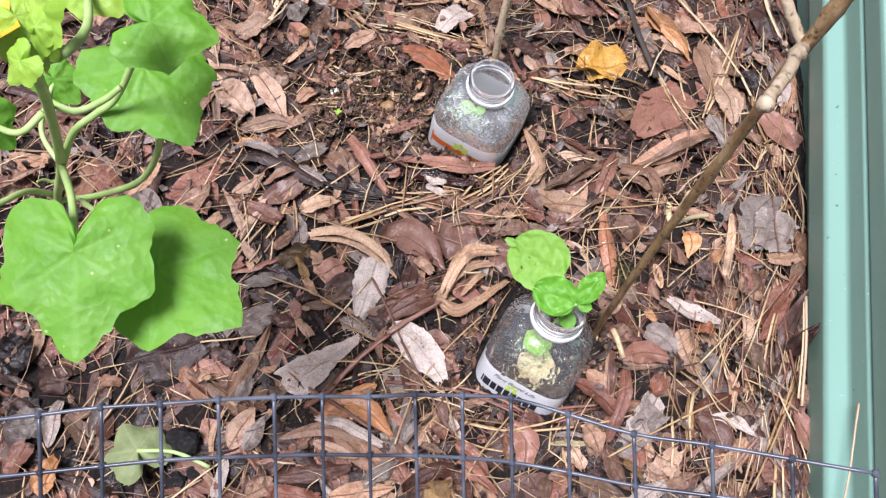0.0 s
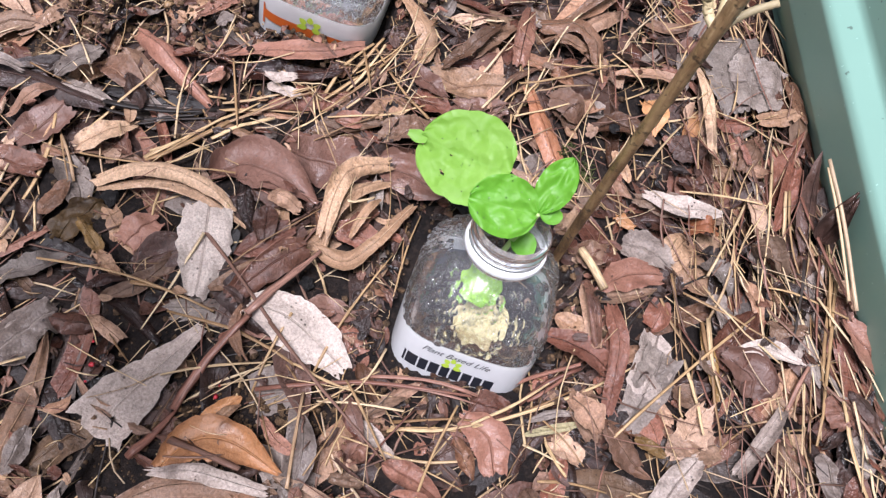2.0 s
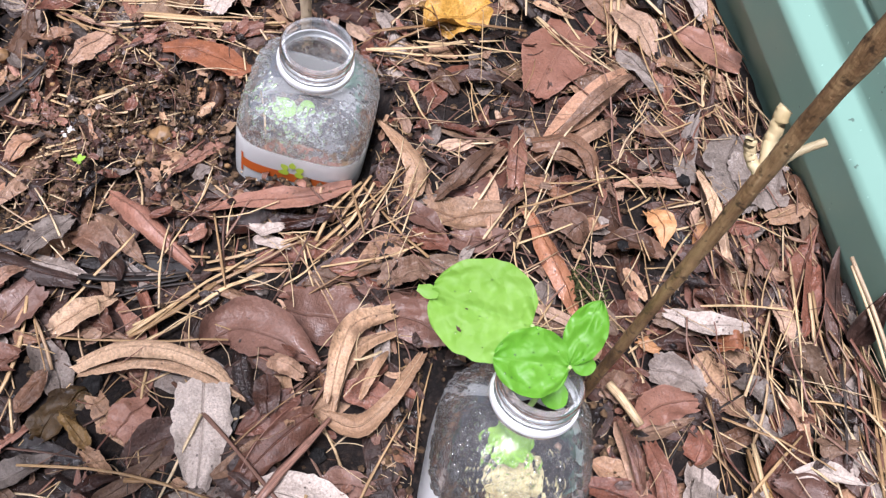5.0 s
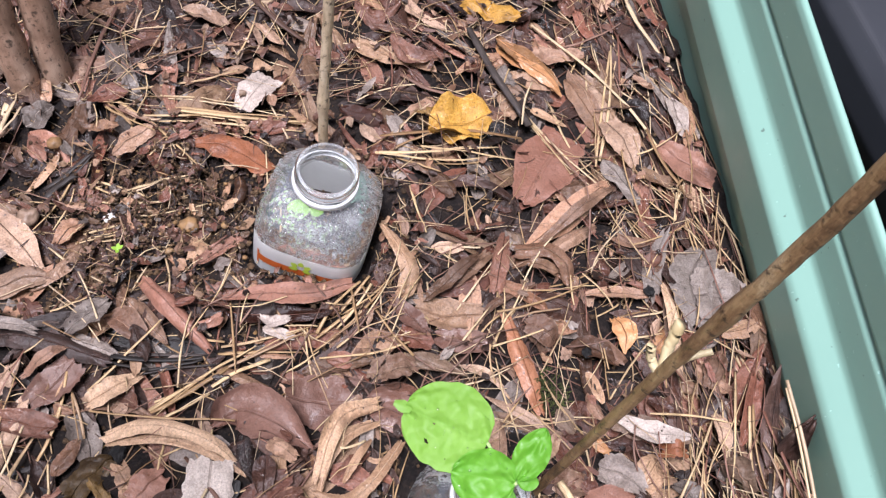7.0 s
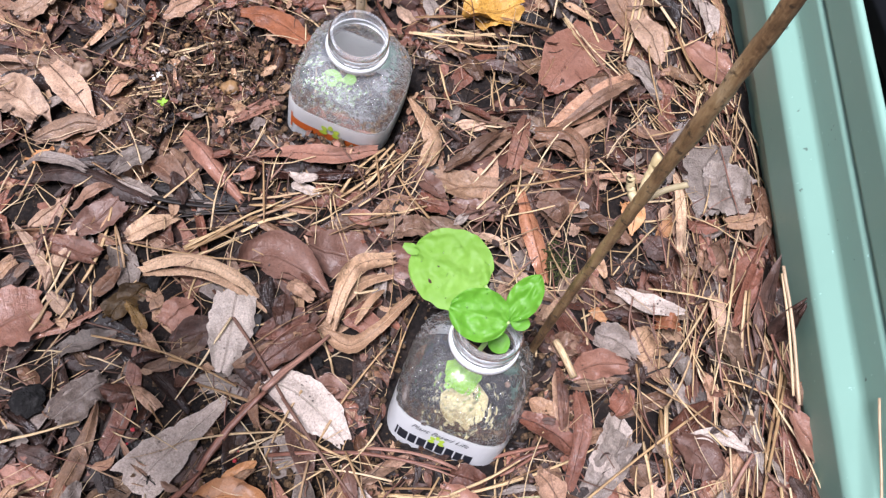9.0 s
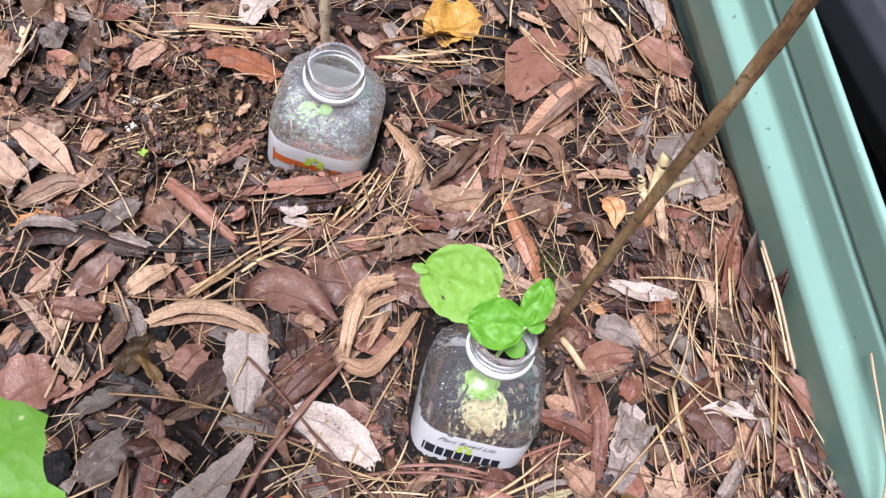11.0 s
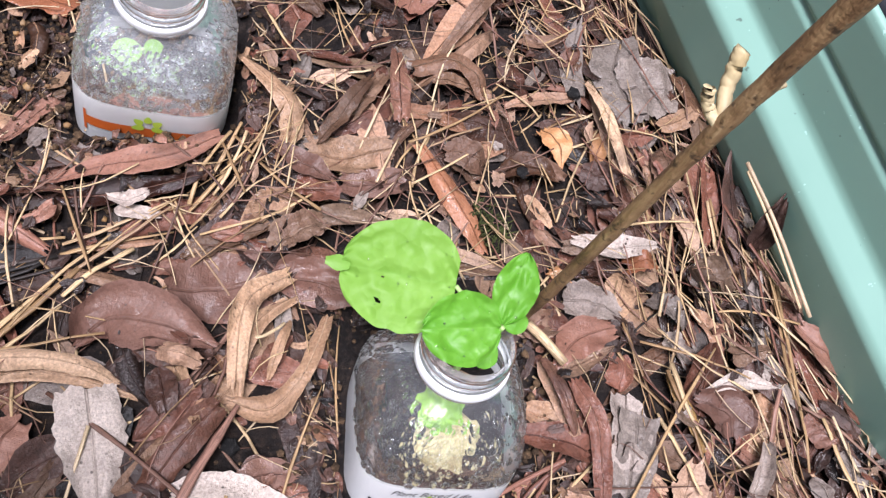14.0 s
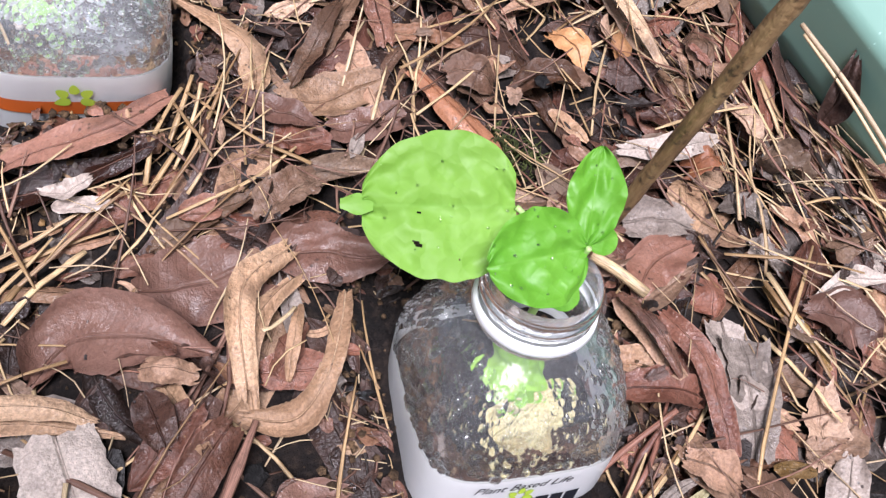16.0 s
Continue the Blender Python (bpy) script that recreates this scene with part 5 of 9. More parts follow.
part("strand", tube(smooth_line([(-0.1833, -0.272, 0.01), (-0.1699, -0.2698, 0.0096), (-0.1564, -0.2673, 0.0091), (-0.1434, -0.2635, 0.0086), (-0.1303, -0.2618, 0.0069), (-0.1176, -0.2598, 0.0033), (-0.1063, -0.258, 0.0015), (-0.0948, -0.257, -0.0007), (-0.0831, -0.2565, -0.0035), (-0.0712, -0.2561, -0.0055), (-0.0584, -0.2565, -0.0073), (-0.0441, -0.2549, -0.0043), (-0.0284, -0.254, 0.0011), (-0.0105, -0.2545, 0.0056), (0.0066, -0.2545, 0.011), (0.0234, -0.256, 0.0171)], 4), 0.00052, 6), net_mat, net)
part("strand", tube(smooth_line([(-0.1833, -0.2735, -0.0065), (-0.1699, -0.2713, -0.0069), (-0.1564, -0.2688, -0.0074), (-0.1434, -0.265, -0.0079), (-0.1303, -0.2633, -0.0096), (-0.1176, -0.2613, -0.0132), (-0.1063, -0.2595, -0.015), (-0.0948, -0.2585, -0.0172), (-0.0831, -0.258, -0.02), (-0.0712, -0.2576, -0.022), (-0.0584, -0.258, -0.0238), (-0.0441, -0.2564, -0.0208), (-0.0284, -0.2555, -0.0154), (-0.0105, -0.256, -0.0109), (0.0066, -0.256, -0.0055), (0.0234, -0.2575, 0.0006)], 4), 0.00052, 6), net_mat, net)

part("strand", tube(smooth_line([(-0.1854, -0.2054, 0.4135), (-0.1847, -0.2161, 0.4055), (-0.184, -0.2268, 0.3975), (-0.1833, -0.2375, 0.3895), (-0.1833, -0.239, 0.373), (-0.1833, -0.2405, 0.3565), (-0.1833, -0.242, 0.34), (-0.1833, -0.2435, 0.3235), (-0.1833, -0.245, 0.307), (-0.1833, -0.2465, 0.2905), (-0.1833, -0.248, 0.274), (-0.1833, -0.2495, 0.2575), (-0.1833, -0.251, 0.241), (-0.1833, -0.2525, 0.2245), (-0.1833, -0.254, 0.208), (-0.1833, -0.2555, 0.1915), (-0.1833, -0.257, 0.175), (-0.1833, -0.2585, 0.1585), (-0.1833, -0.26, 0.142), (-0.1833, -0.2615, 0.1255), (-0.1833, -0.263, 0.109), (-0.1833, -0.2645, 0.0925), (-0.1833, -0.266, 0.076), (-0.1833, -0.2675, 0.0595), (-0.1833, -0.269, 0.043), (-0.1833, -0.2705, 0.0265), (-0.1833, -0.272, 0.01), (-0.1833, -0.2735, -0.0065)], 4), 0.00048, 6), net_mat, net)
part("strand", tube(smooth_line([(-0.1723, -0.2023, 0.4137), (-0.1715, -0.2133, 0.4055), (-0.1707, -0.2243, 0.3973), (-0.1699, -0.2353, 0.3891), (-0.1699, -0.2368, 0.3726), (-0.1699, -0.2383, 0.3561), (-0.1699, -0.2398, 0.3396), (-0.1699, -0.2413, 0.3231), (-0.1699, -0.2428, 0.3066), (-0.1699, -0.2443, 0.2901), (-0.1699, -0.2458, 0.2736), (-0.1699, -0.2473, 0.2571), (-0.1699, -0.2488, 0.2406), (-0.1699, -0.2503, 0.2241), (-0.1699, -0.2518, 0.2076), (-0.1699, -0.2533, 0.1911), (-0.1699, -0.2548, 0.1746), (-0.1699, -0.2563, 0.1581), (-0.1699, -0.2578, 0.1416), (-0.1699, -0.2593, 0.1251), (-0.1699, -0.2608, 0.1086), (-0.1699, -0.2623, 0.0921), (-0.1699, -0.2638, 0.0756), (-0.1699, -0.2653, 0.0591), (-0.1699, -0.2668, 0.0426), (-0.1699, -0.2683, 0.0261), (-0.1699, -0.2698, 0.0096), (-0.1699, -0.2713, -0.0069)], 4), 0.00048, 6), net_mat, net)
part("strand", tube(smooth_line([(-0.1594, -0.1989, 0.4132), (-0.1584, -0.2102, 0.405), (-0.1574, -0.2215, 0.3968), (-0.1564, -0.2328, 0.3886), (-0.1564, -0.2343, 0.3721), (-0.1564, -0.2358, 0.3556), (-0.1564, -0.2373, 0.3391), (-0.1564, -0.2388, 0.3226), (-0.1564, -0.2403, 0.3061), (-0.1564, -0.2418, 0.2896), (-0.1564, -0.2433, 0.2731), (-0.1564, -0.2448, 0.2566), (-0.1564, -0.2463, 0.2401), (-0.1564, -0.2478, 0.2236), (-0.1564, -0.2493, 0.2071), (-0.1564, -0.2508, 0.1906), (-0.1564, -0.2523, 0.1741), (-0.1564, -0.2538, 0.1576), (-0.1564, -0.2553, 0.1411), (-0.1564, -0.2568, 0.1246), (-0.1564, -0.2583, 0.1081), (-0.1564, -0.2598, 0.0916), (-0.1564, -0.2613, 0.0751), (-0.1564, -0.2628, 0.0586), (-0.1564, -0.2643, 0.0421), (-0.1564, -0.2658, 0.0256), (-0.1564, -0.2673, 0.0091), (-0.1564, -0.2688, -0.0074)], 4), 0.00048, 6), net_mat, net)
part("strand", tube(smooth_line([(-0.1467, -0.1963, 0.4124), (-0.1456, -0.2072, 0.4043), (-0.1445, -0.2181, 0.3962), (-0.1434, -0.229, 0.3881), (-0.1434, -0.2305, 0.3716), (-0.1434, -0.232, 0.3551), (-0.1434, -0.2335, 0.3386), (-0.1434, -0.235, 0.3221), (-0.1434, -0.2365, 0.3056), (-0.1434, -0.238, 0.2891), (-0.1434, -0.2395, 0.2726), (-0.1434, -0.241, 0.2561), (-0.1434, -0.2425, 0.2396), (-0.1434, -0.244, 0.2231), (-0.1434, -0.2455, 0.2066), (-0.1434, -0.247, 0.1901), (-0.1434, -0.2485, 0.1736), (-0.1434, -0.25, 0.1571), (-0.1434, -0.2515, 0.1406), (-0.1434, -0.253, 0.1241), (-0.1434, -0.2545, 0.1076), (-0.1434, -0.256, 0.0911), (-0.1434, -0.2575, 0.0746), (-0.1434, -0.259, 0.0581), (-0.1434, -0.2605, 0.0416), (-0.1434, -0.262, 0.0251), (-0.1434, -0.2635, 0.0086), (-0.1434, -0.265, -0.0079)], 4), 0.00048, 6), net_mat, net)
part("strand", tube(smooth_line([(-0.1342, -0.1934, 0.411), (-0.1329, -0.2047, 0.4028), (-0.1316, -0.216, 0.3946), (-0.1303, -0.2273, 0.3864), (-0.1303, -0.2288, 0.3699), (-0.1303, -0.2303, 0.3534), (-0.1303, -0.2318, 0.3369), (-0.1303, -0.2333, 0.3204), (-0.1303, -0.2348, 0.3039), (-0.1303, -0.2363, 0.2874), (-0.1303, -0.2378, 0.2709), (-0.1303, -0.2393, 0.2544), (-0.1303, -0.2408, 0.2379), (-0.1303, -0.2423, 0.2214), (-0.1303, -0.2438, 0.2049), (-0.1303, -0.2453, 0.1884), (-0.1303, -0.2468, 0.1719), (-0.1303, -0.2483, 0.1554), (-0.1303, -0.2498, 0.1389), (-0.1303, -0.2513, 0.1224), (-0.1303, -0.2528, 0.1059), (-0.1303, -0.2543, 0.0894), (-0.1303, -0.2558, 0.0729), (-0.1303, -0.2573, 0.0564), (-0.1303, -0.2588, 0.0399), (-0.1303, -0.2603, 0.0234), (-0.1303, -0.2618, 0.0069), (-0.1303, -0.2633, -0.0096)], 4), 0.00048, 6), net_mat, net)
part("strand", tube(smooth_line([(-0.1221, -0.1905, 0.4083), (-0.1206, -0.2021, 0.3998), (-0.1191, -0.2137, 0.3913), (-0.1176, -0.2253, 0.3828), (-0.1176, -0.2268, 0.3663), (-0.1176, -0.2283, 0.3498), (-0.1176, -0.2298, 0.3333), (-0.1176, -0.2313, 0.3168), (-0.1176, -0.2328, 0.3003), (-0.1176, -0.2343, 0.2838), (-0.1176, -0.2358, 0.2673), (-0.1176, -0.2373, 0.2508), (-0.1176, -0.2388, 0.2343), (-0.1176, -0.2403, 0.2178), (-0.1176, -0.2418, 0.2013), (-0.1176, -0.2433, 0.1848), (-0.1176, -0.2448, 0.1683), (-0.1176, -0.2463, 0.1518), (-0.1176, -0.2478, 0.1353), (-0.1176, -0.2493, 0.1188), (-0.1176, -0.2508, 0.1023), (-0.1176, -0.2523, 0.0858), (-0.1176, -0.2538, 0.0693), (-0.1176, -0.2553, 0.0528), (-0.1176, -0.2568, 0.0363), (-0.1176, -0.2583, 0.0198), (-0.1176, -0.2598, 0.0033), (-0.1176, -0.2613, -0.0132)], 4), 0.00048, 6), net_mat, net)
part("strand", tube(smooth_line([(-0.1111, -0.1884, 0.4065), (-0.1095, -0.2001, 0.398), (-0.1079, -0.2118, 0.3895), (-0.1063, -0.2235, 0.381), (-0.1063, -0.225, 0.3645), (-0.1063, -0.2265, 0.348), (-0.1063, -0.228, 0.3315), (-0.1063, -0.2295, 0.315), (-0.1063, -0.231, 0.2985), (-0.1063, -0.2325, 0.282), (-0.1063, -0.234, 0.2655), (-0.1063, -0.2355, 0.249), (-0.1063, -0.237, 0.2325), (-0.1063, -0.2385, 0.216), (-0.1063, -0.24, 0.1995), (-0.1063, -0.2415, 0.183), (-0.1063, -0.243, 0.1665), (-0.1063, -0.2445, 0.15), (-0.1063, -0.246, 0.1335), (-0.1063, -0.2475, 0.117), (-0.1063, -0.249, 0.1005), (-0.1063, -0.2505, 0.084), (-0.1063, -0.252, 0.0675), (-0.1063, -0.2535, 0.051), (-0.1063, -0.255, 0.0345), (-0.1063, -0.2565, 0.018), (-0.1063, -0.258, 0.0015), (-0.1063, -0.2595, -0.015)], 4), 0.00048, 6), net_mat, net)
part("strand", tube(smooth_line([(-0.1002, -0.1865, 0.4046), (-0.0984, -0.1985, 0.396), (-0.0966, -0.2105, 0.3874), (-0.0948, -0.2225, 0.3788), (-0.0948, -0.224, 0.3623), (-0.0948, -0.2255, 0.3458), (-0.0948, -0.227, 0.3293), (-0.0948, -0.2285, 0.3128), (-0.0948, -0.23, 0.2963), (-0.0948, -0.2315, 0.2798), (-0.0948, -0.233, 0.2633), (-0.0948, -0.2345, 0.2468), (-0.0948, -0.236, 0.2303), (-0.0948, -0.2375, 0.2138), (-0.0948, -0.239, 0.1973), (-0.0948, -0.2405, 0.1808), (-0.0948, -0.242, 0.1643), (-0.0948, -0.2435, 0.1478), (-0.0948, -0.245, 0.1313), (-0.0948, -0.2465, 0.1148), (-0.0948, -0.248, 0.0983), (-0.0948, -0.2495, 0.0818), (-0.0948, -0.251, 0.0653), (-0.0948, -0.2525, 0.0488), (-0.0948, -0.254, 0.0323), (-0.0948, -0.2555, 0.0158), (-0.0948, -0.257, -0.0007), (-0.0948, -0.2585, -0.0172)], 4), 0.00048, 6), net_mat, net)
part("strand", tube(smooth_line([(-0.0891, -0.1842, 0.403), (-0.0871, -0.1968, 0.394), (-0.0851, -0.2094, 0.385), (-0.0831, -0.222, 0.376), (-0.0831, -0.2235, 0.3595), (-0.0831, -0.225, 0.343), (-0.0831, -0.2265, 0.3265), (-0.0831, -0.228, 0.31), (-0.0831, -0.2295, 0.2935), (-0.0831, -0.231, 0.277), (-0.0831, -0.2325, 0.2605), (-0.0831, -0.234, 0.244), (-0.0831, -0.2355, 0.2275), (-0.0831, -0.237, 0.211), (-0.0831, -0.2385, 0.1945), (-0.0831, -0.24, 0.178), (-0.0831, -0.2415, 0.1615), (-0.0831, -0.243, 0.145), (-0.0831, -0.2445, 0.1285), (-0.0831, -0.246, 0.112), (-0.0831, -0.2475, 0.0955), (-0.0831, -0.249, 0.079), (-0.0831, -0.2505, 0.0625), (-0.0831, -0.252, 0.046), (-0.0831, -0.2535, 0.0295), (-0.0831, -0.255, 0.013), (-0.0831, -0.2565, -0.0035), (-0.0831, -0.258, -0.02)], 4), 0.00048, 6), net_mat, net)
part("strand", tube(smooth_line([(-0.0775, -0.1826, 0.4016), (-0.0754, -0.1956, 0.3924), (-0.0733, -0.2086, 0.3832), (-0.0712, -0.2216, 0.374), (-0.0712, -0.2231, 0.3575), (-0.0712, -0.2246, 0.341), (-0.0712, -0.2261, 0.3245), (-0.0712, -0.2276, 0.308), (-0.0712, -0.2291, 0.2915), (-0.0712, -0.2306, 0.275), (-0.0712, -0.2321, 0.2585), (-0.0712, -0.2336, 0.242), (-0.0712, -0.2351, 0.2255), (-0.0712, -0.2366, 0.209), (-0.0712, -0.2381, 0.1925), (-0.0712, -0.2396, 0.176), (-0.0712, -0.2411, 0.1595), (-0.0712, -0.2426, 0.143), (-0.0712, -0.2441, 0.1265), (-0.0712, -0.2456, 0.11), (-0.0712, -0.2471, 0.0935), (-0.0712, -0.2486, 0.077), (-0.0712, -0.2501, 0.0605), (-0.0712, -0.2516, 0.044), (-0.0712, -0.2531, 0.0275), (-0.0712, -0.2546, 0.011), (-0.0712, -0.2561, -0.0055), (-0.0712, -0.2576, -0.022)], 4), 0.00048, 6), net_mat, net)
part("strand", tube(smooth_line([(-0.0653, -0.1815, 0.4007), (-0.063, -0.195, 0.3912), (-0.0607, -0.2085, 0.3817), (-0.0584, -0.222, 0.3722), (-0.0584, -0.2235, 0.3557), (-0.0584, -0.225, 0.3392), (-0.0584, -0.2265, 0.3227), (-0.0584, -0.228, 0.3062), (-0.0584, -0.2295, 0.2897), (-0.0584, -0.231, 0.2732), (-0.0584, -0.2325, 0.2567), (-0.0584, -0.234, 0.2402), (-0.0584, -0.2355, 0.2237), (-0.0584, -0.237, 0.2072), (-0.0584, -0.2385, 0.1907), (-0.0584, -0.24, 0.1742), (-0.0584, -0.2415, 0.1577), (-0.0584, -0.243, 0.1412), (-0.0584, -0.2445, 0.1247), (-0.0584, -0.246, 0.1082), (-0.0584, -0.2475, 0.0917), (-0.0584, -0.249, 0.0752), (-0.0584, -0.2505, 0.0587), (-0.0584, -0.252, 0.0422), (-0.0584, -0.2535, 0.0257), (-0.0584, -0.255, 0.0092), (-0.0584, -0.2565, -0.0073), (-0.0584, -0.258, -0.0238)], 4), 0.00048, 6), net_mat, net)
part("strand", tube(smooth_line([(-0.051, -0.1841, 0.4013), (-0.0487, -0.1962, 0.3926), (-0.0464, -0.2083, 0.3839), (-0.0441, -0.2204, 0.3752), (-0.0441, -0.2219, 0.3587), (-0.0441, -0.2234, 0.3422), (-0.0441, -0.2249, 0.3257), (-0.0441, -0.2264, 0.3092), (-0.0441, -0.2279, 0.2927), (-0.0441, -0.2294, 0.2762), (-0.0441, -0.2309, 0.2597), (-0.0441, -0.2324, 0.2432), (-0.0441, -0.2339, 0.2267), (-0.0441, -0.2354, 0.2102), (-0.0441, -0.2369, 0.1937), (-0.0441, -0.2384, 0.1772), (-0.0441, -0.2399, 0.1607), (-0.0441, -0.2414, 0.1442), (-0.0441, -0.2429, 0.1277), (-0.0441, -0.2444, 0.1112), (-0.0441, -0.2459, 0.0947), (-0.0441, -0.2474, 0.0782), (-0.0441, -0.2489, 0.0617), (-0.0441, -0.2504, 0.0452), (-0.0441, -0.2519, 0.0287), (-0.0441, -0.2534, 0.0122), (-0.0441, -0.2549, -0.0043), (-0.0441, -0.2564, -0.0208)], 4), 0.00048, 6), net_mat, net)
part("strand", tube(smooth_line([(-0.0353, -0.188, 0.404), (-0.033, -0.1985, 0.3962), (-0.0307, -0.209, 0.3884), (-0.0284, -0.2195, 0.3806), (-0.0284, -0.221, 0.3641), (-0.0284, -0.2225, 0.3476), (-0.0284, -0.224, 0.3311), (-0.0284, -0.2255, 0.3146), (-0.0284, -0.227, 0.2981), (-0.0284, -0.2285, 0.2816), (-0.0284, -0.23, 0.2651), (-0.0284, -0.2315, 0.2486), (-0.0284, -0.233, 0.2321), (-0.0284, -0.2345, 0.2156), (-0.0284, -0.236, 0.1991), (-0.0284, -0.2375, 0.1826), (-0.0284, -0.239, 0.1661), (-0.0284, -0.2405, 0.1496), (-0.0284, -0.242, 0.1331), (-0.0284, -0.2435, 0.1166), (-0.0284, -0.245, 0.1001), (-0.0284, -0.2465, 0.0836), (-0.0284, -0.248, 0.0671), (-0.0284, -0.2495, 0.0506), (-0.0284, -0.251, 0.0341), (-0.0284, -0.2525, 0.0176), (-0.0284, -0.254, 0.0011), (-0.0284, -0.2555, -0.0154)], 4), 0.00048, 6), net_mat, net)
part("strand", tube(smooth_line([(-0.0177, -0.1897, 0.4079), (-0.0153, -0.1998, 0.4003), (-0.0129, -0.2099, 0.3927), (-0.0105, -0.22, 0.3851), (-0.0105, -0.2215, 0.3686), (-0.0105, -0.223, 0.3521), (-0.0105, -0.2245, 0.3356), (-0.0105, -0.226, 0.3191), (-0.0105, -0.2275, 0.3026), (-0.0105, -0.229, 0.2861), (-0.0105, -0.2305, 0.2696), (-0.0105, -0.232, 0.2531), (-0.0105, -0.2335, 0.2366), (-0.0105, -0.235, 0.2201), (-0.0105, -0.2365, 0.2036), (-0.0105, -0.238, 0.1871), (-0.0105, -0.2395, 0.1706), (-0.0105, -0.241, 0.1541), (-0.0105, -0.2425, 0.1376), (-0.0105, -0.244, 0.1211), (-0.0105, -0.2455, 0.1046), (-0.0105, -0.247, 0.0881), (-0.0105, -0.2485, 0.0716), (-0.0105, -0.25, 0.0551), (-0.0105, -0.2515, 0.0386), (-0.0105, -0.253, 0.0221), (-0.0105, -0.2545, 0.0056), (-0.0105, -0.256, -0.0109)], 4), 0.00048, 6), net_mat, net)
part("strand", tube(smooth_line([(-0.0006, -0.1921, 0.4121), (0.0018, -0.2014, 0.4049), (0.0042, -0.2107, 0.3977), (0.0066, -0.22, 0.3905), (0.0066, -0.2215, 0.374), (0.0066, -0.223, 0.3575), (0.0066, -0.2245, 0.341), (0.0066, -0.226, 0.3245), (0.0066, -0.2275, 0.308), (0.0066, -0.229, 0.2915), (0.0066, -0.2305, 0.275), (0.0066, -0.232, 0.2585), (0.0066, -0.2335, 0.242), (0.0066, -0.235, 0.2255), (0.0066, -0.2365, 0.209), (0.0066, -0.238, 0.1925), (0.0066, -0.2395, 0.176), (0.0066, -0.241, 0.1595), (0.0066, -0.2425, 0.143), (0.0066, -0.244, 0.1265), (0.0066, -0.2455, 0.11), (0.0066, -0.247, 0.0935), (0.0066, -0.2485, 0.077), (0.0066, -0.25, 0.0605), (0.0066, -0.2515, 0.044), (0.0066, -0.253, 0.0275), (0.0066, -0.2545, 0.011), (0.0066, -0.256, -0.0055)], 4), 0.00048, 6), net_mat, net)
part("strand", tube(smooth_line([(0.0156, -0.1948, 0.4176), (0.0182, -0.2037, 0.4106), (0.0208, -0.2126, 0.4036), (0.0234, -0.2215, 0.3966), (0.0234, -0.223, 0.3801), (0.0234, -0.2245, 0.3636), (0.0234, -0.226, 0.3471), (0.0234, -0.2275, 0.3306), (0.0234, -0.229, 0.3141), (0.0234, -0.2305, 0.2976), (0.0234, -0.232, 0.2811), (0.0234, -0.2335, 0.2646), (0.0234, -0.235, 0.2481), (0.0234, -0.2365, 0.2316), (0.0234, -0.238, 0.2151), (0.0234, -0.2395, 0.1986), (0.0234, -0.241, 0.1821), (0.0234, -0.2425, 0.1656), (0.0234, -0.244, 0.1491), (0.0234, -0.2455, 0.1326), (0.0234, -0.247, 0.1161), (0.0234, -0.2485, 0.0996), (0.0234, -0.25, 0.0831), (0.0234, -0.2515, 0.0666), (0.0234, -0.253, 0.0501), (0.0234, -0.2545, 0.0336), (0.0234, -0.256, 0.0171), (0.0234, -0.2575, 0.0006)], 4), 0.00048, 6), net_mat, net)
part("knot", pebble_geo((-0.1854, -0.2054, 0.4135), 0.0014, random.Random(4), 0.8), net_mat, net)
part("knot", pebble_geo((-0.1723, -0.2023, 0.4137), 0.0014, random.Random(4), 0.8), net_mat, net)
part("knot", pebble_geo((-0.1594, -0.1989, 0.4132), 0.0014, random.Random(4), 0.8), net_mat, net)
part("knot", pebble_geo((-0.1467, -0.1963, 0.4124), 0.0014, random.Random(4), 0.8), net_mat, net)
part("knot", pebble_geo((-0.1342, -0.1934, 0.411), 0.0014, random.Random(4), 0.8), net_mat, net)
part("knot", pebble_geo((-0.1221, -0.1905, 0.4083), 0.0014, random.Random(4), 0.8), net_mat, net)
part("knot", pebble_geo((-0.1111, -0.1884, 0.4065), 0.0014, random.Random(4), 0.8), net_mat, net)
part("knot", pebble_geo((-0.1002, -0.1865, 0.4046), 0.0014, random.Random(4), 0.8), net_mat, net)
part("knot", pebble_geo((-0.0891, -0.1842, 0.403), 0.0014, random.Random(4), 0.8), net_mat, net)
part("knot", pebble_geo((-0.0775, -0.1826, 0.4016), 0.0014, random.Random(4), 0.8), net_mat, net)
part("knot", pebble_geo((-0.0653, -0.1815, 0.4007), 0.0014, random.Random(4), 0.8), net_mat, net)
part("knot", pebble_geo((-0.051, -0.1841, 0.4013), 0.0014, random.Random(4), 0.8), net_mat, net)
part("knot", pebble_geo((-0.0353, -0.188, 0.404), 0.0014, random.Random(4), 0.8), net_mat, net)
part("knot", pebble_geo((-0.0177, -0.1897, 0.4079), 0.0014, random.Random(4), 0.8), net_mat, net)
part("knot", pebble_geo((-0.0006, -0.1921, 0.4121), 0.0014, random.Random(4), 0.8), net_mat, net)
part("knot", pebble_geo((0.0156, -0.1948, 0.4176), 0.0014, random.Random(4), 0.8), net_mat, net)
part("knot", pebble_geo((-0.1847, -0.2161, 0.4055), 0.0014, random.Random(4), 0.8), net_mat, net)
part("knot", pebble_geo((-0.1715, -0.2133, 0.4055), 0.0014, random.Random(4), 0.8), net_mat, net)
part("knot", pebble_geo((-0.1584, -0.2102, 0.405), 0.0014, random.Random(4), 0.8), net_mat, net)
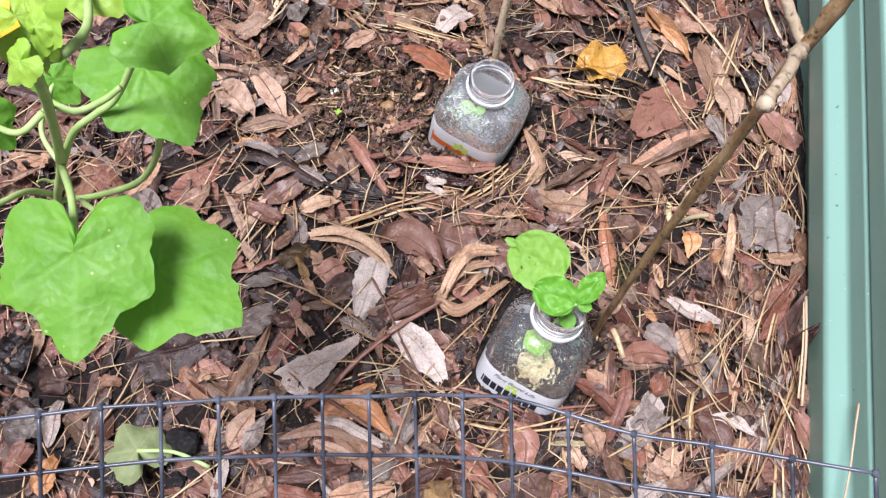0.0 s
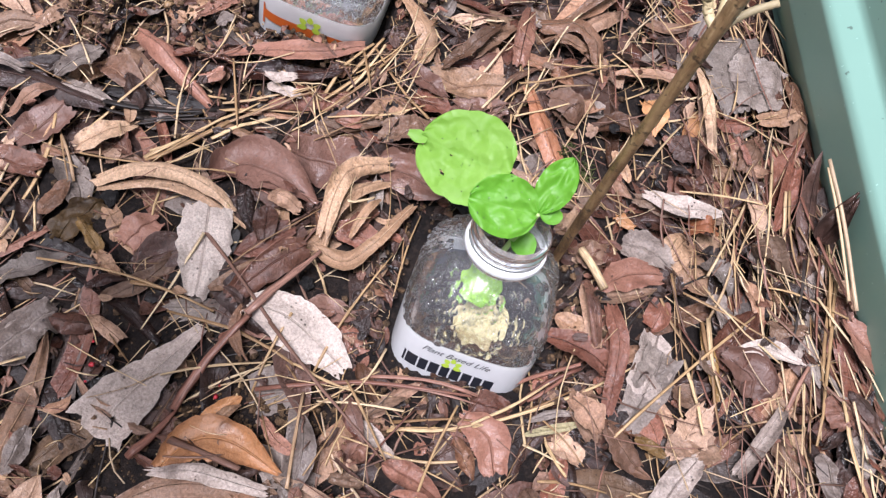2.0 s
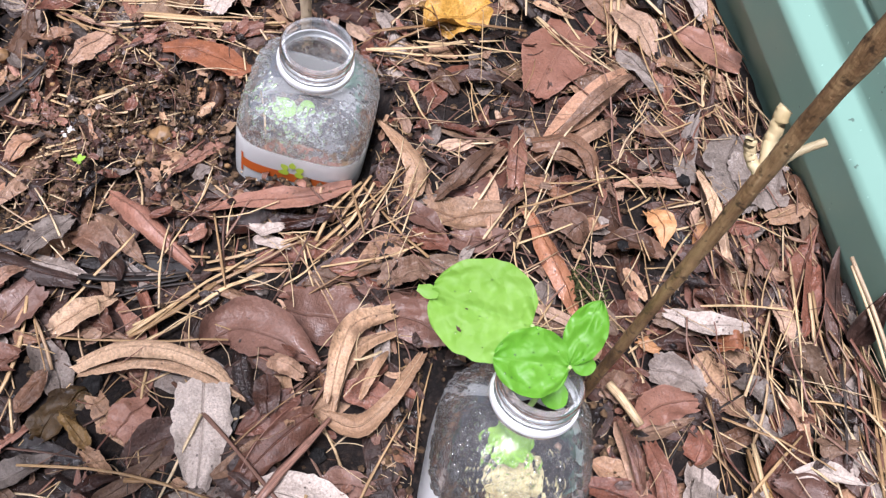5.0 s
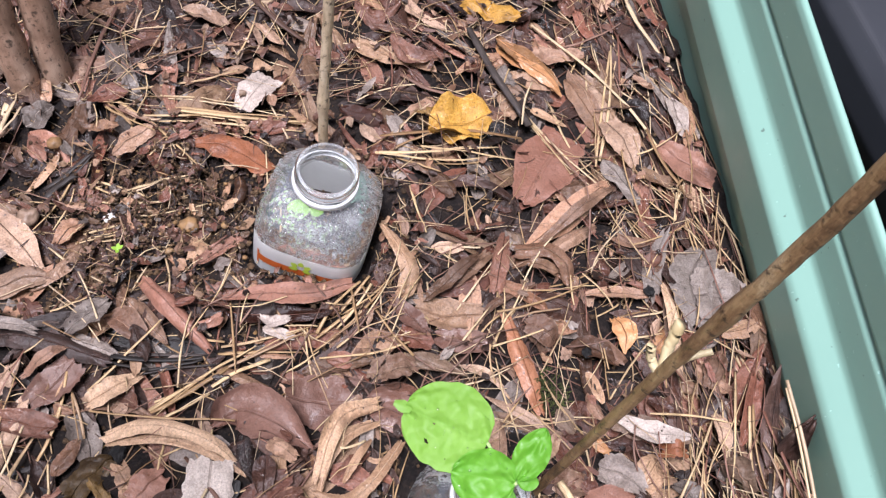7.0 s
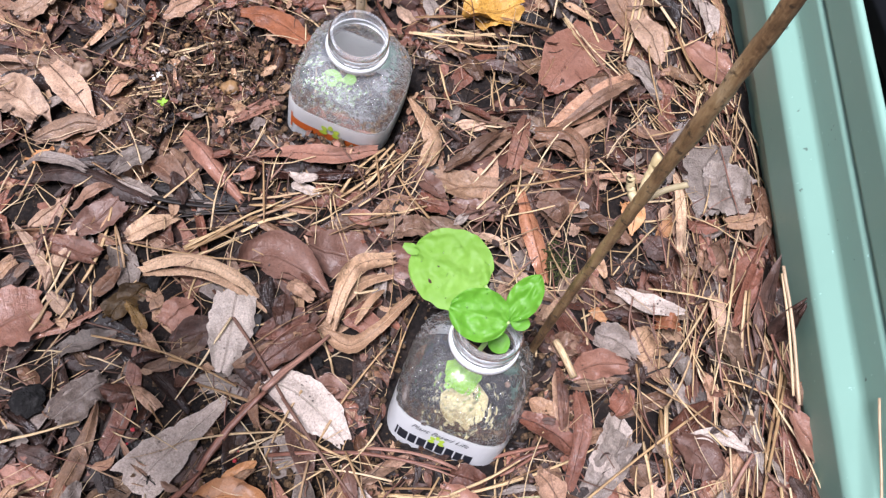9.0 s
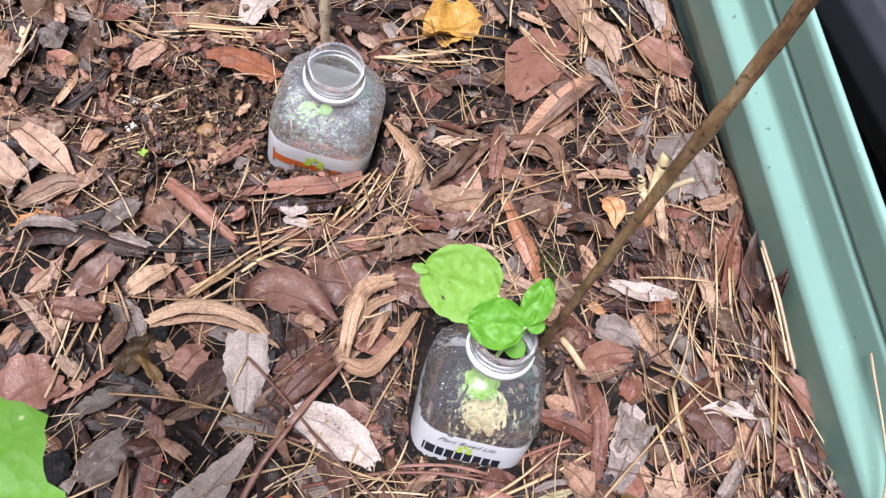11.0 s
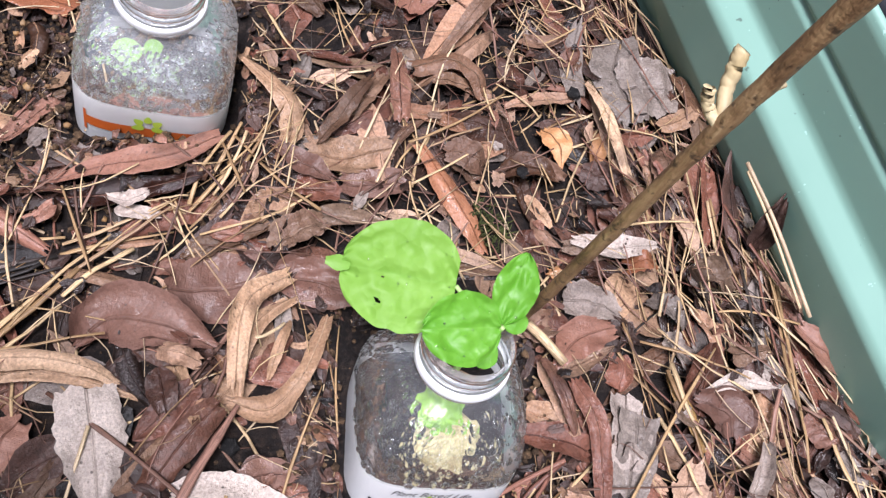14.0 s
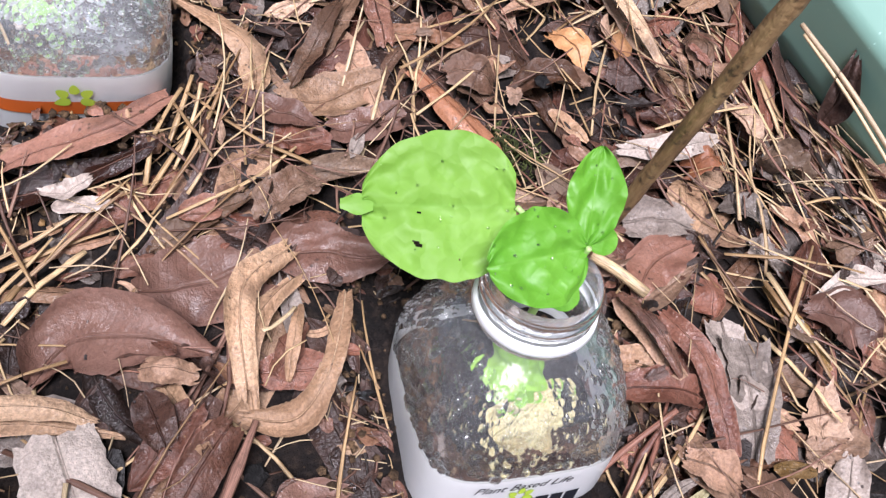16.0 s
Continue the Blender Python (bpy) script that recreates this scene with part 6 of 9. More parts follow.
part("knot", pebble_geo((-0.1456, -0.2072, 0.4043), 0.0014, random.Random(4), 0.8), net_mat, net)
part("knot", pebble_geo((-0.1329, -0.2047, 0.4028), 0.0014, random.Random(4), 0.8), net_mat, net)
part("knot", pebble_geo((-0.1206, -0.2021, 0.3998), 0.0014, random.Random(4), 0.8), net_mat, net)
part("knot", pebble_geo((-0.1095, -0.2001, 0.398), 0.0014, random.Random(4), 0.8), net_mat, net)
part("knot", pebble_geo((-0.0984, -0.1985, 0.396), 0.0014, random.Random(4), 0.8), net_mat, net)
part("knot", pebble_geo((-0.0871, -0.1968, 0.394), 0.0014, random.Random(4), 0.8), net_mat, net)
part("knot", pebble_geo((-0.0754, -0.1956, 0.3924), 0.0014, random.Random(4), 0.8), net_mat, net)
part("knot", pebble_geo((-0.063, -0.195, 0.3912), 0.0014, random.Random(4), 0.8), net_mat, net)
part("knot", pebble_geo((-0.0487, -0.1962, 0.3926), 0.0014, random.Random(4), 0.8), net_mat, net)
part("knot", pebble_geo((-0.033, -0.1985, 0.3962), 0.0014, random.Random(4), 0.8), net_mat, net)
part("knot", pebble_geo((-0.0153, -0.1998, 0.4003), 0.0014, random.Random(4), 0.8), net_mat, net)
part("knot", pebble_geo((0.0018, -0.2014, 0.4049), 0.0014, random.Random(4), 0.8), net_mat, net)
part("knot", pebble_geo((0.0182, -0.2037, 0.4106), 0.0014, random.Random(4), 0.8), net_mat, net)

# ---- litter ----
def lance(u):
    return max(0.03, math.sin(math.pi * u ** 0.8)) ** 0.75


def strap(u):
    return max(0.05, math.sin(math.pi * u)) ** 0.35


def egg(u):
    return max(0.04, math.sin(math.pi * u ** 0.75)) ** 0.6


def scrap(u):
    return max(0.22, math.sin(math.pi * min(1.0, 0.12 + 0.82 * u))) ** 0.45


SHAPES = {"lance": lance, "strap": strap, "egg": egg, "scrap": scrap}


def dry_leaf_geo(x0, y0, x1, y1, width, shape, rng, sickle=0.0, roll=0.25, lift=0.0, torn=0.07, settle=0.2, nu=12, nv=6, tilt=0.0, wave=0.2, hump=0.0, curl=None, sink=0.0025, prop=0.0):
    """A dead leaf lying on the heap from (x0, y0) to (x1, y1). roll: how far its edges curl up (minus: down). Raises the heap."""
    L = math.hypot(x1 - x0, y1 - y0)
    dx, dy = (x1 - x0) / L, (y1 - y0) / L
    prof, s = SHAPES[shape], rng.random() * 50
    flat, zloc, uvs = [], [], []
    if curl is None:
        curl = rng.choice((0.0, 0.0, 0.35, 0.7, -0.3))
    broken = rng.uniform(0.62, 0.92) if shape in ("lance", "egg") and rng.random() < 0.45 else 1.0
    lop = rng.uniform(0.72, 1.12), rng.uniform(0.72, 1.12)
    for i in range(nu + 1):
        for j in range(nv + 1):
            u, v = i / nu, 2 * j / nv - 1
            if broken < 1.0:
                u *= broken + 0.10 * noise.noise(Vector((v * 2.6, s, 8.0))) + 0.05 * noise.noise(Vector((v * 9.0, s, 2.0)))
            if shape == "scrap":
                u = u + (0.16 if i in (0, nu) else 0.03) * noise.noise(Vector((v * 3, i, s)))
            w = prof(min(max(u, 0.0), 1.0)) * width / 2 * (lop[0] if v < 0 else lop[1]) * (1 + 0.06 * noise.noise(Vector((u * 19, v, s))) + (torn + (0.2 if shape == "scrap" else 0)) * noise.noise(Vector((u * 6, v * 1.5, s))))
            c = math.sin(math.pi * u) * sickle * L
            phi = max(abs(roll) * 1.5, 0.05) * (0.7 + 0.6 * noise.noise(Vector((u * 2.3, s, 4.0))) + 0.3 * u)
            a = u * L
            b = w * math.sin(v * phi) / phi + c
            flat.append((x0 + dx * a - dy * b, y0 + dy * a + dx * b))
            z = math.copysign(w * (1 - math.cos(v * phi)) / phi, roll) + wave * width * noise.noise(Vector((u * 3.0 + s, v * 1.2, s))) + lift * u * L + tilt * b
            z += hump * L * math.sin(math.pi * u) - 0.04 * width * math.exp(-(v / 0.12) ** 2) * (1 if roll >= 0 else -1)
            z += 0.05 * width * noise.noise(Vector((u * 9, v * 4, s)))
            z += curl * L * max(0.0, u - 0.55) ** 2 * 1.6
            if j in (0, nv):
                z += 0.06 * width * noise.noise(Vector((u * 14, j, s)))
            zloc.append(z)
            uvs.append((u, j / nv))
    under = np.array([pile_at(x, y) for x, y in flat]).reshape(nu + 1, nv + 1)
    zl = np.array(zloc).reshape(nu + 1, nv + 1)
    rest = np.percentile(under - zl, 74)
    floor = under + 0.0007
    drape = floor.copy()
    drape[1:-1] = (floor[:-2] + floor[1:-1] * 2 + floor[2:]) / 4
    drape = np.maximum(drape, floor - 0.0012)
    z = (1 - settle) * (zl + rest) + settle * (drape + np.maximum(zl - zl.min(), 0) * 0.5)
    z = np.maximum(z, drape - sink)
    z = (z + prop * np.sin(np.pi * np.linspace(0.0, 1.0, nu + 1))[:, None]).ravel()
    verts = [(x, y, float(h)) for (x, y), h in zip(flat, z)]
    for x, y, h in verts:
        raise_pile(x, y, h)
    grid = np.array(verts).reshape(nu + 1, nv + 1, 3)
    for x, y, h in ((grid[:-1, :-1] + grid[1:, 1:]) / 2).reshape(-1, 3):
        raise_pile(x, y, float(h))
    faces = []
    skip = shape == "scrap" and rng.random() < 0.3
    for i in range(nu):
        for j in range(nv):
            if skip and (i + j) % 7 == 0 and j in (0, nv - 1) and rng.random() < 0.5:
                continue
            a = i * (nv + 1) + j
            faces.append((a, a + 1, a + nv + 2, a + nv + 1))
    return verts, faces, uvs


def straw_geo(x0, y0, x1, y1, r, rng, bow=0.04, sides=6, segs=6, flat=0.4, lift=0.0, cap=None):
    L = math.hypot(x1 - x0, y1 - y0)
    dx, dy = (x1 - x0) / L, (y1 - y0) / L
    k, ph = bow * L * rng.uniform(-1, 1), rng.uniform(-0.4, 0.4)
    pts = []
    for i in range(segs + 1):
        u = i / segs
        c = k * math.sin(math.pi * u + ph)
        pts.append((x0 + dx * u * L - dy * c, y0 + dy * u * L + dx * c))
    under = np.array([pile_at(x, y) for x, y in pts])
    us = np.linspace(0, 1, segs + 1)
    line = np.polyfit(us, under, 1)
    z = np.polyval(line, us)
    z = z + np.percentile(under - z, 78) + r * 0.6 + lift * us * L
    z = 0.75 * z + 0.25 * np.maximum(under + r * 0.6, z - 0.004)
    for (x, y), h in zip(pts, z):
        raise_pile(x, y, h)
    taper, start = rng.uniform(0.25, 1.0), rng.uniform(0.5, 1.0)
    kink = [rng.uniform(0.8, 1.15) for _ in range(segs + 1)]
    return tube([(x, y, h) for (x, y), h in zip(pts, z)], lambda u: r * (1 + (taper - 1) * u) * min(1.0, start + 6 * u) * kink[int(u * segs + 0.5)], sides, 0.3, flat, rng)


def centre_of(verts):
    c = np.mean(np.array([tuple(v) for v in verts]), axis=0)
    return tuple(c)


def lay(name, geo, mat, label, category, group):
    return tagged(mesh_object(name, geo[0], geo[1], mat, uvs=geo[2], origin=centre_of(geo[0])), label, category, group)


LEAF_WORDS = {
    "tan": (leaf_tan, "curled tan dead leaf"), "pink": (leaf_pink, "pinkish-brown dry leaf"), "grey": (leaf_grey, "pale grey mottled dead leaf"), "red": (leaf_red, "wet red-brown dead leaf"),
    "dusty": (leaf_dusty, "smooth dull red-brown dead leaf"), "rust": (leaf_rust, "wet rust-coloured dead leaf"), "mauve": (leaf_mauve, "wavy wet purplish-brown dead leaf"), "buff": (leaf_strap, "wavy buff-coloured dead leaf"), "pale": (leaf_pale, "bleached pale speckled dead leaf"), "dark": (leaf_dark, "wet dark brown rotting leaf"), "orange": (leaf_orange, "wet orange dead leaf"), "yellow": (leaf_yellow, "crumpled yellow dead leaf"), "cream": (leaf_cream, "crumpled cream-yellow dead leaf"), "ochre": (leaf_ochre, "ochre rotting leaf scrap"),
}
SHAPE_WORDS = {"lance": "long narrow", "strap": "strap-like", "egg": "broad oval", "scrap": "torn"}
STRAW_WORDS = {
    "gold": (straw_gold, "golden straw stalk lying on the mulch", "straw"), "pale": (straw_pale, "pale dry straw stalk on the mulch", "straw"), "brown": (twig_brown, "thin brown twig lying on dead leaves", "twig"),
    "red": (twig_red, "reddish-brown twig lying on dead leaves", "twig"), "black": (twig_black, "blackened wet twig on the soil", "twig"),
}
hand = random.Random(77)
LAID = np.zeros((NX, NY), dtype=bool)


def dead_leaf(x0, y0, x1, y1, width, shape="lance", tone="tan", **how):
    mat, words = LEAF_WORDS[tone]
    how.setdefault("sink", 0.001)
    nu, nv = (26, 12) if width > 0.018 else (22, 8)
    geo = dry_leaf_geo(x0, y0, x1, y1, width, shape, hand, nu=nu, nv=nv, **how)
    for x, y, _ in geo[0]:
        LAID[min(max(int((x - X0) / CELL), 0), NX - 1), min(max(int((y - Y0) / CELL), 0), NY - 1)] = True
    leaf = lay("dead_leaf", geo, mat, SHAPE_WORDS[shape] + " " + words + " on the mulch", "leaf", "dead leaves")
    if width > 0.012 and shape in ("lance", "egg"):
        line = [Vector(geo[0][i * (nv + 1) + nv // 2]) + Vector((0, 0, 0.0001)) for i in range(0, nu)]
        part("midrib", tube(line, lambda u: 0.00038 - 0.00028 * u, 5), mat, leaf)
    return leaf


def stalk_of_straw(x0, y0, x1, y1, r=0.0008, tone="gold", **how):
    mat, words, cat = STRAW_WORDS[tone]
    return lay("straw_stalk" if cat == "straw" else "twig", straw_geo(x0, y0, x1, y1, r * 0.74, hand, **{"bow": 0.07, **how}), mat, words, cat, cat + " pieces")


def in_bottle(x, y, pad=0.0):
    """Whether a place lies within one of the bottles at the ground."""
    for cx, cy in ((-0.012, -0.014), (-0.069, 0.196)):
        a = radians(-22)
        u, v = (x - cx) * math.cos(a) + (y - cy) * math.sin(a), -(x - cx) * math.sin(a) + (y - cy) * math.cos(a)
        if max(abs(u), abs(v)) < 0.0365 + pad:
            return True
    return False


def clear_of_bottles(x0, y0, x1, y1, pad=0.0):
    return not any(in_bottle(x0 + (x1 - x0) * k / 6, y0 + (y1 - y0) * k / 6, pad) for k in range(7))


heap = random.Random(11)


def edge(y):
    """Where the litter ends: the foot of the green wall."""
    return 0.203 + 0.055 * max(0.0, y - 0.02)


heaps = {}


def random_piece(rng, lo, hi, wlo, whi, region=None):
    while True:
        if region:
            x, y = rng.uniform(region[0], region[1]), rng.uniform(region[2], region[3])
        else:
            x, y = rng.uniform(-0.57, 0.225), rng.uniform(-0.33, 0.62)
        if fallow(x, y) > rng.random() * 0.9 + 0.12:
            continue
        L, th = rng.uniform(lo, hi), rng.random() * 2 * math.pi
        x1, y1 = x + L * math.cos(th), y + L * math.sin(th)
        w = rng.uniform(wlo, whi)
        if max(x - edge(y), x1 - edge(y1)) > -w * 0.1 or min(x, x1) < -0.7 or max(y, y1) > 0.85 or min(y, y1) < -0.43:
            continue
        if clear_of_bottles(x, y, x1, y1, 0.008):
            return x, y, x1, y1, w


def add_heap(key, geo):
    heaps.setdefault(key, []).append(geo)


N_CRUMB, N_LOW, N_MID, N_STRAW, N_TOP, N_TOPSTRAW, N_EDGE = 9000, 900, 950, 2300, 600, 2700, 640

# soil crumbs and pebbles
for _ in range(N_CRUMB):
    if heap.random() < 0.45:
        x, y = heap.gauss(-0.16, 0.08), heap.gauss(0.22, 0.06)
    elif heap.random() < 0.3:
        x, y = heap.gauss(-0.13, 0.04), heap.gauss(-0.062, 0.03)
    else:
        x, y = heap.uniform(-0.55, 0.2), heap.uniform(-0.3, 0.6)
    x = min(x, 0.2)
    size = 0.0006 + 0.0026 * heap.random() ** 3
    key = "pebble" if heap.random() < 0.05 else "crumb"
    add_heap(key, pebble_geo((x, y, pile_at(x, y) + size * 0.25), size, heap, 0.8, 3, 5))

# bottom layer: dark wet leaves
for _ in range(N_LOW):
    x, y, x1, y1, w = random_piece(heap, 0.025, 0.075, 0.010, 0.024)
    tone = heap.choices(("dark", "red", "tan", "grey"), (5, 3, 1.5, 1))[0]
    add_heap(tone, dry_leaf_geo(x, y, x1, y1, w, heap.choice(("lance", "egg", "scrap", "scrap")), heap, heap.uniform(-0.1, 0.1), heap.uniform(-0.3, 0.4), settle=0.6, nu=7, nv=4, tilt=heap.uniform(-0.2, 0.2)))
for _ in range(N_STRAW):
    x, y, x1, y1, w = random_piece(heap, 0.015, 0.07, 0.002, 0.002)
    tone = heap.choices(("s_gold", "s_brown", "s_pale", "s_red", "s_black"), (4, 2.5, 1.5, 1, 1.2))[0]
    add_heap(tone, straw_geo(x, y, x1, y1, heap.uniform(0.0003, 0.0009), heap, 0.1, 5, 4))
# middle layer
for _ in range(N_MID):
    x, y, x1, y1, w = random_piece(heap, 0.018, 0.07, 0.007, 0.019)
    tone = heap.choices(("tan", "pink", "grey", "red", "dark"), (3, 1.8, 0.9, 4, 6))[0]
    add_heap(tone, dry_leaf_geo(x, y, x1, y1, w, heap.choices(("lance", "strap", "egg", "scrap"), (4, 1.5, 1.5, 4))[0], heap, heap.uniform(-0.16, 0.16), heap.uniform(-1.0, 1.3), heap.uniform(-0.15, 0.15), settle=0.12, nu=10, nv=6, tilt=heap.uniform(-0.5, 0.5), hump=heap.uniform(-0.03, 0.12), wave=0.3))

# along the wall the straw and leaves lie lengthwise
for k in range(N_EDGE):
    y = heap.uniform(-0.2, 0.5)
    x = edge(y) - 0.075 * heap.random() ** 1.3
    th = radians(heap.choice((90, -90)) + heap.gauss(0, 22))
    if k % 3:
        L = heap.uniform(0.03, 0.11)
        x1, y1 = min(x + L * math.cos(th), edge(y) + 0.004), y + L * math.sin(th)
        add_heap(heap.choice(("s_gold", "s_gold", "s_pale", "s_brown", "s_red")), straw_geo(x, y, x1, y1, heap.uniform(0.0003, 0.0009), heap, 0.05, 5, 5))
    else:
        L = heap.uniform(0.02, 0.06)
        x1, y1 = min(x + L * math.cos(th), edge(y) + 0.001), y + L * math.sin(th)
        add_heap(heap.choice(("tan", "red", "red", "dark", "dark", "dark", "grey")), dry_leaf_geo(x, y, x1, y1, heap.uniform(0.007, 0.016), heap.choice(("lance", "scrap")), heap, 0.05, heap.uniform(-0.5, 0.6), settle=0.6, nu=9, nv=5, tilt=heap.uniform(-0.4, 0.4)))

def fine_bits(straws, flakes, keep):
    """Shreds of straw and flakes of leaf between the larger pieces."""
    for _ in range(straws):
        x, y, x1, y1, w = random_piece(heap, 0.005, 0.026, 0.001, 0.001)
        if keep and LAID[int((x - X0) / CELL), int((y - Y0) / CELL)] and heap.random() < 0.75:
            continue
        tone = heap.choices(("s_gold", "s_pale", "s_brown", "s_red", "s_black"), (4, 2.5, 2.5, 1.2, 1.5))[0]
        add_heap(tone, straw_geo(x, y, x1, y1, heap.uniform(0.00018, 0.0005), heap, 0.15, 4, 3))
    for _ in range(flakes):
        x, y, x1, y1, w = random_piece(heap, 0.004, 0.014, 0.003, 0.008)
        if keep and LAID[int((x - X0) / CELL), int((y - Y0) / CELL)] and heap.random() < 0.8:
            continue
        tone = heap.choices(("tan", "pink", "grey", "red", "dark"), (2.5, 2, 0.8, 3.5, 5))[0]
        add_heap(tone, dry_leaf_geo(x, y, x1, y1, w, heap.choice(("egg", "lance", "scrap")), heap, heap.uniform(-0.2, 0.2), heap.uniform(-0.6, 1.0), 0.0, 0.35, 0.3, 5, 4, heap.uniform(-0.6, 0.6)))


fine_bits(1400, 1300, False)


def scatter_round(cx, cy, count):
    """Crumbs, rotten flakes and chaff on the bare soil close round a bottle."""
    for _ in range(count):
        a, d = heap.random() * 2 * math.pi, heap.uniform(0.036, 0.066)
        x, y = cx + d * math.cos(a), cy + d * math.sin(a)
        kind = heap.random()
        L, th = heap.uniform(0.004, 0.016), heap.random() * 2 * math.pi
        x1, y1 = x + L * math.cos(th), y + L * math.sin(th)
        if not clear_of_bottles(x, y, x1, y1, 0.001):
            continue
        if kind < 0.45:
            size = 0.0008 + 0.0025 * heap.random() ** 2
            add_heap("crumb", pebble_geo((x, y, pile_at(x, y) + size * 0.25), size, heap, 0.8, 3, 5))
        elif kind < 0.7:
            add_heap(heap.choice(("dark", "dark", "dark", "red", "tan")), dry_leaf_geo(x, y, x1, y1, heap.uniform(0.003, 0.007), heap.choice(("egg", "lance", "scrap")), heap, 0.1, heap.uniform(-0.6, 0.9), 0.0, 0.3, 0.5, 5, 4, heap.uniform(-0.4, 0.4)))
        else:
            add_heap(heap.choice(("s_gold", "s_brown", "s_black", "s_pale")), straw_geo(x, y, x1, y1, heap.uniform(0.0002, 0.0005), heap, 0.15, 4, 3))


scatter_round(-0.0105, -0.014, 900)
scatter_round(-0.069, 0.196, 900)

dead_leaf(0.017, 0.278, 0.066, 0.266, 0.0332, "egg", "yellow", wave=0.3, roll=0.1, tilt=-0.12, hump=0.032)
dead_leaf(0.009, 0.286, 0.033, 0.259, 0.0186, "scrap", "ochre", wave=0.3, roll=1.0, tilt=-0.24, hump=0.042)
dead_leaf(0.060, 0.397, 0.102, 0.377, 0.0275, "scrap", "yellow", wave=0.3, roll=-0.5, tilt=0.07, hump=0.081)
dead_leaf(0.080, 0.356, 0.121, 0.299, 0.0198, "lance", "orange", roll=0.3, tilt=-0.06, hump=0.078)
dead_leaf(0.075, 0.164, 0.124, 0.187, 0.0117, "lance", "pink", roll=-0.5, tilt=-0.11, hump=0.087)
dead_leaf(0.136, 0.322, 0.159, 0.234, 0.0197, "lance", "pink", roll=-0.6, tilt=0.19, hump=0.056)
dead_leaf(0.156, 0.299, 0.166, 0.229, 0.0145, "lance", "tan", roll=-0.5, tilt=0.22, hump=0.062)
dead_leaf(0.157, 0.282, 0.182, 0.265, 0.0258, "egg", "dark", roll=0.5, tilt=-0.1, hump=0.054)
dead_leaf(0.201, 0.287, 0.201, 0.243, 0.0181, "egg", "grey", roll=0.5, tilt=0.05, hump=0.064)
dead_leaf(0.135, 0.235, 0.151, 0.195, 0.0244, "egg", "grey", roll=-0.8, tilt=-0.1, hump=0.074)
dead_leaf(0.105, 0.341, 0.146, 0.337, 0.0201, "strap", "pink", roll=0.8, tilt=0.1, hump=0.017)
dead_leaf(-0.002, 0.366, 0.035, 0.342, 0.0185, "strap", "red", sickle=-0.3, roll=0.6, tilt=0.1, hump=0.005)
dead_leaf(-0.026, 0.403, 0.009, 0.394, 0.0181, "strap", "red", sickle=-0.3, roll=-0.8, tilt=0.22, hump=0.032)
dead_leaf(-0.058, 0.391, -0.038, 0.360, 0.0132, "strap", "tan", roll=-0.7, tilt=-0.24, hump=0.071)
dead_leaf(-0.161, 0.379, -0.135, 0.339, 0.0170, "lance", "dark", roll=0.5, tilt=-0.06, hump=0.076)
dead_leaf(-0.157, 0.403, -0.123, 0.382, 0.0218, "egg", "pink", roll=0.8, tilt=-0.23, hump=0.016)
dead_leaf(0.098, 0.102, 0.110, 0.081, 0.0145, "strap", "tan", roll=0.5, tilt=-0.16, hump=0.007)
dead_leaf(0.037, 0.143, 0.070, 0.116, 0.0148, "lance", "tan", roll=1.0, tilt=0.02, hump=0.037)
dead_leaf(-0.107, 0.141, -0.088, 0.131, 0.0092, "egg", "grey", roll=-0.8, tilt=0.24, hump=0.057)
dead_leaf(-0.261, 0.138, -0.209, 0.146, 0.0116, "strap", "dark", roll=0.3, tilt=0.22, hump=0.057)
dead_leaf(-0.262, 0.140, -0.226, 0.141, 0.0089, "strap", "grey", roll=0.8, tilt=-0.2, hump=0.039)
dead_leaf(-0.219, 0.131, -0.194, 0.118, 0.0143, "scrap", "grey", roll=-0.5, tilt=-0.02, hump=0.09)
dead_leaf(-0.190, 0.156, -0.166, 0.124, 0.0153, "egg", "pink", roll=1.0, tilt=0.23, hump=0.056)
dead_leaf(-0.192, 0.100, -0.182, 0.085, 0.0112, "scrap", "red", roll=0.8, tilt=0.18, hump=0.016)
dead_leaf(-0.086, 0.096, -0.048, 0.097, 0.0124, "scrap", "tan", roll=0.8, tilt=-0.11, hump=0.07)
dead_leaf(-0.216, 0.039, -0.194, 0.059, 0.0173, "scrap", "ochre", wave=0.4, roll=0.5, tilt=0.17, hump=0.024)
dead_leaf(-0.078, 0.036, -0.053, 0.024, 0.0129, "scrap", "red", roll=0.5, tilt=0.23, hump=0.031)
dead_leaf(-0.129, 0.021, -0.091, 0.040, 0.0159, "lance", "red", roll=0.2, tilt=0.04, hump=0.001)
dead_leaf(-0.119, 0.061, -0.097, 0.044, 0.0130, "egg", "red", roll=1.0, tilt=0.14, hump=0.029)
dead_leaf(-0.049, 0.086, -0.021, 0.091, 0.0207, "scrap", "pink", roll=0.5, tilt=-0.02, hump=0.074)
dead_leaf(-0.029, 0.114, -0.011, 0.101, 0.0159, "scrap", "red", roll=0.5, tilt=-0.08, hump=0.058)
dead_leaf(-0.202, 0.295, -0.182, 0.267, 0.0165, "scrap", "grey", roll=0.8, tilt=-0.16, hump=0.07)
dead_leaf(-0.221, 0.290, -0.198, 0.284, 0.0157, "scrap", "tan", roll=1.0, tilt=0.01, hump=0.084)
dead_leaf(-0.261, 0.299, -0.244, 0.314, 0.0218, "egg", "grey", roll=0.5, tilt=0.06, hump=0.07)
dead_leaf(-0.292, 0.369, -0.279, 0.403, 0.0251, "egg", "grey", roll=0.5, tilt=0.11, hump=0.002)
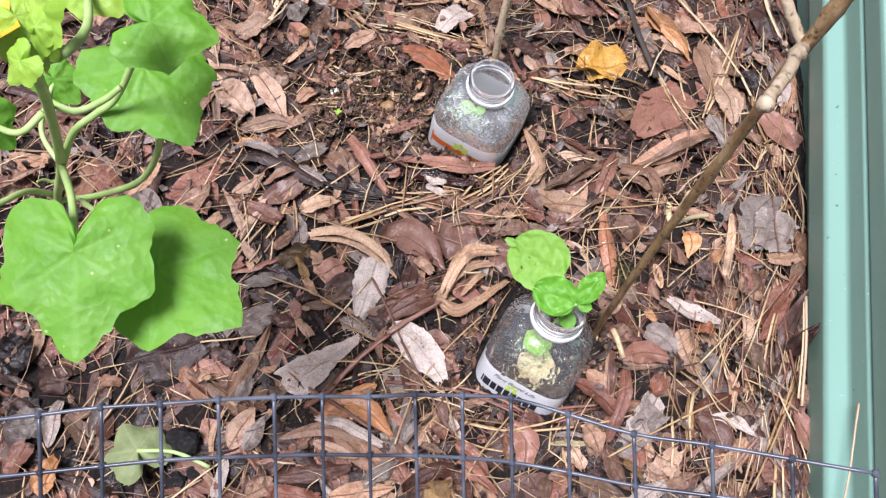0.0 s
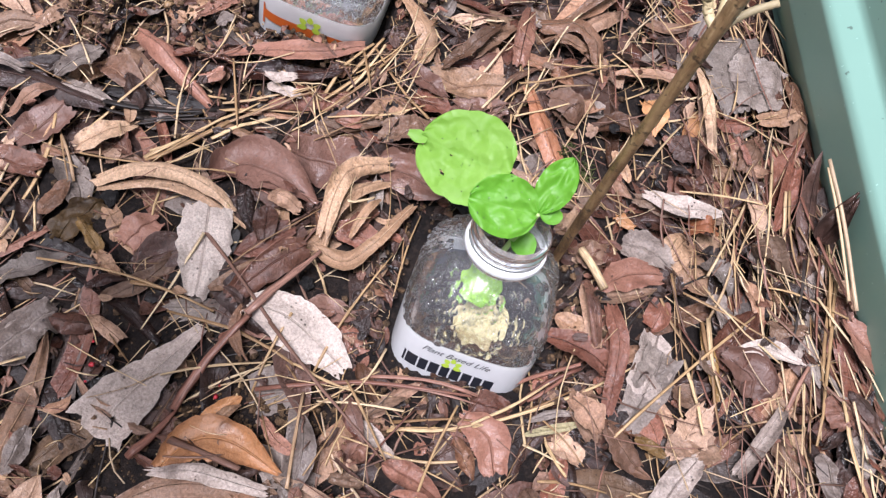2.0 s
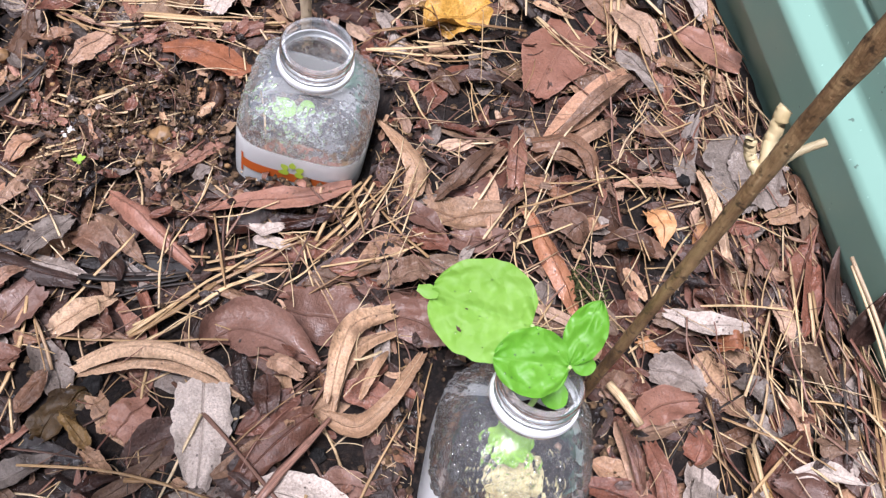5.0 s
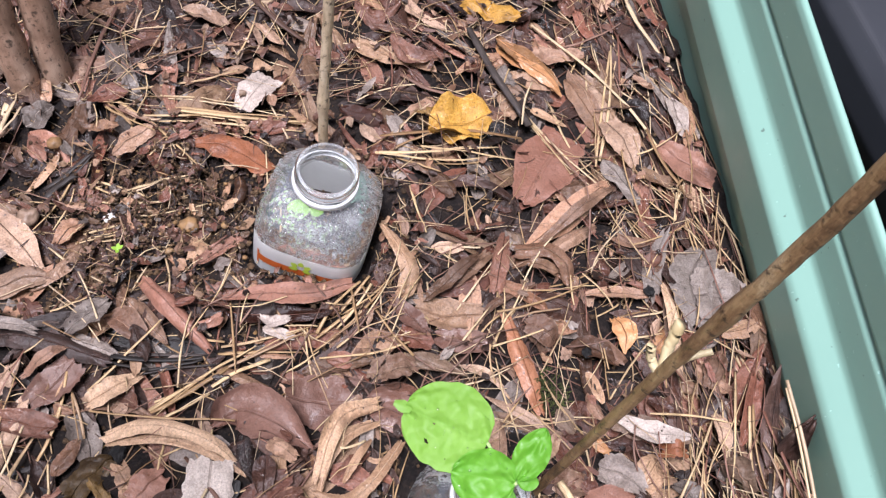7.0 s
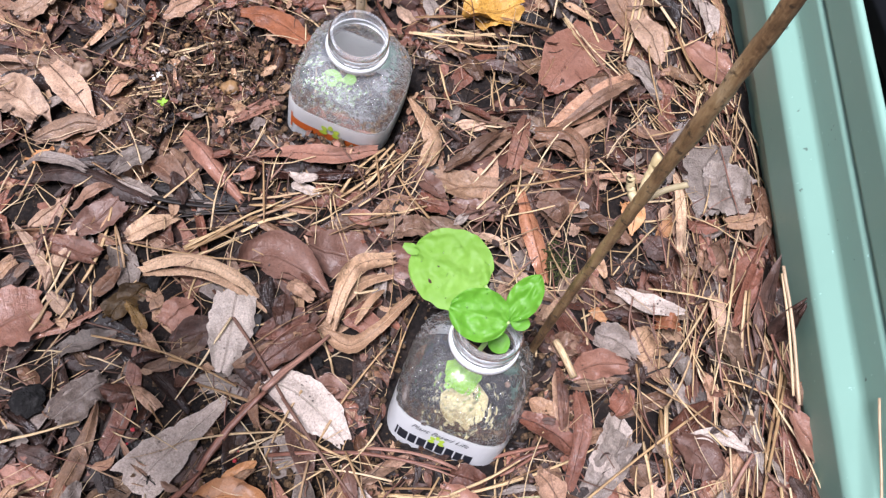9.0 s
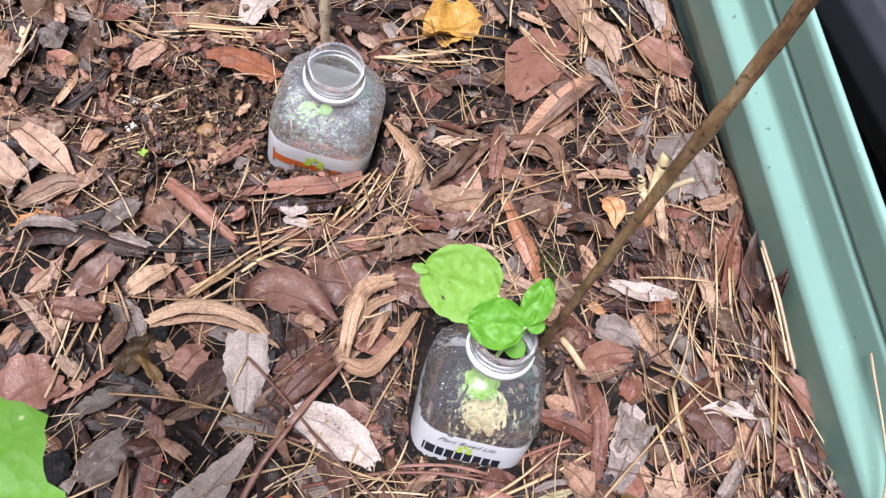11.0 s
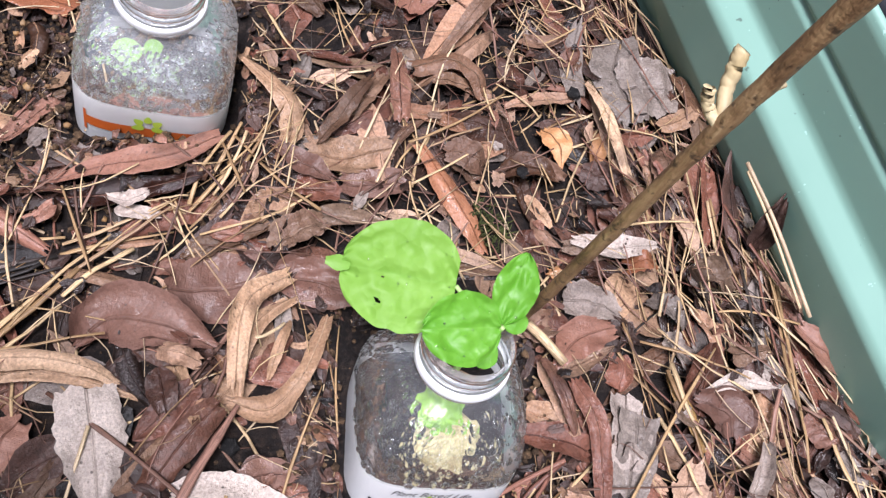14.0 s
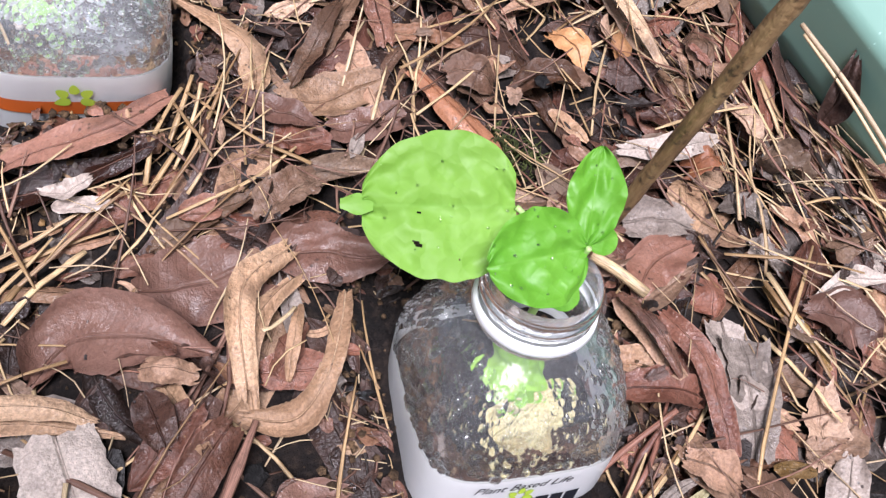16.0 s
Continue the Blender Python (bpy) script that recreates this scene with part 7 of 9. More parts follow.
dead_leaf(-0.288, 0.341, -0.275, 0.368, 0.0180, "scrap", "pink", roll=-0.5, tilt=0.04, hump=0.056)
dead_leaf(0.010, 0.235, 0.023, 0.215, 0.0159, "scrap", "tan", roll=-0.8, tilt=0.24, hump=0.088)
dead_leaf(-0.035, 0.280, -0.020, 0.261, 0.0098, "lance", "pink", roll=-0.5, tilt=-0.22, hump=0.012)
dead_leaf(0.075, 0.035, 0.084, 0.026, 0.0075, "scrap", "orange", roll=-0.8, tilt=-0.07, hump=0.086)
dead_leaf(0.160, 0.030, 0.200, 0.081, 0.0146, "lance", "red", roll=-0.3, tilt=0.3, hump=0.038)
dead_leaf(0.185, 0.029, 0.203, 0.070, 0.0161, "lance", "dark", tilt=0.6, roll=1.0, hump=0.033)
dead_leaf(0.192, -0.010, 0.207, -0.038, 0.0146, "lance", "pink", roll=0.2, tilt=0.23, hump=0.087)
dead_leaf(0.155, 0.073, 0.165, 0.052, 0.0189, "scrap", "pink", wave=0.3, roll=-0.5, tilt=-0.0, hump=0.043)
dead_leaf(0.120, 0.061, 0.117, 0.033, 0.0127, "lance", "red", roll=-0.5, tilt=0.05, hump=0.023)
dead_leaf(0.029, -0.023, 0.049, -0.045, 0.0152, "lance", "tan", roll=0.3, tilt=-0.0, hump=0.037)
dead_leaf(0.088, -0.062, 0.093, -0.074, 0.0126, "scrap", "pink", roll=0.5, tilt=-0.18, hump=0.002)
dead_leaf(0.119, -0.015, 0.122, -0.034, 0.0153, "scrap", "grey", roll=1.0, tilt=0.23, hump=0.022)
dead_leaf(0.094, 0.004, 0.102, -0.017, 0.0167, "lance", "dark", roll=-0.8, tilt=0.14, hump=0.074)
dead_leaf(0.081, -0.096, 0.108, -0.092, 0.0186, "egg", "pink", roll=0.3, tilt=-0.01, hump=0.05)
dead_leaf(0.163, -0.076, 0.165, -0.101, 0.0148, "egg", "red", roll=-0.5, tilt=0.22, hump=0.07)
dead_leaf(0.129, -0.096, 0.133, -0.113, 0.0138, "scrap", "pink", roll=-0.5, tilt=-0.0, hump=0.076)
dead_leaf(0.165, -0.098, 0.168, -0.118, 0.0127, "scrap", "grey", roll=0.5, tilt=-0.1, hump=0.055)
dead_leaf(0.160, -0.012, 0.170, -0.031, 0.0150, "scrap", "dark", roll=0.8, tilt=0.01, hump=0.078)
dead_leaf(0.142, -0.037, 0.159, -0.042, 0.0134, "scrap", "pink", roll=-0.8, tilt=-0.24, hump=0.011)
dead_leaf(0.126, 0.081, 0.146, 0.102, 0.0110, "lance", "orange", roll=0.4, tilt=0.02, hump=0.03)
dead_leaf(0.084, 0.078, 0.089, 0.057, 0.0099, "strap", "tan", roll=0.5, tilt=0.12, hump=0.002)
dead_leaf(0.146, 0.008, 0.148, -0.008, 0.0138, "scrap", "grey", roll=1.0, tilt=-0.18, hump=0.0)
dead_leaf(-0.020, -0.062, 0.002, -0.070, 0.0176, "egg", "red", roll=0.2, tilt=-0.15, hump=0.039)
dead_leaf(0.005, -0.076, 0.034, -0.076, 0.0057, "lance", "grey", sickle=0.1, roll=-0.8, tilt=-0.1, hump=0.0)
dead_leaf(-0.146, -0.063, -0.127, -0.049, 0.0117, "egg", "orange", roll=0.5, tilt=0.02, hump=0.038)
dead_leaf(-0.233, -0.076, -0.212, -0.016, 0.0132, "lance", "tan", roll=-0.2, tilt=0.16, hump=0.006)
dead_leaf(-0.242, -0.019, -0.215, 0.003, 0.0199, "egg", "grey", roll=-0.8, tilt=0.08, hump=0.002)
dead_leaf(-0.241, 0.018, -0.210, 0.028, 0.0162, "scrap", "grey", roll=0.8, tilt=-0.23, hump=0.076)
dead_leaf(-0.215, -0.008, -0.191, -0.005, 0.0138, "lance", "red", roll=-0.5, tilt=0.06, hump=0.074)
dead_leaf(-0.224, 0.051, -0.210, 0.071, 0.0104, "lance", "tan", roll=-0.5, tilt=0.06, hump=0.037)
dead_leaf(-0.070, -0.063, -0.043, -0.051, 0.0114, "scrap", "pink", roll=-0.5, tilt=-0.22, hump=0.019)
dead_leaf(-0.071, -0.037, -0.064, -0.061, 0.0115, "lance", "tan", roll=1.0, tilt=-0.2, hump=0.034)
dead_leaf(-0.256, -0.068, -0.246, -0.055, 0.0134, "egg", "tan", roll=-0.8, tilt=-0.11, hump=0.051)
dead_leaf(-0.255, -0.038, -0.230, -0.048, 0.0164, "scrap", "dark", roll=-0.8, tilt=0.12, hump=0.079)
dead_leaf(-0.219, -0.057, -0.227, -0.078, 0.0121, "strap", "grey", roll=-0.5, tilt=-0.25, hump=0.008)
dead_leaf(-0.082, -0.087, -0.065, -0.069, 0.0139, "scrap", "red", roll=1.0, tilt=-0.01, hump=0.032)
dead_leaf(0.017, -0.084, 0.029, -0.096, 0.0141, "scrap", "pink", roll=0.5, tilt=-0.17, hump=0.057)
dead_leaf(-0.152, -0.091, -0.101, -0.119, 0.0193, "lance", "tan", roll=0.3, tilt=0.06, hump=0.024)
dead_leaf(-0.189, -0.125, -0.136, -0.115, 0.0175, "strap", "red", roll=-0.8, tilt=-0.13, hump=0.075)
dead_leaf(-0.224, -0.111, -0.212, -0.079, 0.0187, "lance", "pink", roll=0.5, tilt=0.01, hump=0.012)
dead_leaf(-0.213, -0.112, -0.203, -0.086, 0.0146, "lance", "grey", roll=-0.5, tilt=0.18, hump=0.041)
dead_leaf(-0.344, -0.158, -0.338, -0.126, 0.0243, "egg", "orange", roll=0.8, tilt=-0.16, hump=0.064)
dead_leaf(-0.375, -0.146, -0.361, -0.116, 0.0218, "egg", "red", roll=0.5, tilt=-0.21, hump=0.06)
dead_leaf(-0.382, -0.115, -0.358, -0.104, 0.0242, "scrap", "grey", roll=-0.8, tilt=0.18, hump=0.046)
dead_leaf(-0.351, -0.124, -0.353, -0.082, 0.0162, "lance", "grey", roll=0.8, tilt=-0.13, hump=0.079)
dead_leaf(-0.323, -0.112, -0.321, -0.083, 0.0138, "strap", "grey", roll=0.8, tilt=0.23, hump=0.01)
dead_leaf(-0.207, -0.142, -0.182, -0.128, 0.0236, "egg", "pink", roll=1.0, tilt=-0.24, hump=0.065)
dead_leaf(-0.192, -0.137, -0.156, -0.137, 0.0157, "scrap", "red", roll=-0.8, tilt=0.17, hump=0.085)
dead_leaf(-0.149, -0.136, -0.103, -0.125, 0.0198, "lance", "tan", roll=0.8, tilt=0.09, hump=0.02)
dead_leaf(-0.126, -0.125, -0.105, -0.107, 0.0160, "scrap", "grey", roll=-0.8, tilt=-0.21, hump=0.082)
dead_leaf(0.111, -0.057, 0.138, -0.028, 0.0279, "egg", "red", roll=0.8, tilt=0.16, hump=0.013)
dead_leaf(0.077, -0.098, 0.098, -0.075, 0.0179, "scrap", "pink", roll=0.5, tilt=-0.08, hump=0.055)
dead_leaf(-0.401, -0.075, -0.385, -0.046, 0.0377, "egg", "dark", roll=0.5, tilt=0.07, hump=0.072)
dead_leaf(-0.374, -0.080, -0.344, -0.068, 0.0290, "egg", "dark", roll=0.8, tilt=0.23, hump=0.033)
dead_leaf(-0.317, -0.056, -0.253, -0.030, 0.0381, "egg", "dark", roll=-0.4, tilt=0.05, hump=0.052)
dead_leaf(-0.237, -0.023, -0.211, -0.001, 0.0260, "scrap", "grey", roll=-0.5, tilt=-0.05, hump=0.009)
dead_leaf(-0.214, -0.006, -0.192, -0.011, 0.0148, "lance", "red", roll=-0.8, tilt=-0.16, hump=0.018)
dead_leaf(-0.302, 0.063, -0.290, 0.108, 0.0204, "lance", "pink", roll=0.5, tilt=-0.25, hump=0.042)
dead_leaf(-0.360, 0.071, -0.333, 0.058, 0.0220, "scrap", "grey", roll=1.0, tilt=0.21, hump=0.029)
dead_leaf(-0.342, 0.090, -0.315, 0.061, 0.0231, "egg", "grey", roll=0.8, tilt=-0.2, hump=0.014)
dead_leaf(-0.303, 0.208, -0.265, 0.173, 0.0279, "egg", "pink", roll=0.5, tilt=0.21, hump=0.033)
dead_leaf(-0.269, 0.099, -0.245, 0.120, 0.0160, "lance", "pink", roll=-0.5, tilt=-0.23, hump=0.064)
dead_leaf(-0.301, 0.268, -0.270, 0.297, 0.0264, "scrap", "pink", roll=0.5, tilt=-0.16, hump=0.033)
dead_leaf(-0.237, 0.278, -0.224, 0.308, 0.0212, "scrap", "tan", roll=-0.8, tilt=0.12, hump=0.065)
dead_leaf(-0.201, 0.262, -0.167, 0.288, 0.0178, "lance", "pink", roll=-0.5, tilt=0.14, hump=0.016)
dead_leaf(-0.158, 0.296, -0.129, 0.322, 0.0214, "scrap", "tan", roll=-0.5, tilt=0.22, hump=0.058)
dead_leaf(-0.445, 0.049, -0.425, 0.057, 0.0182, "scrap", "pink", roll=0.8, tilt=-0.22, hump=0.07)
dead_leaf(0.080, 0.361, 0.122, 0.306, 0.0227, "lance", "orange", roll=0.3, tilt=-0.17, hump=0.003)
dead_leaf(0.183, 0.369, 0.210, 0.302, 0.0260, "egg", "dark", roll=-0.8, tilt=-0.13, hump=0.072)
dead_leaf(0.153, 0.321, 0.160, 0.268, 0.0211, "lance", "tan", roll=-0.8, tilt=0.22, hump=0.005)
dead_leaf(0.131, 0.325, 0.144, 0.252, 0.0190, "lance", "pink", roll=-0.5, tilt=0.07, hump=0.045)
dead_leaf(0.096, 0.214, 0.136, 0.207, 0.0221, "lance", "tan", roll=-0.8, tilt=-0.23, hump=0.075)
stalk_of_straw(0.209, 0.191, 0.211, 0.113, 0.00140, "pale")
stalk_of_straw(-0.068, -0.045, -0.016, -0.061, 0.00166, "red")
stalk_of_straw(-0.027, -0.076, 0.029, -0.063, 0.00119, "gold")
stalk_of_straw(0.007, -0.065, 0.039, -0.048, 0.00172, "red")
stalk_of_straw(-0.058, -0.067, -0.021, -0.073, 0.00139, "gold")
stalk_of_straw(-0.068, -0.048, -0.051, -0.082, 0.00092, "gold")
stalk_of_straw(0.013, -0.046, 0.003, -0.085, 0.00096, "gold")
stalk_of_straw(0.007, -0.098, 0.027, -0.080, 0.00070, "gold")
stalk_of_straw(0.003, -0.092, 0.017, -0.060, 0.00071, "brown")
stalk_of_straw(-0.131, 0.173, -0.081, 0.116, 0.00106, "gold")
stalk_of_straw(-0.175, 0.083, -0.114, 0.116, 0.00198, "gold")
stalk_of_straw(-0.172, 0.087, -0.129, 0.107, 0.00141, "gold")
stalk_of_straw(-0.192, 0.235, -0.149, 0.238, 0.00130, "pale")
stalk_of_straw(-0.216, 0.245, -0.184, 0.228, 0.00129, "gold")
stalk_of_straw(-0.219, 0.202, -0.183, 0.215, 0.00125, "pale")
stalk_of_straw(-0.170, 0.302, -0.075, 0.284, 0.00211, "gold")
stalk_of_straw(-0.166, 0.308, -0.081, 0.290, 0.00142, "pale")
stalk_of_straw(-0.023, 0.263, 0.079, 0.258, 0.00217, "gold")
stalk_of_straw(-0.013, 0.249, 0.015, 0.231, 0.00140, "gold")
stalk_of_straw(-0.197, 0.118, -0.134, 0.115, 0.00200, "black")
stalk_of_straw(0.109, 0.287, 0.129, 0.221, 0.00168, "pale")
stalk_of_straw(-0.234, 0.141, -0.213, 0.128, 0.00085, "gold")
stalk_of_straw(-0.083, 0.124, -0.072, 0.079, 0.00088, "gold")
stalk_of_straw(-0.078, 0.119, -0.049, 0.149, 0.00153, "gold")
stalk_of_straw(-0.066, 0.121, -0.043, 0.144, 0.00153, "gold")
stalk_of_straw(-0.145, 0.113, -0.126, 0.074, 0.00085, "gold")
stalk_of_straw(-0.217, 0.099, -0.209, 0.071, 0.00107, "gold")
stalk_of_straw(-0.184, 0.069, -0.160, 0.042, 0.00106, "gold")
stalk_of_straw(-0.158, 0.132, -0.133, 0.123, 0.00146, "gold")
stalk_of_straw(-0.049, 0.145, -0.022, 0.096, 0.00122, "gold")
stalk_of_straw(0.010, 0.177, 0.032, 0.169, 0.00166, "pale")
stalk_of_straw(0.053, 0.133, 0.100, 0.138, 0.00130, "gold")
stalk_of_straw(0.037, 0.112, 0.054, 0.137, 0.00127, "gold")
stalk_of_straw(0.019, 0.107, 0.036, 0.120, 0.00125, "gold")
stalk_of_straw(0.008, 0.102, 0.030, 0.125, 0.00124, "pale")
stalk_of_straw(-0.040, 0.113, -0.011, 0.087, 0.00090, "brown")
stalk_of_straw(-0.197, 0.093, -0.194, 0.068, 0.00081, "gold")
stalk_of_straw(-0.235, 0.170, -0.205, 0.137, 0.00087, "pale")
stalk_of_straw(-0.167, 0.182, -0.166, 0.144, 0.00090, "pale")
stalk_of_straw(-0.096, 0.240, -0.096, 0.192, 0.00099, "gold")
stalk_of_straw(-0.007, 0.224, -0.002, 0.183, 0.00135, "gold")
stalk_of_straw(0.111, 0.373, 0.172, 0.255, 0.00220, "pale")
stalk_of_straw(0.132, 0.235, 0.167, 0.339, 0.00216, "pale")
stalk_of_straw(0.191, 0.390, 0.213, 0.314, 0.00275, "pale")
stalk_of_straw(0.172, 0.255, 0.185, 0.199, 0.00207, "gold")
stalk_of_straw(0.090, 0.282, 0.124, 0.212, 0.00186, "pale")
stalk_of_straw(0.059, 0.369, 0.087, 0.268, 0.00477, "black")
stalk_of_straw(-0.203, 0.403, -0.227, 0.312, 0.00250, "brown")
stalk_of_straw(-0.103, 0.403, -0.069, 0.362, 0.00570, "brown")
stalk_of_straw(-0.245, 0.245, -0.210, 0.274, 0.00344, "black")
stalk_of_straw(-0.276, 0.305, -0.265, 0.360, 0.00483, "pale")
stalk_of_straw(-0.279, 0.273, -0.262, 0.315, 0.00117, "pale")
stalk_of_straw(-0.207, 0.319, -0.146, 0.249, 0.00238, "gold")
stalk_of_straw(-0.191, 0.321, -0.115, 0.338, 0.00207, "gold")
stalk_of_straw(-0.166, 0.300, -0.073, 0.284, 0.00284, "gold")
stalk_of_straw(-0.119, 0.286, -0.092, 0.255, 0.00160, "pale")
stalk_of_straw(-0.212, 0.245, -0.179, 0.231, 0.00189, "gold")
stalk_of_straw(-0.217, 0.205, -0.179, 0.217, 0.00148, "pale")
stalk_of_straw(-0.191, 0.236, -0.148, 0.240, 0.00191, "pale")
stalk_of_straw(-0.113, 0.177, -0.100, 0.255, 0.00095, "pale")
stalk_of_straw(-0.025, 0.250, 0.061, 0.252, 0.00244, "gold")
stalk_of_straw(-0.017, 0.253, 0.025, 0.265, 0.00163, "gold")
stalk_of_straw(0.000, 0.325, 0.048, 0.304, 0.00385, "brown")
stalk_of_straw(-0.172, 0.348, -0.115, 0.361, 0.00169, "gold")
stalk_of_straw(0.207, 0.227, 0.179, 0.203, 0.00165, "gold")
stalk_of_straw(0.123, 0.112, 0.158, 0.116, 0.00112, "pale")
stalk_of_straw(0.131, 0.346, 0.183, 0.364, 0.00228, "brown")
stalk_of_straw(-0.460, 0.119, -0.357, 0.110, 0.00166, "gold")
stalk_of_straw(-0.382, 0.068, -0.301, 0.022, 0.00181, "gold")
stalk_of_straw(-0.257, 0.027, -0.232, 0.082, 0.00182, "gold")
stalk_of_straw(-0.318, -0.099, -0.306, -0.055, 0.00124, "gold")
stalk_of_straw(-0.233, 0.061, -0.219, 0.112, 0.00139, "gold")
stalk_of_straw(-0.266, 0.026, -0.241, 0.081, 0.00136, "pale")
stalk_of_straw(-0.221, 0.323, -0.188, 0.285, 0.00213, "gold")
dead_leaf(-0.263, 0.089, -0.213, 0.074, 0.0205, "lance", "red", roll=0.8, tilt=0.01, hump=0.012)
dead_leaf(0.053, 0.160, 0.088, 0.140, 0.0145, "strap", "tan", sickle=0.15, roll=0.8, tilt=0.23, hump=0.06)
dead_leaf(0.012, 0.265, 0.064, 0.274, 0.0343, "egg", "yellow", wave=0.4, roll=0.5, tilt=0.19, hump=0.006)
dead_leaf(0.000, 0.174, 0.027, 0.170, 0.0115, "lance", "pink", roll=-0.8, tilt=0.11, hump=0.063)
dead_leaf(0.125, 0.314, 0.149, 0.237, 0.0171, "lance", "tan", roll=-0.5, tilt=-0.11, hump=0.006)
dead_leaf(0.039, 0.239, 0.048, 0.224, 0.0146, "scrap", "grey", roll=1.0, tilt=-0.24, hump=0.011)
dead_leaf(0.091, 0.333, 0.120, 0.299, 0.0158, "lance", "orange", roll=-0.5, tilt=0.16, hump=0.039)
stalk_of_straw(-0.172, 0.291, -0.076, 0.276, 0.00183, "gold")
stalk_of_straw(-0.153, 0.293, -0.080, 0.287, 0.00123, "gold")
stalk_of_straw(-0.209, 0.310, -0.171, 0.279, 0.00142, "brown")
stalk_of_straw(-0.028, 0.250, 0.066, 0.249, 0.00184, "gold")
stalk_of_straw(0.005, 0.254, 0.071, 0.242, 0.00144, "gold")
stalk_of_straw(0.087, 0.281, 0.119, 0.210, 0.00146, "pale")
stalk_of_straw(-0.103, 0.327, -0.086, 0.269, 0.00104, "pale")
stalk_of_straw(-0.245, 0.234, -0.212, 0.267, 0.00252, "black")
stalk_of_straw(-0.275, 0.288, -0.267, 0.318, 0.00320, "pale")
stalk_of_straw(-0.221, 0.197, -0.173, 0.209, 0.00094, "pale")
stalk_of_straw(-0.191, 0.228, -0.153, 0.233, 0.00116, "gold")
stalk_of_straw(-0.172, 0.243, -0.134, 0.239, 0.00098, "gold")
stalk_of_straw(-0.192, 0.253, -0.191, 0.223, 0.00097, "gold")
stalk_of_straw(-0.218, 0.108, -0.211, 0.069, 0.00067, "gold")
stalk_of_straw(-0.270, 0.132, -0.239, 0.099, 0.00068, "gold")
stalk_of_straw(-0.196, 0.116, -0.138, 0.114, 0.00227, "black")
stalk_of_straw(-0.174, 0.081, -0.131, 0.104, 0.00240, "gold")
stalk_of_straw(-0.135, 0.120, -0.086, 0.122, 0.00178, "gold")
stalk_of_straw(-0.086, 0.126, -0.074, 0.066, 0.00088, "gold")
stalk_of_straw(-0.079, 0.117, -0.050, 0.134, 0.00163, "gold")
stalk_of_straw(-0.065, 0.130, -0.043, 0.151, 0.00165, "gold")
stalk_of_straw(-0.257, 0.055, -0.247, 0.110, 0.00116, "gold")
stalk_of_straw(-0.032, 0.134, -0.000, 0.113, 0.00110, "gold")
stalk_of_straw(0.070, 0.134, 0.116, 0.132, 0.00095, "brown")
stalk_of_straw(-0.174, 0.312, -0.113, 0.303, 0.00124, "pale")
stalk_of_straw(0.129, 0.231, 0.165, 0.334, 0.00129, "gold")
stalk_of_straw(-0.161, 0.186, -0.137, 0.155, 0.00147, "black")
dead_leaf(-0.200, 0.147, -0.175, 0.124, 0.0175, "egg", "pink", sink=0.004, prop=0.002, roll=0.5, tilt=0.07, hump=0.079)
dead_leaf(-0.185, 0.137, -0.176, 0.111, 0.0116, "lance", "dark", sink=0.004, prop=0, roll=-0.5, tilt=0.1, hump=0.058)
dead_leaf(-0.133, 0.141, -0.067, 0.129, 0.0151, "lance", "red", roll=0.3, wave=0.25, sink=0.004, prop=0, tilt=0.02, hump=0.083)
dead_leaf(-0.133, 0.116, -0.093, 0.109, 0.0055, "strap", "tan", roll=-0.5, sink=0.004, prop=0, tilt=-0.19, hump=0.028)
dead_leaf(-0.074, 0.101, -0.052, 0.094, 0.0124, "egg", "red", sink=0.004, prop=0, roll=0.5, tilt=0.16, hump=0.028)
dead_leaf(-0.110, 0.126, -0.088, 0.116, 0.0084, "lance", "pale", roll=0.5, sink=0.004, prop=0, tilt=-0.21, hump=0.022)
dead_leaf(-0.101, 0.097, -0.086, 0.090, 0.0098, "scrap", "red", sink=0.004, prop=0, roll=0.8, tilt=0.23, hump=0.06)
dead_leaf(-0.112, 0.047, -0.114, 0.023, 0.0148, "egg", "red", roll=0.5, sink=0.004, prop=0.002, tilt=-0.0, hump=0.022)
dead_leaf(-0.110, 0.054, -0.095, 0.043, 0.0115, "scrap", "pink", sink=0.004, prop=0.004, roll=-0.8, tilt=0.11, hump=0.063)
dead_leaf(-0.053, 0.076, -0.013, 0.048, 0.0218, "egg", "mauve", roll=0.3, wave=0.3, hump=0.05, sink=0.004, prop=0.002, tilt=0.16)
dead_leaf(-0.073, 0.031, -0.055, 0.044, 0.0112, "scrap", "red", sink=0.004, prop=0, roll=1.0, tilt=0.13, hump=0.05)
dead_leaf(-0.204, 0.047, -0.193, 0.028, 0.0104, "scrap", "ochre", wave=0.4, sink=0.004, prop=0, roll=-0.8, tilt=-0.22, hump=0.012)
dead_leaf(-0.196, 0.028, -0.184, 0.014, 0.0085, "scrap", "tan", sink=0.004, prop=0.002, roll=0.8, tilt=0.18, hump=0.085)
dead_leaf(-0.199, 0.009, -0.179, 0.012, 0.0084, "lance", "red", sink=0.004, prop=0.004, roll=-0.8, tilt=-0.13, hump=0.039)
stalk_of_straw(-0.173, 0.075, -0.142, 0.090, 0.00155, "gold")
stalk_of_straw(-0.171, 0.073, -0.131, 0.095, 0.00068, "pale")
stalk_of_straw(-0.108, 0.151, -0.072, 0.056, 0.00082, "gold")
stalk_of_straw(-0.158, 0.095, -0.113, 0.068, 0.00069, "gold")
stalk_of_straw(-0.115, 0.069, -0.083, 0.049, 0.00059, "red")
stalk_of_straw(-0.209, 0.099, -0.168, 0.136, 0.00119, "gold")
stalk_of_straw(-0.081, 0.108, -0.045, 0.132, 0.00117, "gold")
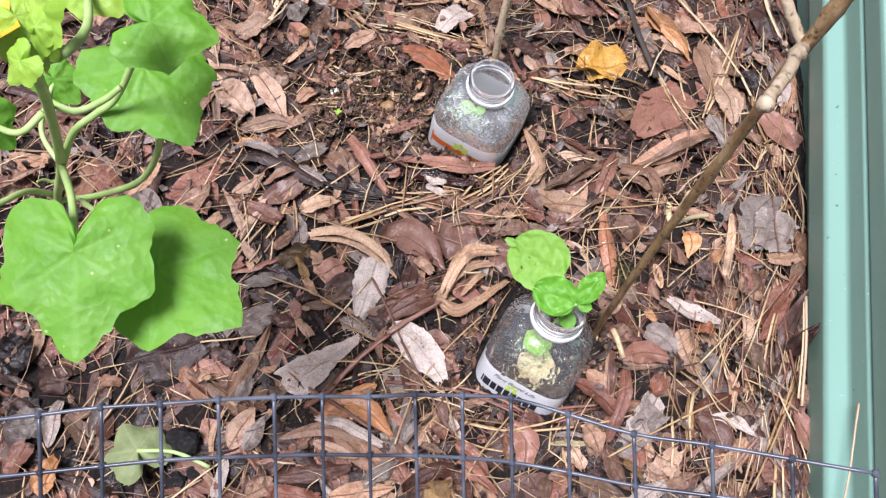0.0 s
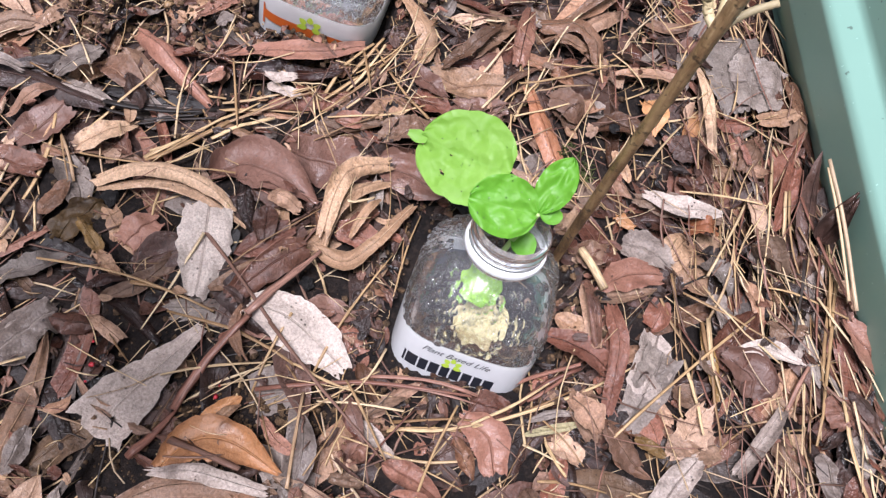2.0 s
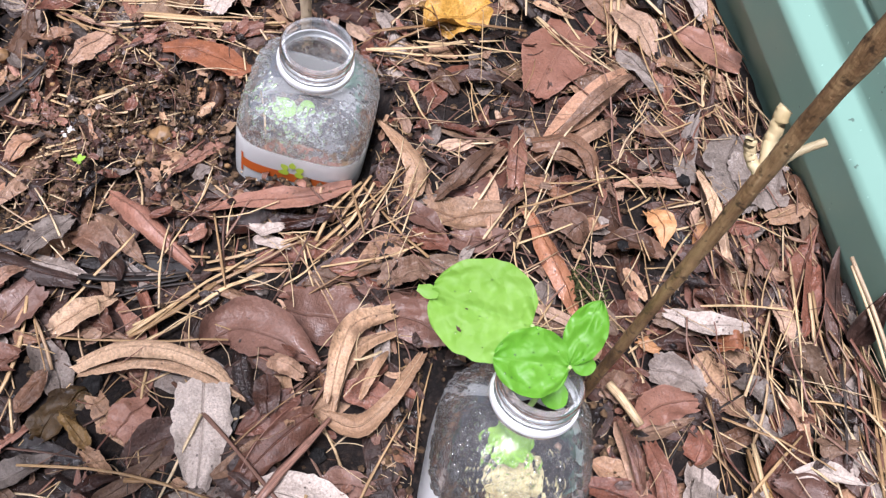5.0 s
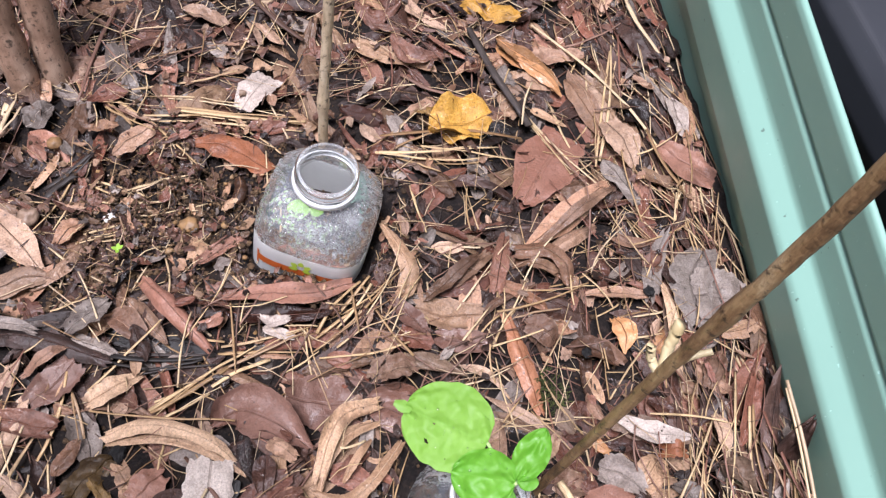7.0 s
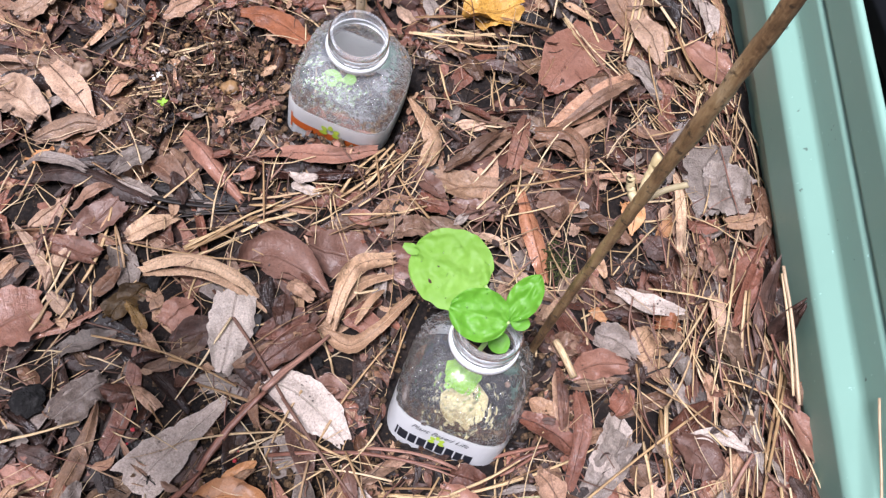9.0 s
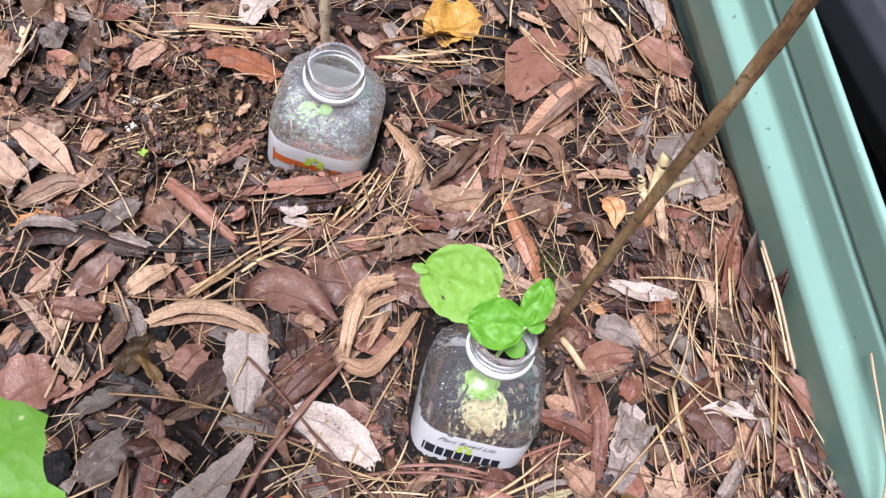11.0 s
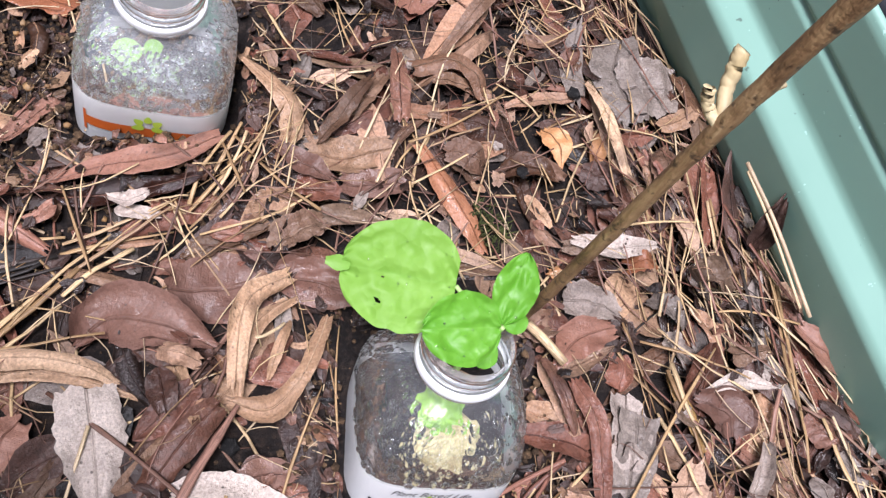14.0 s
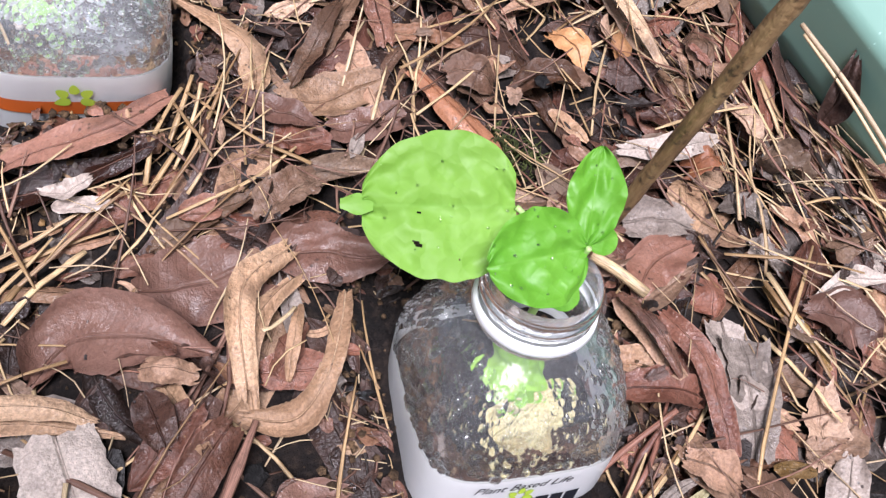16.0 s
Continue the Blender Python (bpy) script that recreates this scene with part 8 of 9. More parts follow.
stalk_of_straw(-0.078, 0.101, -0.024, 0.106, 0.00137, "gold")
stalk_of_straw(-0.196, 0.107, -0.138, 0.106, 0.00159, "black")
stalk_of_straw(-0.058, 0.013, -0.051, -0.006, 0.00084, "brown")
stalk_of_straw(-0.052, -0.006, -0.031, 0.043, 0.00086, "gold")
stalk_of_straw(-0.045, 0.010, -0.038, 0.043, 0.00058, "gold")
stalk_of_straw(-0.179, 0.097, -0.144, 0.098, 0.00069, "gold")
stalk_of_straw(-0.091, 0.151, -0.072, 0.135, 0.00086, "brown")
stalk_of_straw(-0.131, 0.121, -0.119, 0.132, 0.00062, "pale")
stalk_of_straw(-0.147, 0.067, -0.144, 0.093, 0.00049, "gold")
stalk_of_straw(-0.143, 0.036, -0.141, 0.067, 0.00094, "gold")
stalk_of_straw(-0.123, 0.148, -0.125, 0.103, 0.00093, "brown")
stalk_of_straw(-0.105, 0.083, -0.050, 0.100, 0.00072, "gold")
stalk_of_straw(-0.054, 0.127, -0.043, 0.087, 0.00085, "brown")
stalk_of_straw(-0.039, 0.124, -0.023, 0.108, 0.00075, "gold")
dead_leaf(0.050, 0.154, 0.089, 0.141, 0.0098, "lance", "tan", sickle=0.08, sink=0.004, prop=0.004, roll=1.0, tilt=0.16, hump=0.065)
dead_leaf(0.068, 0.117, 0.082, 0.103, 0.0151, "egg", "tan", wave=0.5, sink=0.004, prop=0, roll=-0.5, tilt=0.02, hump=0.087)
dead_leaf(0.151, 0.131, 0.136, 0.059, 0.0101, "strap", "pink", roll=-0.5, sink=0.004, prop=0, tilt=0.03, hump=0.032)
dead_leaf(0.171, 0.079, 0.152, 0.053, 0.0181, "egg", "pink", wave=0.35, sink=0.004, prop=0.004, roll=-0.8, tilt=0.06, hump=0.036)
dead_leaf(0.120, 0.082, 0.134, 0.068, 0.0150, "scrap", "dark", sink=0.004, prop=0, roll=-0.5, tilt=0.17, hump=0.044)
dead_leaf(0.080, 0.064, 0.086, 0.043, 0.0094, "lance", "pink", sink=0.004, prop=0, roll=-0.8, tilt=-0.17, hump=0.009)
dead_leaf(0.046, 0.011, 0.071, 0.006, 0.0231, "egg", "pink", wave=0.3, sink=0.004, prop=0, roll=0.8, tilt=-0.24, hump=0.061)
dead_leaf(0.153, 0.041, 0.152, 0.012, 0.0124, "egg", "pink", sink=0.004, prop=0.004, roll=0.8, tilt=-0.03, hump=0.071)
dead_leaf(0.148, 0.012, 0.163, -0.008, 0.0201, "egg", "pink", wave=0.4, sink=0.004, prop=0.004, roll=1.0, tilt=0.09, hump=0.048)
dead_leaf(0.165, 0.020, 0.202, 0.078, 0.0133, "lance", "red", roll=0.5, tilt=0.4, sink=0.004, prop=0.002, hump=0.002)
dead_leaf(0.177, 0.005, 0.203, 0.064, 0.0156, "lance", "dark", tilt=0.5, sink=0.004, prop=0.004, roll=-0.5, hump=0.007)
dead_leaf(0.116, 0.055, 0.130, 0.042, 0.0104, "strap", "red", sink=0.004, prop=0, roll=0.5, tilt=0.06, hump=0.078)
dead_leaf(0.118, 0.004, 0.129, -0.017, 0.0137, "scrap", "grey", sink=0.004, prop=0.004, roll=0.8, tilt=-0.1, hump=0.084)
stalk_of_straw(0.219, 0.137, 0.186, 0.059, 0.00082, "gold")
stalk_of_straw(0.033, 0.121, 0.093, 0.133, 0.00125, "gold")
stalk_of_straw(0.028, 0.099, 0.045, 0.121, 0.00122, "gold")
stalk_of_straw(0.039, 0.017, 0.038, 0.006, 0.00119, "gold")
stalk_of_straw(0.115, 0.099, 0.137, 0.096, 0.00159, "gold")
dead_leaf(-0.197, -0.004, -0.172, -0.028, 0.0088, "lance", "pink", sink=0.004, prop=0.002, roll=-0.5, tilt=-0.21, hump=0.068)
dead_leaf(-0.141, -0.065, -0.127, -0.054, 0.0089, "egg", "tan", sink=0.004, prop=0.004, roll=0.8, tilt=-0.05, hump=0.0)
dead_leaf(-0.166, -0.098, -0.132, -0.108, 0.0136, "egg", "pink", sink=0.004, prop=0, roll=1.0, tilt=-0.09, hump=0.029)
dead_leaf(-0.191, -0.099, -0.110, -0.106, 0.0118, "lance", "pink", sickle=0.16, roll=-0.4, hump=0.03, sink=0.004, prop=0.004, tilt=0.09)
dead_leaf(-0.079, -0.055, -0.072, -0.078, 0.0101, "lance", "red", sink=0.004, prop=0, roll=-0.8, tilt=-0.14, hump=0.028)
dead_leaf(-0.073, -0.065, -0.049, -0.057, 0.0086, "lance", "pink", sink=0.004, prop=0.002, roll=1.0, tilt=-0.21, hump=0.086)
dead_leaf(-0.072, -0.069, -0.060, -0.085, 0.0113, "scrap", "grey", sink=0.004, prop=0, roll=0.8, tilt=0.13, hump=0.02)
dead_leaf(-0.029, -0.078, -0.023, -0.099, 0.0114, "egg", "tan", sink=0.004, prop=0, roll=1.0, tilt=0.03, hump=0.075)
dead_leaf(-0.064, -0.087, -0.037, -0.108, 0.0146, "lance", "red", sink=0.004, prop=0.004, roll=0.8, tilt=-0.04, hump=0.038)
dead_leaf(-0.062, -0.102, -0.031, -0.120, 0.0140, "egg", "red", sink=0.004, prop=0.004, roll=1.0, tilt=0.2, hump=0.027)
dead_leaf(-0.089, -0.092, -0.074, -0.097, 0.0078, "scrap", "pink", wave=0.4, sink=0.004, prop=0.002, roll=-0.8, tilt=0.05, hump=0.087)
stalk_of_straw(-0.085, -0.047, -0.018, -0.065, 0.00209, "red")
stalk_of_straw(-0.082, -0.074, -0.028, -0.103, 0.00075, "gold")
stalk_of_straw(-0.062, -0.032, -0.052, -0.050, 0.00080, "brown")
stalk_of_straw(-0.060, -0.071, -0.028, -0.076, 0.00171, "gold")
stalk_of_straw(-0.042, -0.083, -0.028, -0.101, 0.00117, "brown")
dead_leaf(0.048, -0.015, 0.085, -0.013, 0.0151, "lance", "pink", sink=0.004, prop=0, roll=0.8, tilt=-0.23, hump=0.01)
dead_leaf(0.047, -0.007, 0.044, -0.045, 0.0103, "strap", "pink", roll=-0.5, sink=0.004, prop=0.004, tilt=0.05, hump=0.017)
dead_leaf(0.076, -0.068, 0.079, -0.084, 0.0106, "egg", "pink", sink=0.004, prop=0, roll=-0.8, tilt=-0.15, hump=0.014)
dead_leaf(0.035, -0.107, 0.040, -0.128, 0.0101, "lance", "grey", sink=0.004, prop=0, roll=1.0, tilt=0.13, hump=0.066)
dead_leaf(0.191, -0.018, 0.199, -0.037, 0.0143, "egg", "pink", sink=0.004, prop=0.002, roll=0.8, tilt=-0.25, hump=0.088)
dead_leaf(0.151, -0.103, 0.149, -0.126, 0.0126, "egg", "grey", wave=0.4, sink=0.004, prop=0.002, roll=-0.5, tilt=0.09, hump=0.045)
dead_leaf(0.178, -0.073, 0.186, -0.099, 0.0114, "lance", "dark", sink=0.004, prop=0.002, roll=-0.8, tilt=-0.0, hump=0.084)
dead_leaf(0.001, -0.105, 0.004, -0.122, 0.0099, "egg", "pink", sink=0.004, prop=0.002, roll=-0.5, tilt=0.21, hump=0.034)
dead_leaf(0.014, -0.117, 0.030, -0.127, 0.0116, "egg", "tan", sink=0.004, prop=0.002, roll=0.8, tilt=0.07, hump=0.069)
dead_leaf(0.004, -0.081, 0.031, -0.079, 0.0047, "strap", "cream", roll=-0.3, sink=0.004, prop=0, tilt=-0.2, hump=0.037)
dead_leaf(0.107, -0.033, 0.105, -0.073, 0.0074, "strap", "ochre", roll=-0.6, sink=0.004, prop=0, tilt=-0.03, hump=0.02)
dead_leaf(0.074, -0.089, 0.087, -0.097, 0.0104, "scrap", "pink", sink=0.004, prop=0, roll=0.5, tilt=0.08, hump=0.007)
dead_leaf(0.058, -0.087, 0.072, -0.097, 0.0069, "strap", "ochre", sink=0.004, prop=0.002, roll=-0.8, tilt=0.03, hump=0.039)
stalk_of_straw(-0.021, -0.076, 0.074, -0.048, 0.00145, "gold")
stalk_of_straw(0.014, -0.044, 0.004, -0.080, 0.00081, "gold")
stalk_of_straw(0.004, -0.066, 0.036, -0.052, 0.00217, "red")
stalk_of_straw(0.013, -0.076, 0.030, -0.098, 0.00079, "gold")
stalk_of_straw(0.013, -0.083, 0.019, -0.103, 0.00147, "gold")
stalk_of_straw(0.006, -0.103, 0.039, -0.111, 0.00128, "gold")
stalk_of_straw(-0.025, -0.107, -0.001, -0.121, 0.00074, "pale")
stalk_of_straw(0.032, -0.125, 0.041, -0.098, 0.00068, "red")
dead_leaf(-0.198, 0.067, -0.123, 0.039, 0.0076, "strap", "buff", sickle=0.1, roll=-0.6, hump=0.05, tilt=0.15, wave=0.35, curl=0.0, prop=0.006, sink=0.004)
dead_leaf(-0.043, 0.061, -0.086, 0.022, 0.0082, "strap", "buff", sickle=-0.18, roll=-0.6, hump=0.07, wave=0.4, curl=0.0, prop=0.006, sink=0.004, tilt=-0.02)
dead_leaf(-0.071, 0.027, -0.053, 0.050, 0.0056, "strap", "buff", roll=-0.7, hump=0.05, curl=0.0, prop=0.006, sink=0.004, tilt=-0.12)
dead_leaf(0.148, 0.131, 0.136, 0.060, 0.0079, "strap", "buff", roll=-0.6, wave=0.4, curl=0.0, prop=0.006, sink=0.004, tilt=0.23, hump=0.062)
dead_leaf(0.047, -0.007, 0.044, -0.045, 0.0088, "strap", "red", roll=-0.6, wave=0.3, curl=0.0, prop=0.006, sink=0.004, tilt=-0.22, hump=0.035)
dead_leaf(-0.079, -0.054, -0.072, -0.079, 0.0085, "lance", "mauve", roll=-0.6, curl=0.0, sink=0.004, prop=0.004, tilt=0.07, hump=0.003)

def spine_leaf(spine, widths, tone, edges, lift, words):
    """A dead leaf along a bent spine; edges: how high its two margins curl."""
    mat, look_words = LEAF_WORDS[tone]
    line = smooth_line([(x, y, w) for (x, y), w in zip(spine, widths)], 9)
    nu, nv, sd = len(line) - 1, 14, hand.random() * 50
    flat, zl, uvs = [], [], []
    for i, p in enumerate(line):
        u = i / nu
        d = (line[min(i + 1, nu)] - line[max(i - 1, 0)]).to_2d().normalized()
        for j in range(nv + 1):
            v = 2 * j / nv - 1
            rim = abs(v) ** 6
            w = max(p.z, 0.001) / 2 * (1 + rim * (0.16 * noise.noise(Vector((u * 7, v, sd))) + 0.10 * noise.noise(Vector((u * 24, v, sd)))))
            back = (0.0035 * noise.noise(Vector((v * 2.5, i, sd))) + 0.002 * noise.noise(Vector((v * 8, i, sd)))) if i in (0, nu) else 0.0
            e = 1.5 * (edges[0] if v < 0 else edges[1])
            pull = 1 - 0.22 * min(1.0, abs(e) / 0.006) * v * v
            x, y = p.x - d.y * v * w * pull + d.x * back, p.y + d.x * v * w * pull + d.y * back
            flat.append((x, y))
            z = e * v * v * (0.6 + 0.8 * abs(noise.noise(Vector((u * 2.5, e * 900, sd))))) * min(1.0, p.z / 0.012)
            fold = abs(noise.noise(Vector((u * 3.2 + v * 0.9, v * 1.1, sd))))
            slack = min(1.0, p.z / 0.022)
            z += 0.0030 * noise.noise(Vector((u * 3.5, v * 1.2 * slack, sd))) + 0.0040 * fold * max(0.0, slack - 0.55) + 0.0007 * slack * noise.noise(Vector((u * 11, v * 3, sd)))
            zl.append(z)
            uvs.append((u, j / nv))
    under = np.array([pile_at(x, y) for x, y in flat]).reshape(nu + 1, nv + 1)
    z = np.array(zl).reshape(nu + 1, nv + 1)
    rest = np.percentile(under - z, 72, axis=1)
    pad = np.pad(rest, 6, mode="edge")
    rest = np.convolve(pad, np.ones(13) / 13, "valid")
    soft_under = np.pad(under, ((4, 4), (3, 3)), mode="edge")
    soft_under = sum(soft_under[a:a + nu + 1, b:b + nv + 1] for a in range(9) for b in range(7)) / 63
    z = np.maximum(z + rest[:, None] + 1.7 * lift * np.sin(np.pi * np.linspace(0.08, 0.92, nu + 1))[:, None], soft_under - 0.002)
    verts = [(x, y, float(h)) for (x, y), h in zip(flat, z.ravel())]
    for x, y, h in verts:
        raise_pile(x, y, h)
        LAID[min(max(int((x - X0) / CELL), 0), NX - 1), min(max(int((y - Y0) / CELL), 0), NY - 1)] = True
    faces = [(a, a + 1, a + nv + 2, a + nv + 1) for i in range(nu) for a in range(i * (nv + 1), i * (nv + 1) + nv)]
    leaf = lay("dead_leaf", (verts, faces, uvs), mat, words + " " + look_words.split(" ", 1)[1].replace("purplish-brown", "wet purplish-brown") + " on the mulch", "leaf", "dead leaves")
    if max(widths) > 0.011:
        rib = [Vector(verts[i * (nv + 1) + nv // 2]) + Vector((0, 0, 0.00005)) for i in range(nu)]
        part("midrib", tube(rib, lambda u: 0.0004 - 0.0003 * u, 5), mat, leaf)
    return leaf


spine_leaf([(-0.141, 0.070), (-0.127, 0.078), (-0.108, 0.068), (-0.087, 0.049)], [0.0041, 0.0300, 0.0328, 0.0050], "mauve", (0.0030, 0.0060), 0.0020, "broad wavy")
spine_leaf([(-0.099, 0.081), (-0.081, 0.077), (-0.057, 0.073)], [0.0194, 0.0367, 0.0316], "mauve", (0.0020, 0.0010), 0.0000, "broad torn")
spine_leaf([(-0.199, 0.070), (-0.179, 0.071), (-0.156, 0.064), (-0.138, 0.055), (-0.128, 0.046)], [0.0071, 0.0100, 0.0095, 0.0081, 0.0036], "buff", (-0.0020, -0.0020), 0.0040, "long wavy")
spine_leaf([(-0.140, 0.048), (-0.143, 0.026), (-0.148, 0.001)], [0.0267, 0.0291, 0.0114], "pale", (0.0020, -0.0030), 0.0020, "broad blunt")
spine_leaf([(-0.046, 0.070), (-0.066, 0.063), (-0.076, 0.050), (-0.085, 0.028)], [0.0082, 0.0112, 0.0108, 0.0076], "buff", (0.0020, -0.0020), 0.0050, "twisted strap-like")
spine_leaf([(-0.035, 0.049), (-0.046, 0.035), (-0.061, 0.020), (-0.076, 0.016), (-0.089, 0.025)], [0.0050, 0.0085, 0.0089, 0.0161, 0.0050], "buff", (-0.0020, 0.0020), 0.0040, "hooked strap-like")
spine_leaf([(0.114, 0.262), (0.090, 0.232), (0.069, 0.204)], [0.0354, 0.0467, 0.0170], "dusty", (0.0010, 0.0010), 0.0020, "smooth broad")
spine_leaf([(-0.149, 0.269), (-0.132, 0.266), (-0.114, 0.254), (-0.100, 0.240)], [0.0070, 0.0218, 0.0224, 0.0130], "rust", (0.0010, -0.0010), 0.0030, "smooth long")
spine_leaf([(-0.120, 0.240), (-0.119, 0.227), (-0.124, 0.216)], [0.0091, 0.0112, 0.0103], "tan", (-0.0040, -0.0040), 0.0030, "tightly rolled")
spine_leaf([(-0.181, 0.170), (-0.169, 0.152), (-0.156, 0.136), (-0.141, 0.118)], [0.0099, 0.0149, 0.0135, 0.0057], "dusty", (-0.0050, -0.0050), 0.0030, "tightly rolled")
spine_leaf([(-0.133, 0.151), (-0.106, 0.148), (-0.081, 0.143), (-0.053, 0.150)], [0.0051, 0.0151, 0.0180, 0.0091], "dusty", (0.0020, -0.0010), 0.0020, "long pointed")
spine_leaf([(-0.031, 0.191), (-0.022, 0.171), (-0.017, 0.156), (-0.021, 0.142), (-0.030, 0.133)], [0.0042, 0.0115, 0.0130, 0.0110, 0.0050], "buff", (0.0008, -0.0010), 0.0030, "mottled curved")
spine_leaf([(-0.111, 0.134), (-0.103, 0.128), (-0.093, 0.130)], [0.0036, 0.0092, 0.0040], "pale", (0.0020, 0.0020), 0.0010, "small cupped")
spine_leaf([(0.065, 0.169), (0.096, 0.189), (0.131, 0.213)], [0.0067, 0.0206, 0.0054], "tan", (-0.0020, 0.0010), 0.0030, "long pointed")
spine_leaf([(0.073, 0.169), (0.107, 0.191), (0.133, 0.207)], [0.0045, 0.0095, 0.0032], "pink", (-0.0010, 0.0010), 0.0050, "long narrow")
spine_leaf([(0.053, 0.163), (0.072, 0.160), (0.084, 0.150), (0.086, 0.139)], [0.0126, 0.0134, 0.0120, 0.0067], "tan", (-0.0020, -0.0020), 0.0040, "hooked strap-like")
spine_leaf([(0.095, 0.129), (0.117, 0.128), (0.139, 0.125)], [0.0041, 0.0114, 0.0041], "pink", (0.0020, 0.0020), 0.0030, "pale narrow")
spine_leaf([(0.011, 0.144), (0.024, 0.153), (0.037, 0.163)], [0.0067, 0.0098, 0.0076], "tan", (0.0010, 0.0010), 0.0030, "short strap-like")
spine_leaf([(0.040, 0.119), (0.043, 0.091), (0.047, 0.069), (0.051, 0.055)], [0.0082, 0.0146, 0.0130, 0.0054], "rust", (-0.0020, -0.0030), 0.0040, "long orange-brown")
spine_leaf([(0.050, 0.177), (0.041, 0.152), (0.035, 0.134)], [0.0073, 0.0136, 0.0095], "red", (0.0020, -0.0020), 0.0030, "shiny")
spine_leaf([(0.186, 0.155), (0.169, 0.133), (0.165, 0.100)], [0.0194, 0.0331, 0.0153], "grey", (-0.0020, 0.0030), 0.0030, "broad mottled")
spine_leaf([(0.167, 0.121), (0.184, 0.118), (0.198, 0.112)], [0.0394, 0.0443, 0.0316], "grey", (0.0010, 0.0020), 0.0010, "broad mottled")
spine_leaf([(0.087, 0.044), (0.105, 0.037), (0.135, 0.026)], [0.0063, 0.0153, 0.0036], "pink", (-0.0010, 0.0020), 0.0030, "pale mottled")
spine_leaf([(0.076, 0.019), (0.087, 0.013), (0.098, 0.001)], [0.0161, 0.0234, 0.0078], "grey", (0.0010, 0.0010), 0.0010, "mottled flaking")
spine_leaf([(0.052, -0.012), (0.071, -0.003), (0.091, -0.004)], [0.0032, 0.0211, 0.0100], "dusty", (0.0010, -0.0010), 0.0010, "smooth oval")
spine_leaf([(0.113, 0.023), (0.119, 0.021), (0.126, 0.019)], [0.0089, 0.0112, 0.0089], "rust", (0.0000, 0.0000), 0.0030, "small square")
spine_leaf([(-0.071, -0.014), (-0.084, -0.009), (-0.099, -0.010)], [0.0054, 0.0151, 0.0071], "mauve", (0.0010, 0.0010), 0.0000, "dark smooth")
spine_leaf([(-0.123, -0.005), (-0.108, -0.012), (-0.091, -0.025), (-0.078, -0.040)], [0.0117, 0.0264, 0.0262, 0.0099], "pale", (-0.0020, 0.0020), 0.0020, "broad blistered")
spine_leaf([(-0.145, -0.013), (-0.161, -0.029), (-0.177, -0.045), (-0.192, -0.061)], [0.0060, 0.0160, 0.0270, 0.0330], "pale", (0.0010, 0.0010), 0.0020, "torn speckled")
spine_leaf([(0.112, 0.113), (0.114, 0.100), (0.112, 0.089)], [0.0098, 0.0165, 0.0030], "orange", (0.0010, 0.0010), 0.0040, "small pointed")
spine_leaf([(-0.183, 0.031), (-0.174, 0.040), (-0.167, 0.046)], [0.0136, 0.0186, 0.0100], "dusty", (0.0010, 0.0010), 0.0020, "small torn")
spine_leaf([(-0.093, 0.024), (-0.112, 0.013), (-0.132, -0.001)], [0.0108, 0.0161, 0.0100], "red", (0.0030, -0.0030), 0.0010, "long crumpled")
spine_leaf([(-0.277, 0.135), (-0.251, 0.134), (-0.226, 0.126), (-0.197, 0.113)], [0.0100, 0.0160, 0.0153, 0.0082], "dark", (-0.0030, -0.0030), 0.0030, "long curled")
spine_leaf([(-0.277, 0.139), (-0.258, 0.139), (-0.235, 0.132)], [0.0040, 0.0090, 0.0050], "grey", (0.0010, 0.0010), 0.0060, "long curled")
spine_leaf([(-0.221, 0.135), (-0.209, 0.145), (-0.199, 0.155)], [0.0121, 0.0220, 0.0106], "grey", (0.0020, -0.0020), 0.0030, "torn wet")
spine_leaf([(-0.273, 0.223), (-0.255, 0.202), (-0.241, 0.182)], [0.0153, 0.0222, 0.0057], "pink", (0.0010, 0.0020), 0.0020, "broad flat")
spine_leaf([(-0.276, 0.165), (-0.255, 0.175), (-0.238, 0.176)], [0.0126, 0.0216, 0.0130], "pink", (0.0010, -0.0020), 0.0020, "broad flat")
spine_leaf([(-0.277, 0.155), (-0.265, 0.150), (-0.257, 0.146)], [0.0110, 0.0132, 0.0073], "orange", (0.0010, 0.0010), 0.0020, "torn")
spine_leaf([(-0.283, 0.025), (-0.267, 0.037), (-0.250, 0.045)], [0.0202, 0.0434, 0.0318], "dusty", (0.0020, 0.0030), 0.0030, "large broad")
spine_leaf([(-0.239, 0.093), (-0.226, 0.103), (-0.215, 0.115)], [0.0108, 0.0230, 0.0156], "mauve", (0.0010, 0.0020), 0.0010, "torn broad")
spine_leaf([(-0.243, 0.110), (-0.230, 0.116), (-0.220, 0.122)], [0.0041, 0.0085, 0.0036], "pink", (0.0010, 0.0010), 0.0040, "small narrow")
spine_leaf([(-0.208, 0.089), (-0.194, 0.097), (-0.180, 0.106)], [0.0098, 0.0148, 0.0036], "buff", (0.0010, 0.0010), 0.0030, "pointed")
spine_leaf([(-0.017, 0.130), (0.003, 0.123), (0.024, 0.120)], [0.0130, 0.0228, 0.0133], "tan", (0.0010, 0.0010), 0.0010, "broad flat")
spine_leaf([(-0.007, 0.110), (0.007, 0.104), (0.022, 0.100)], [0.0117, 0.0171, 0.0126], "mauve", (0.0010, 0.0010), 0.0000, "dark torn")
spine_leaf([(0.054, 0.113), (0.059, 0.103), (0.062, 0.092)], [0.0130, 0.0184, 0.0089], "pink", (0.0020, -0.0010), 0.0020, "curled")
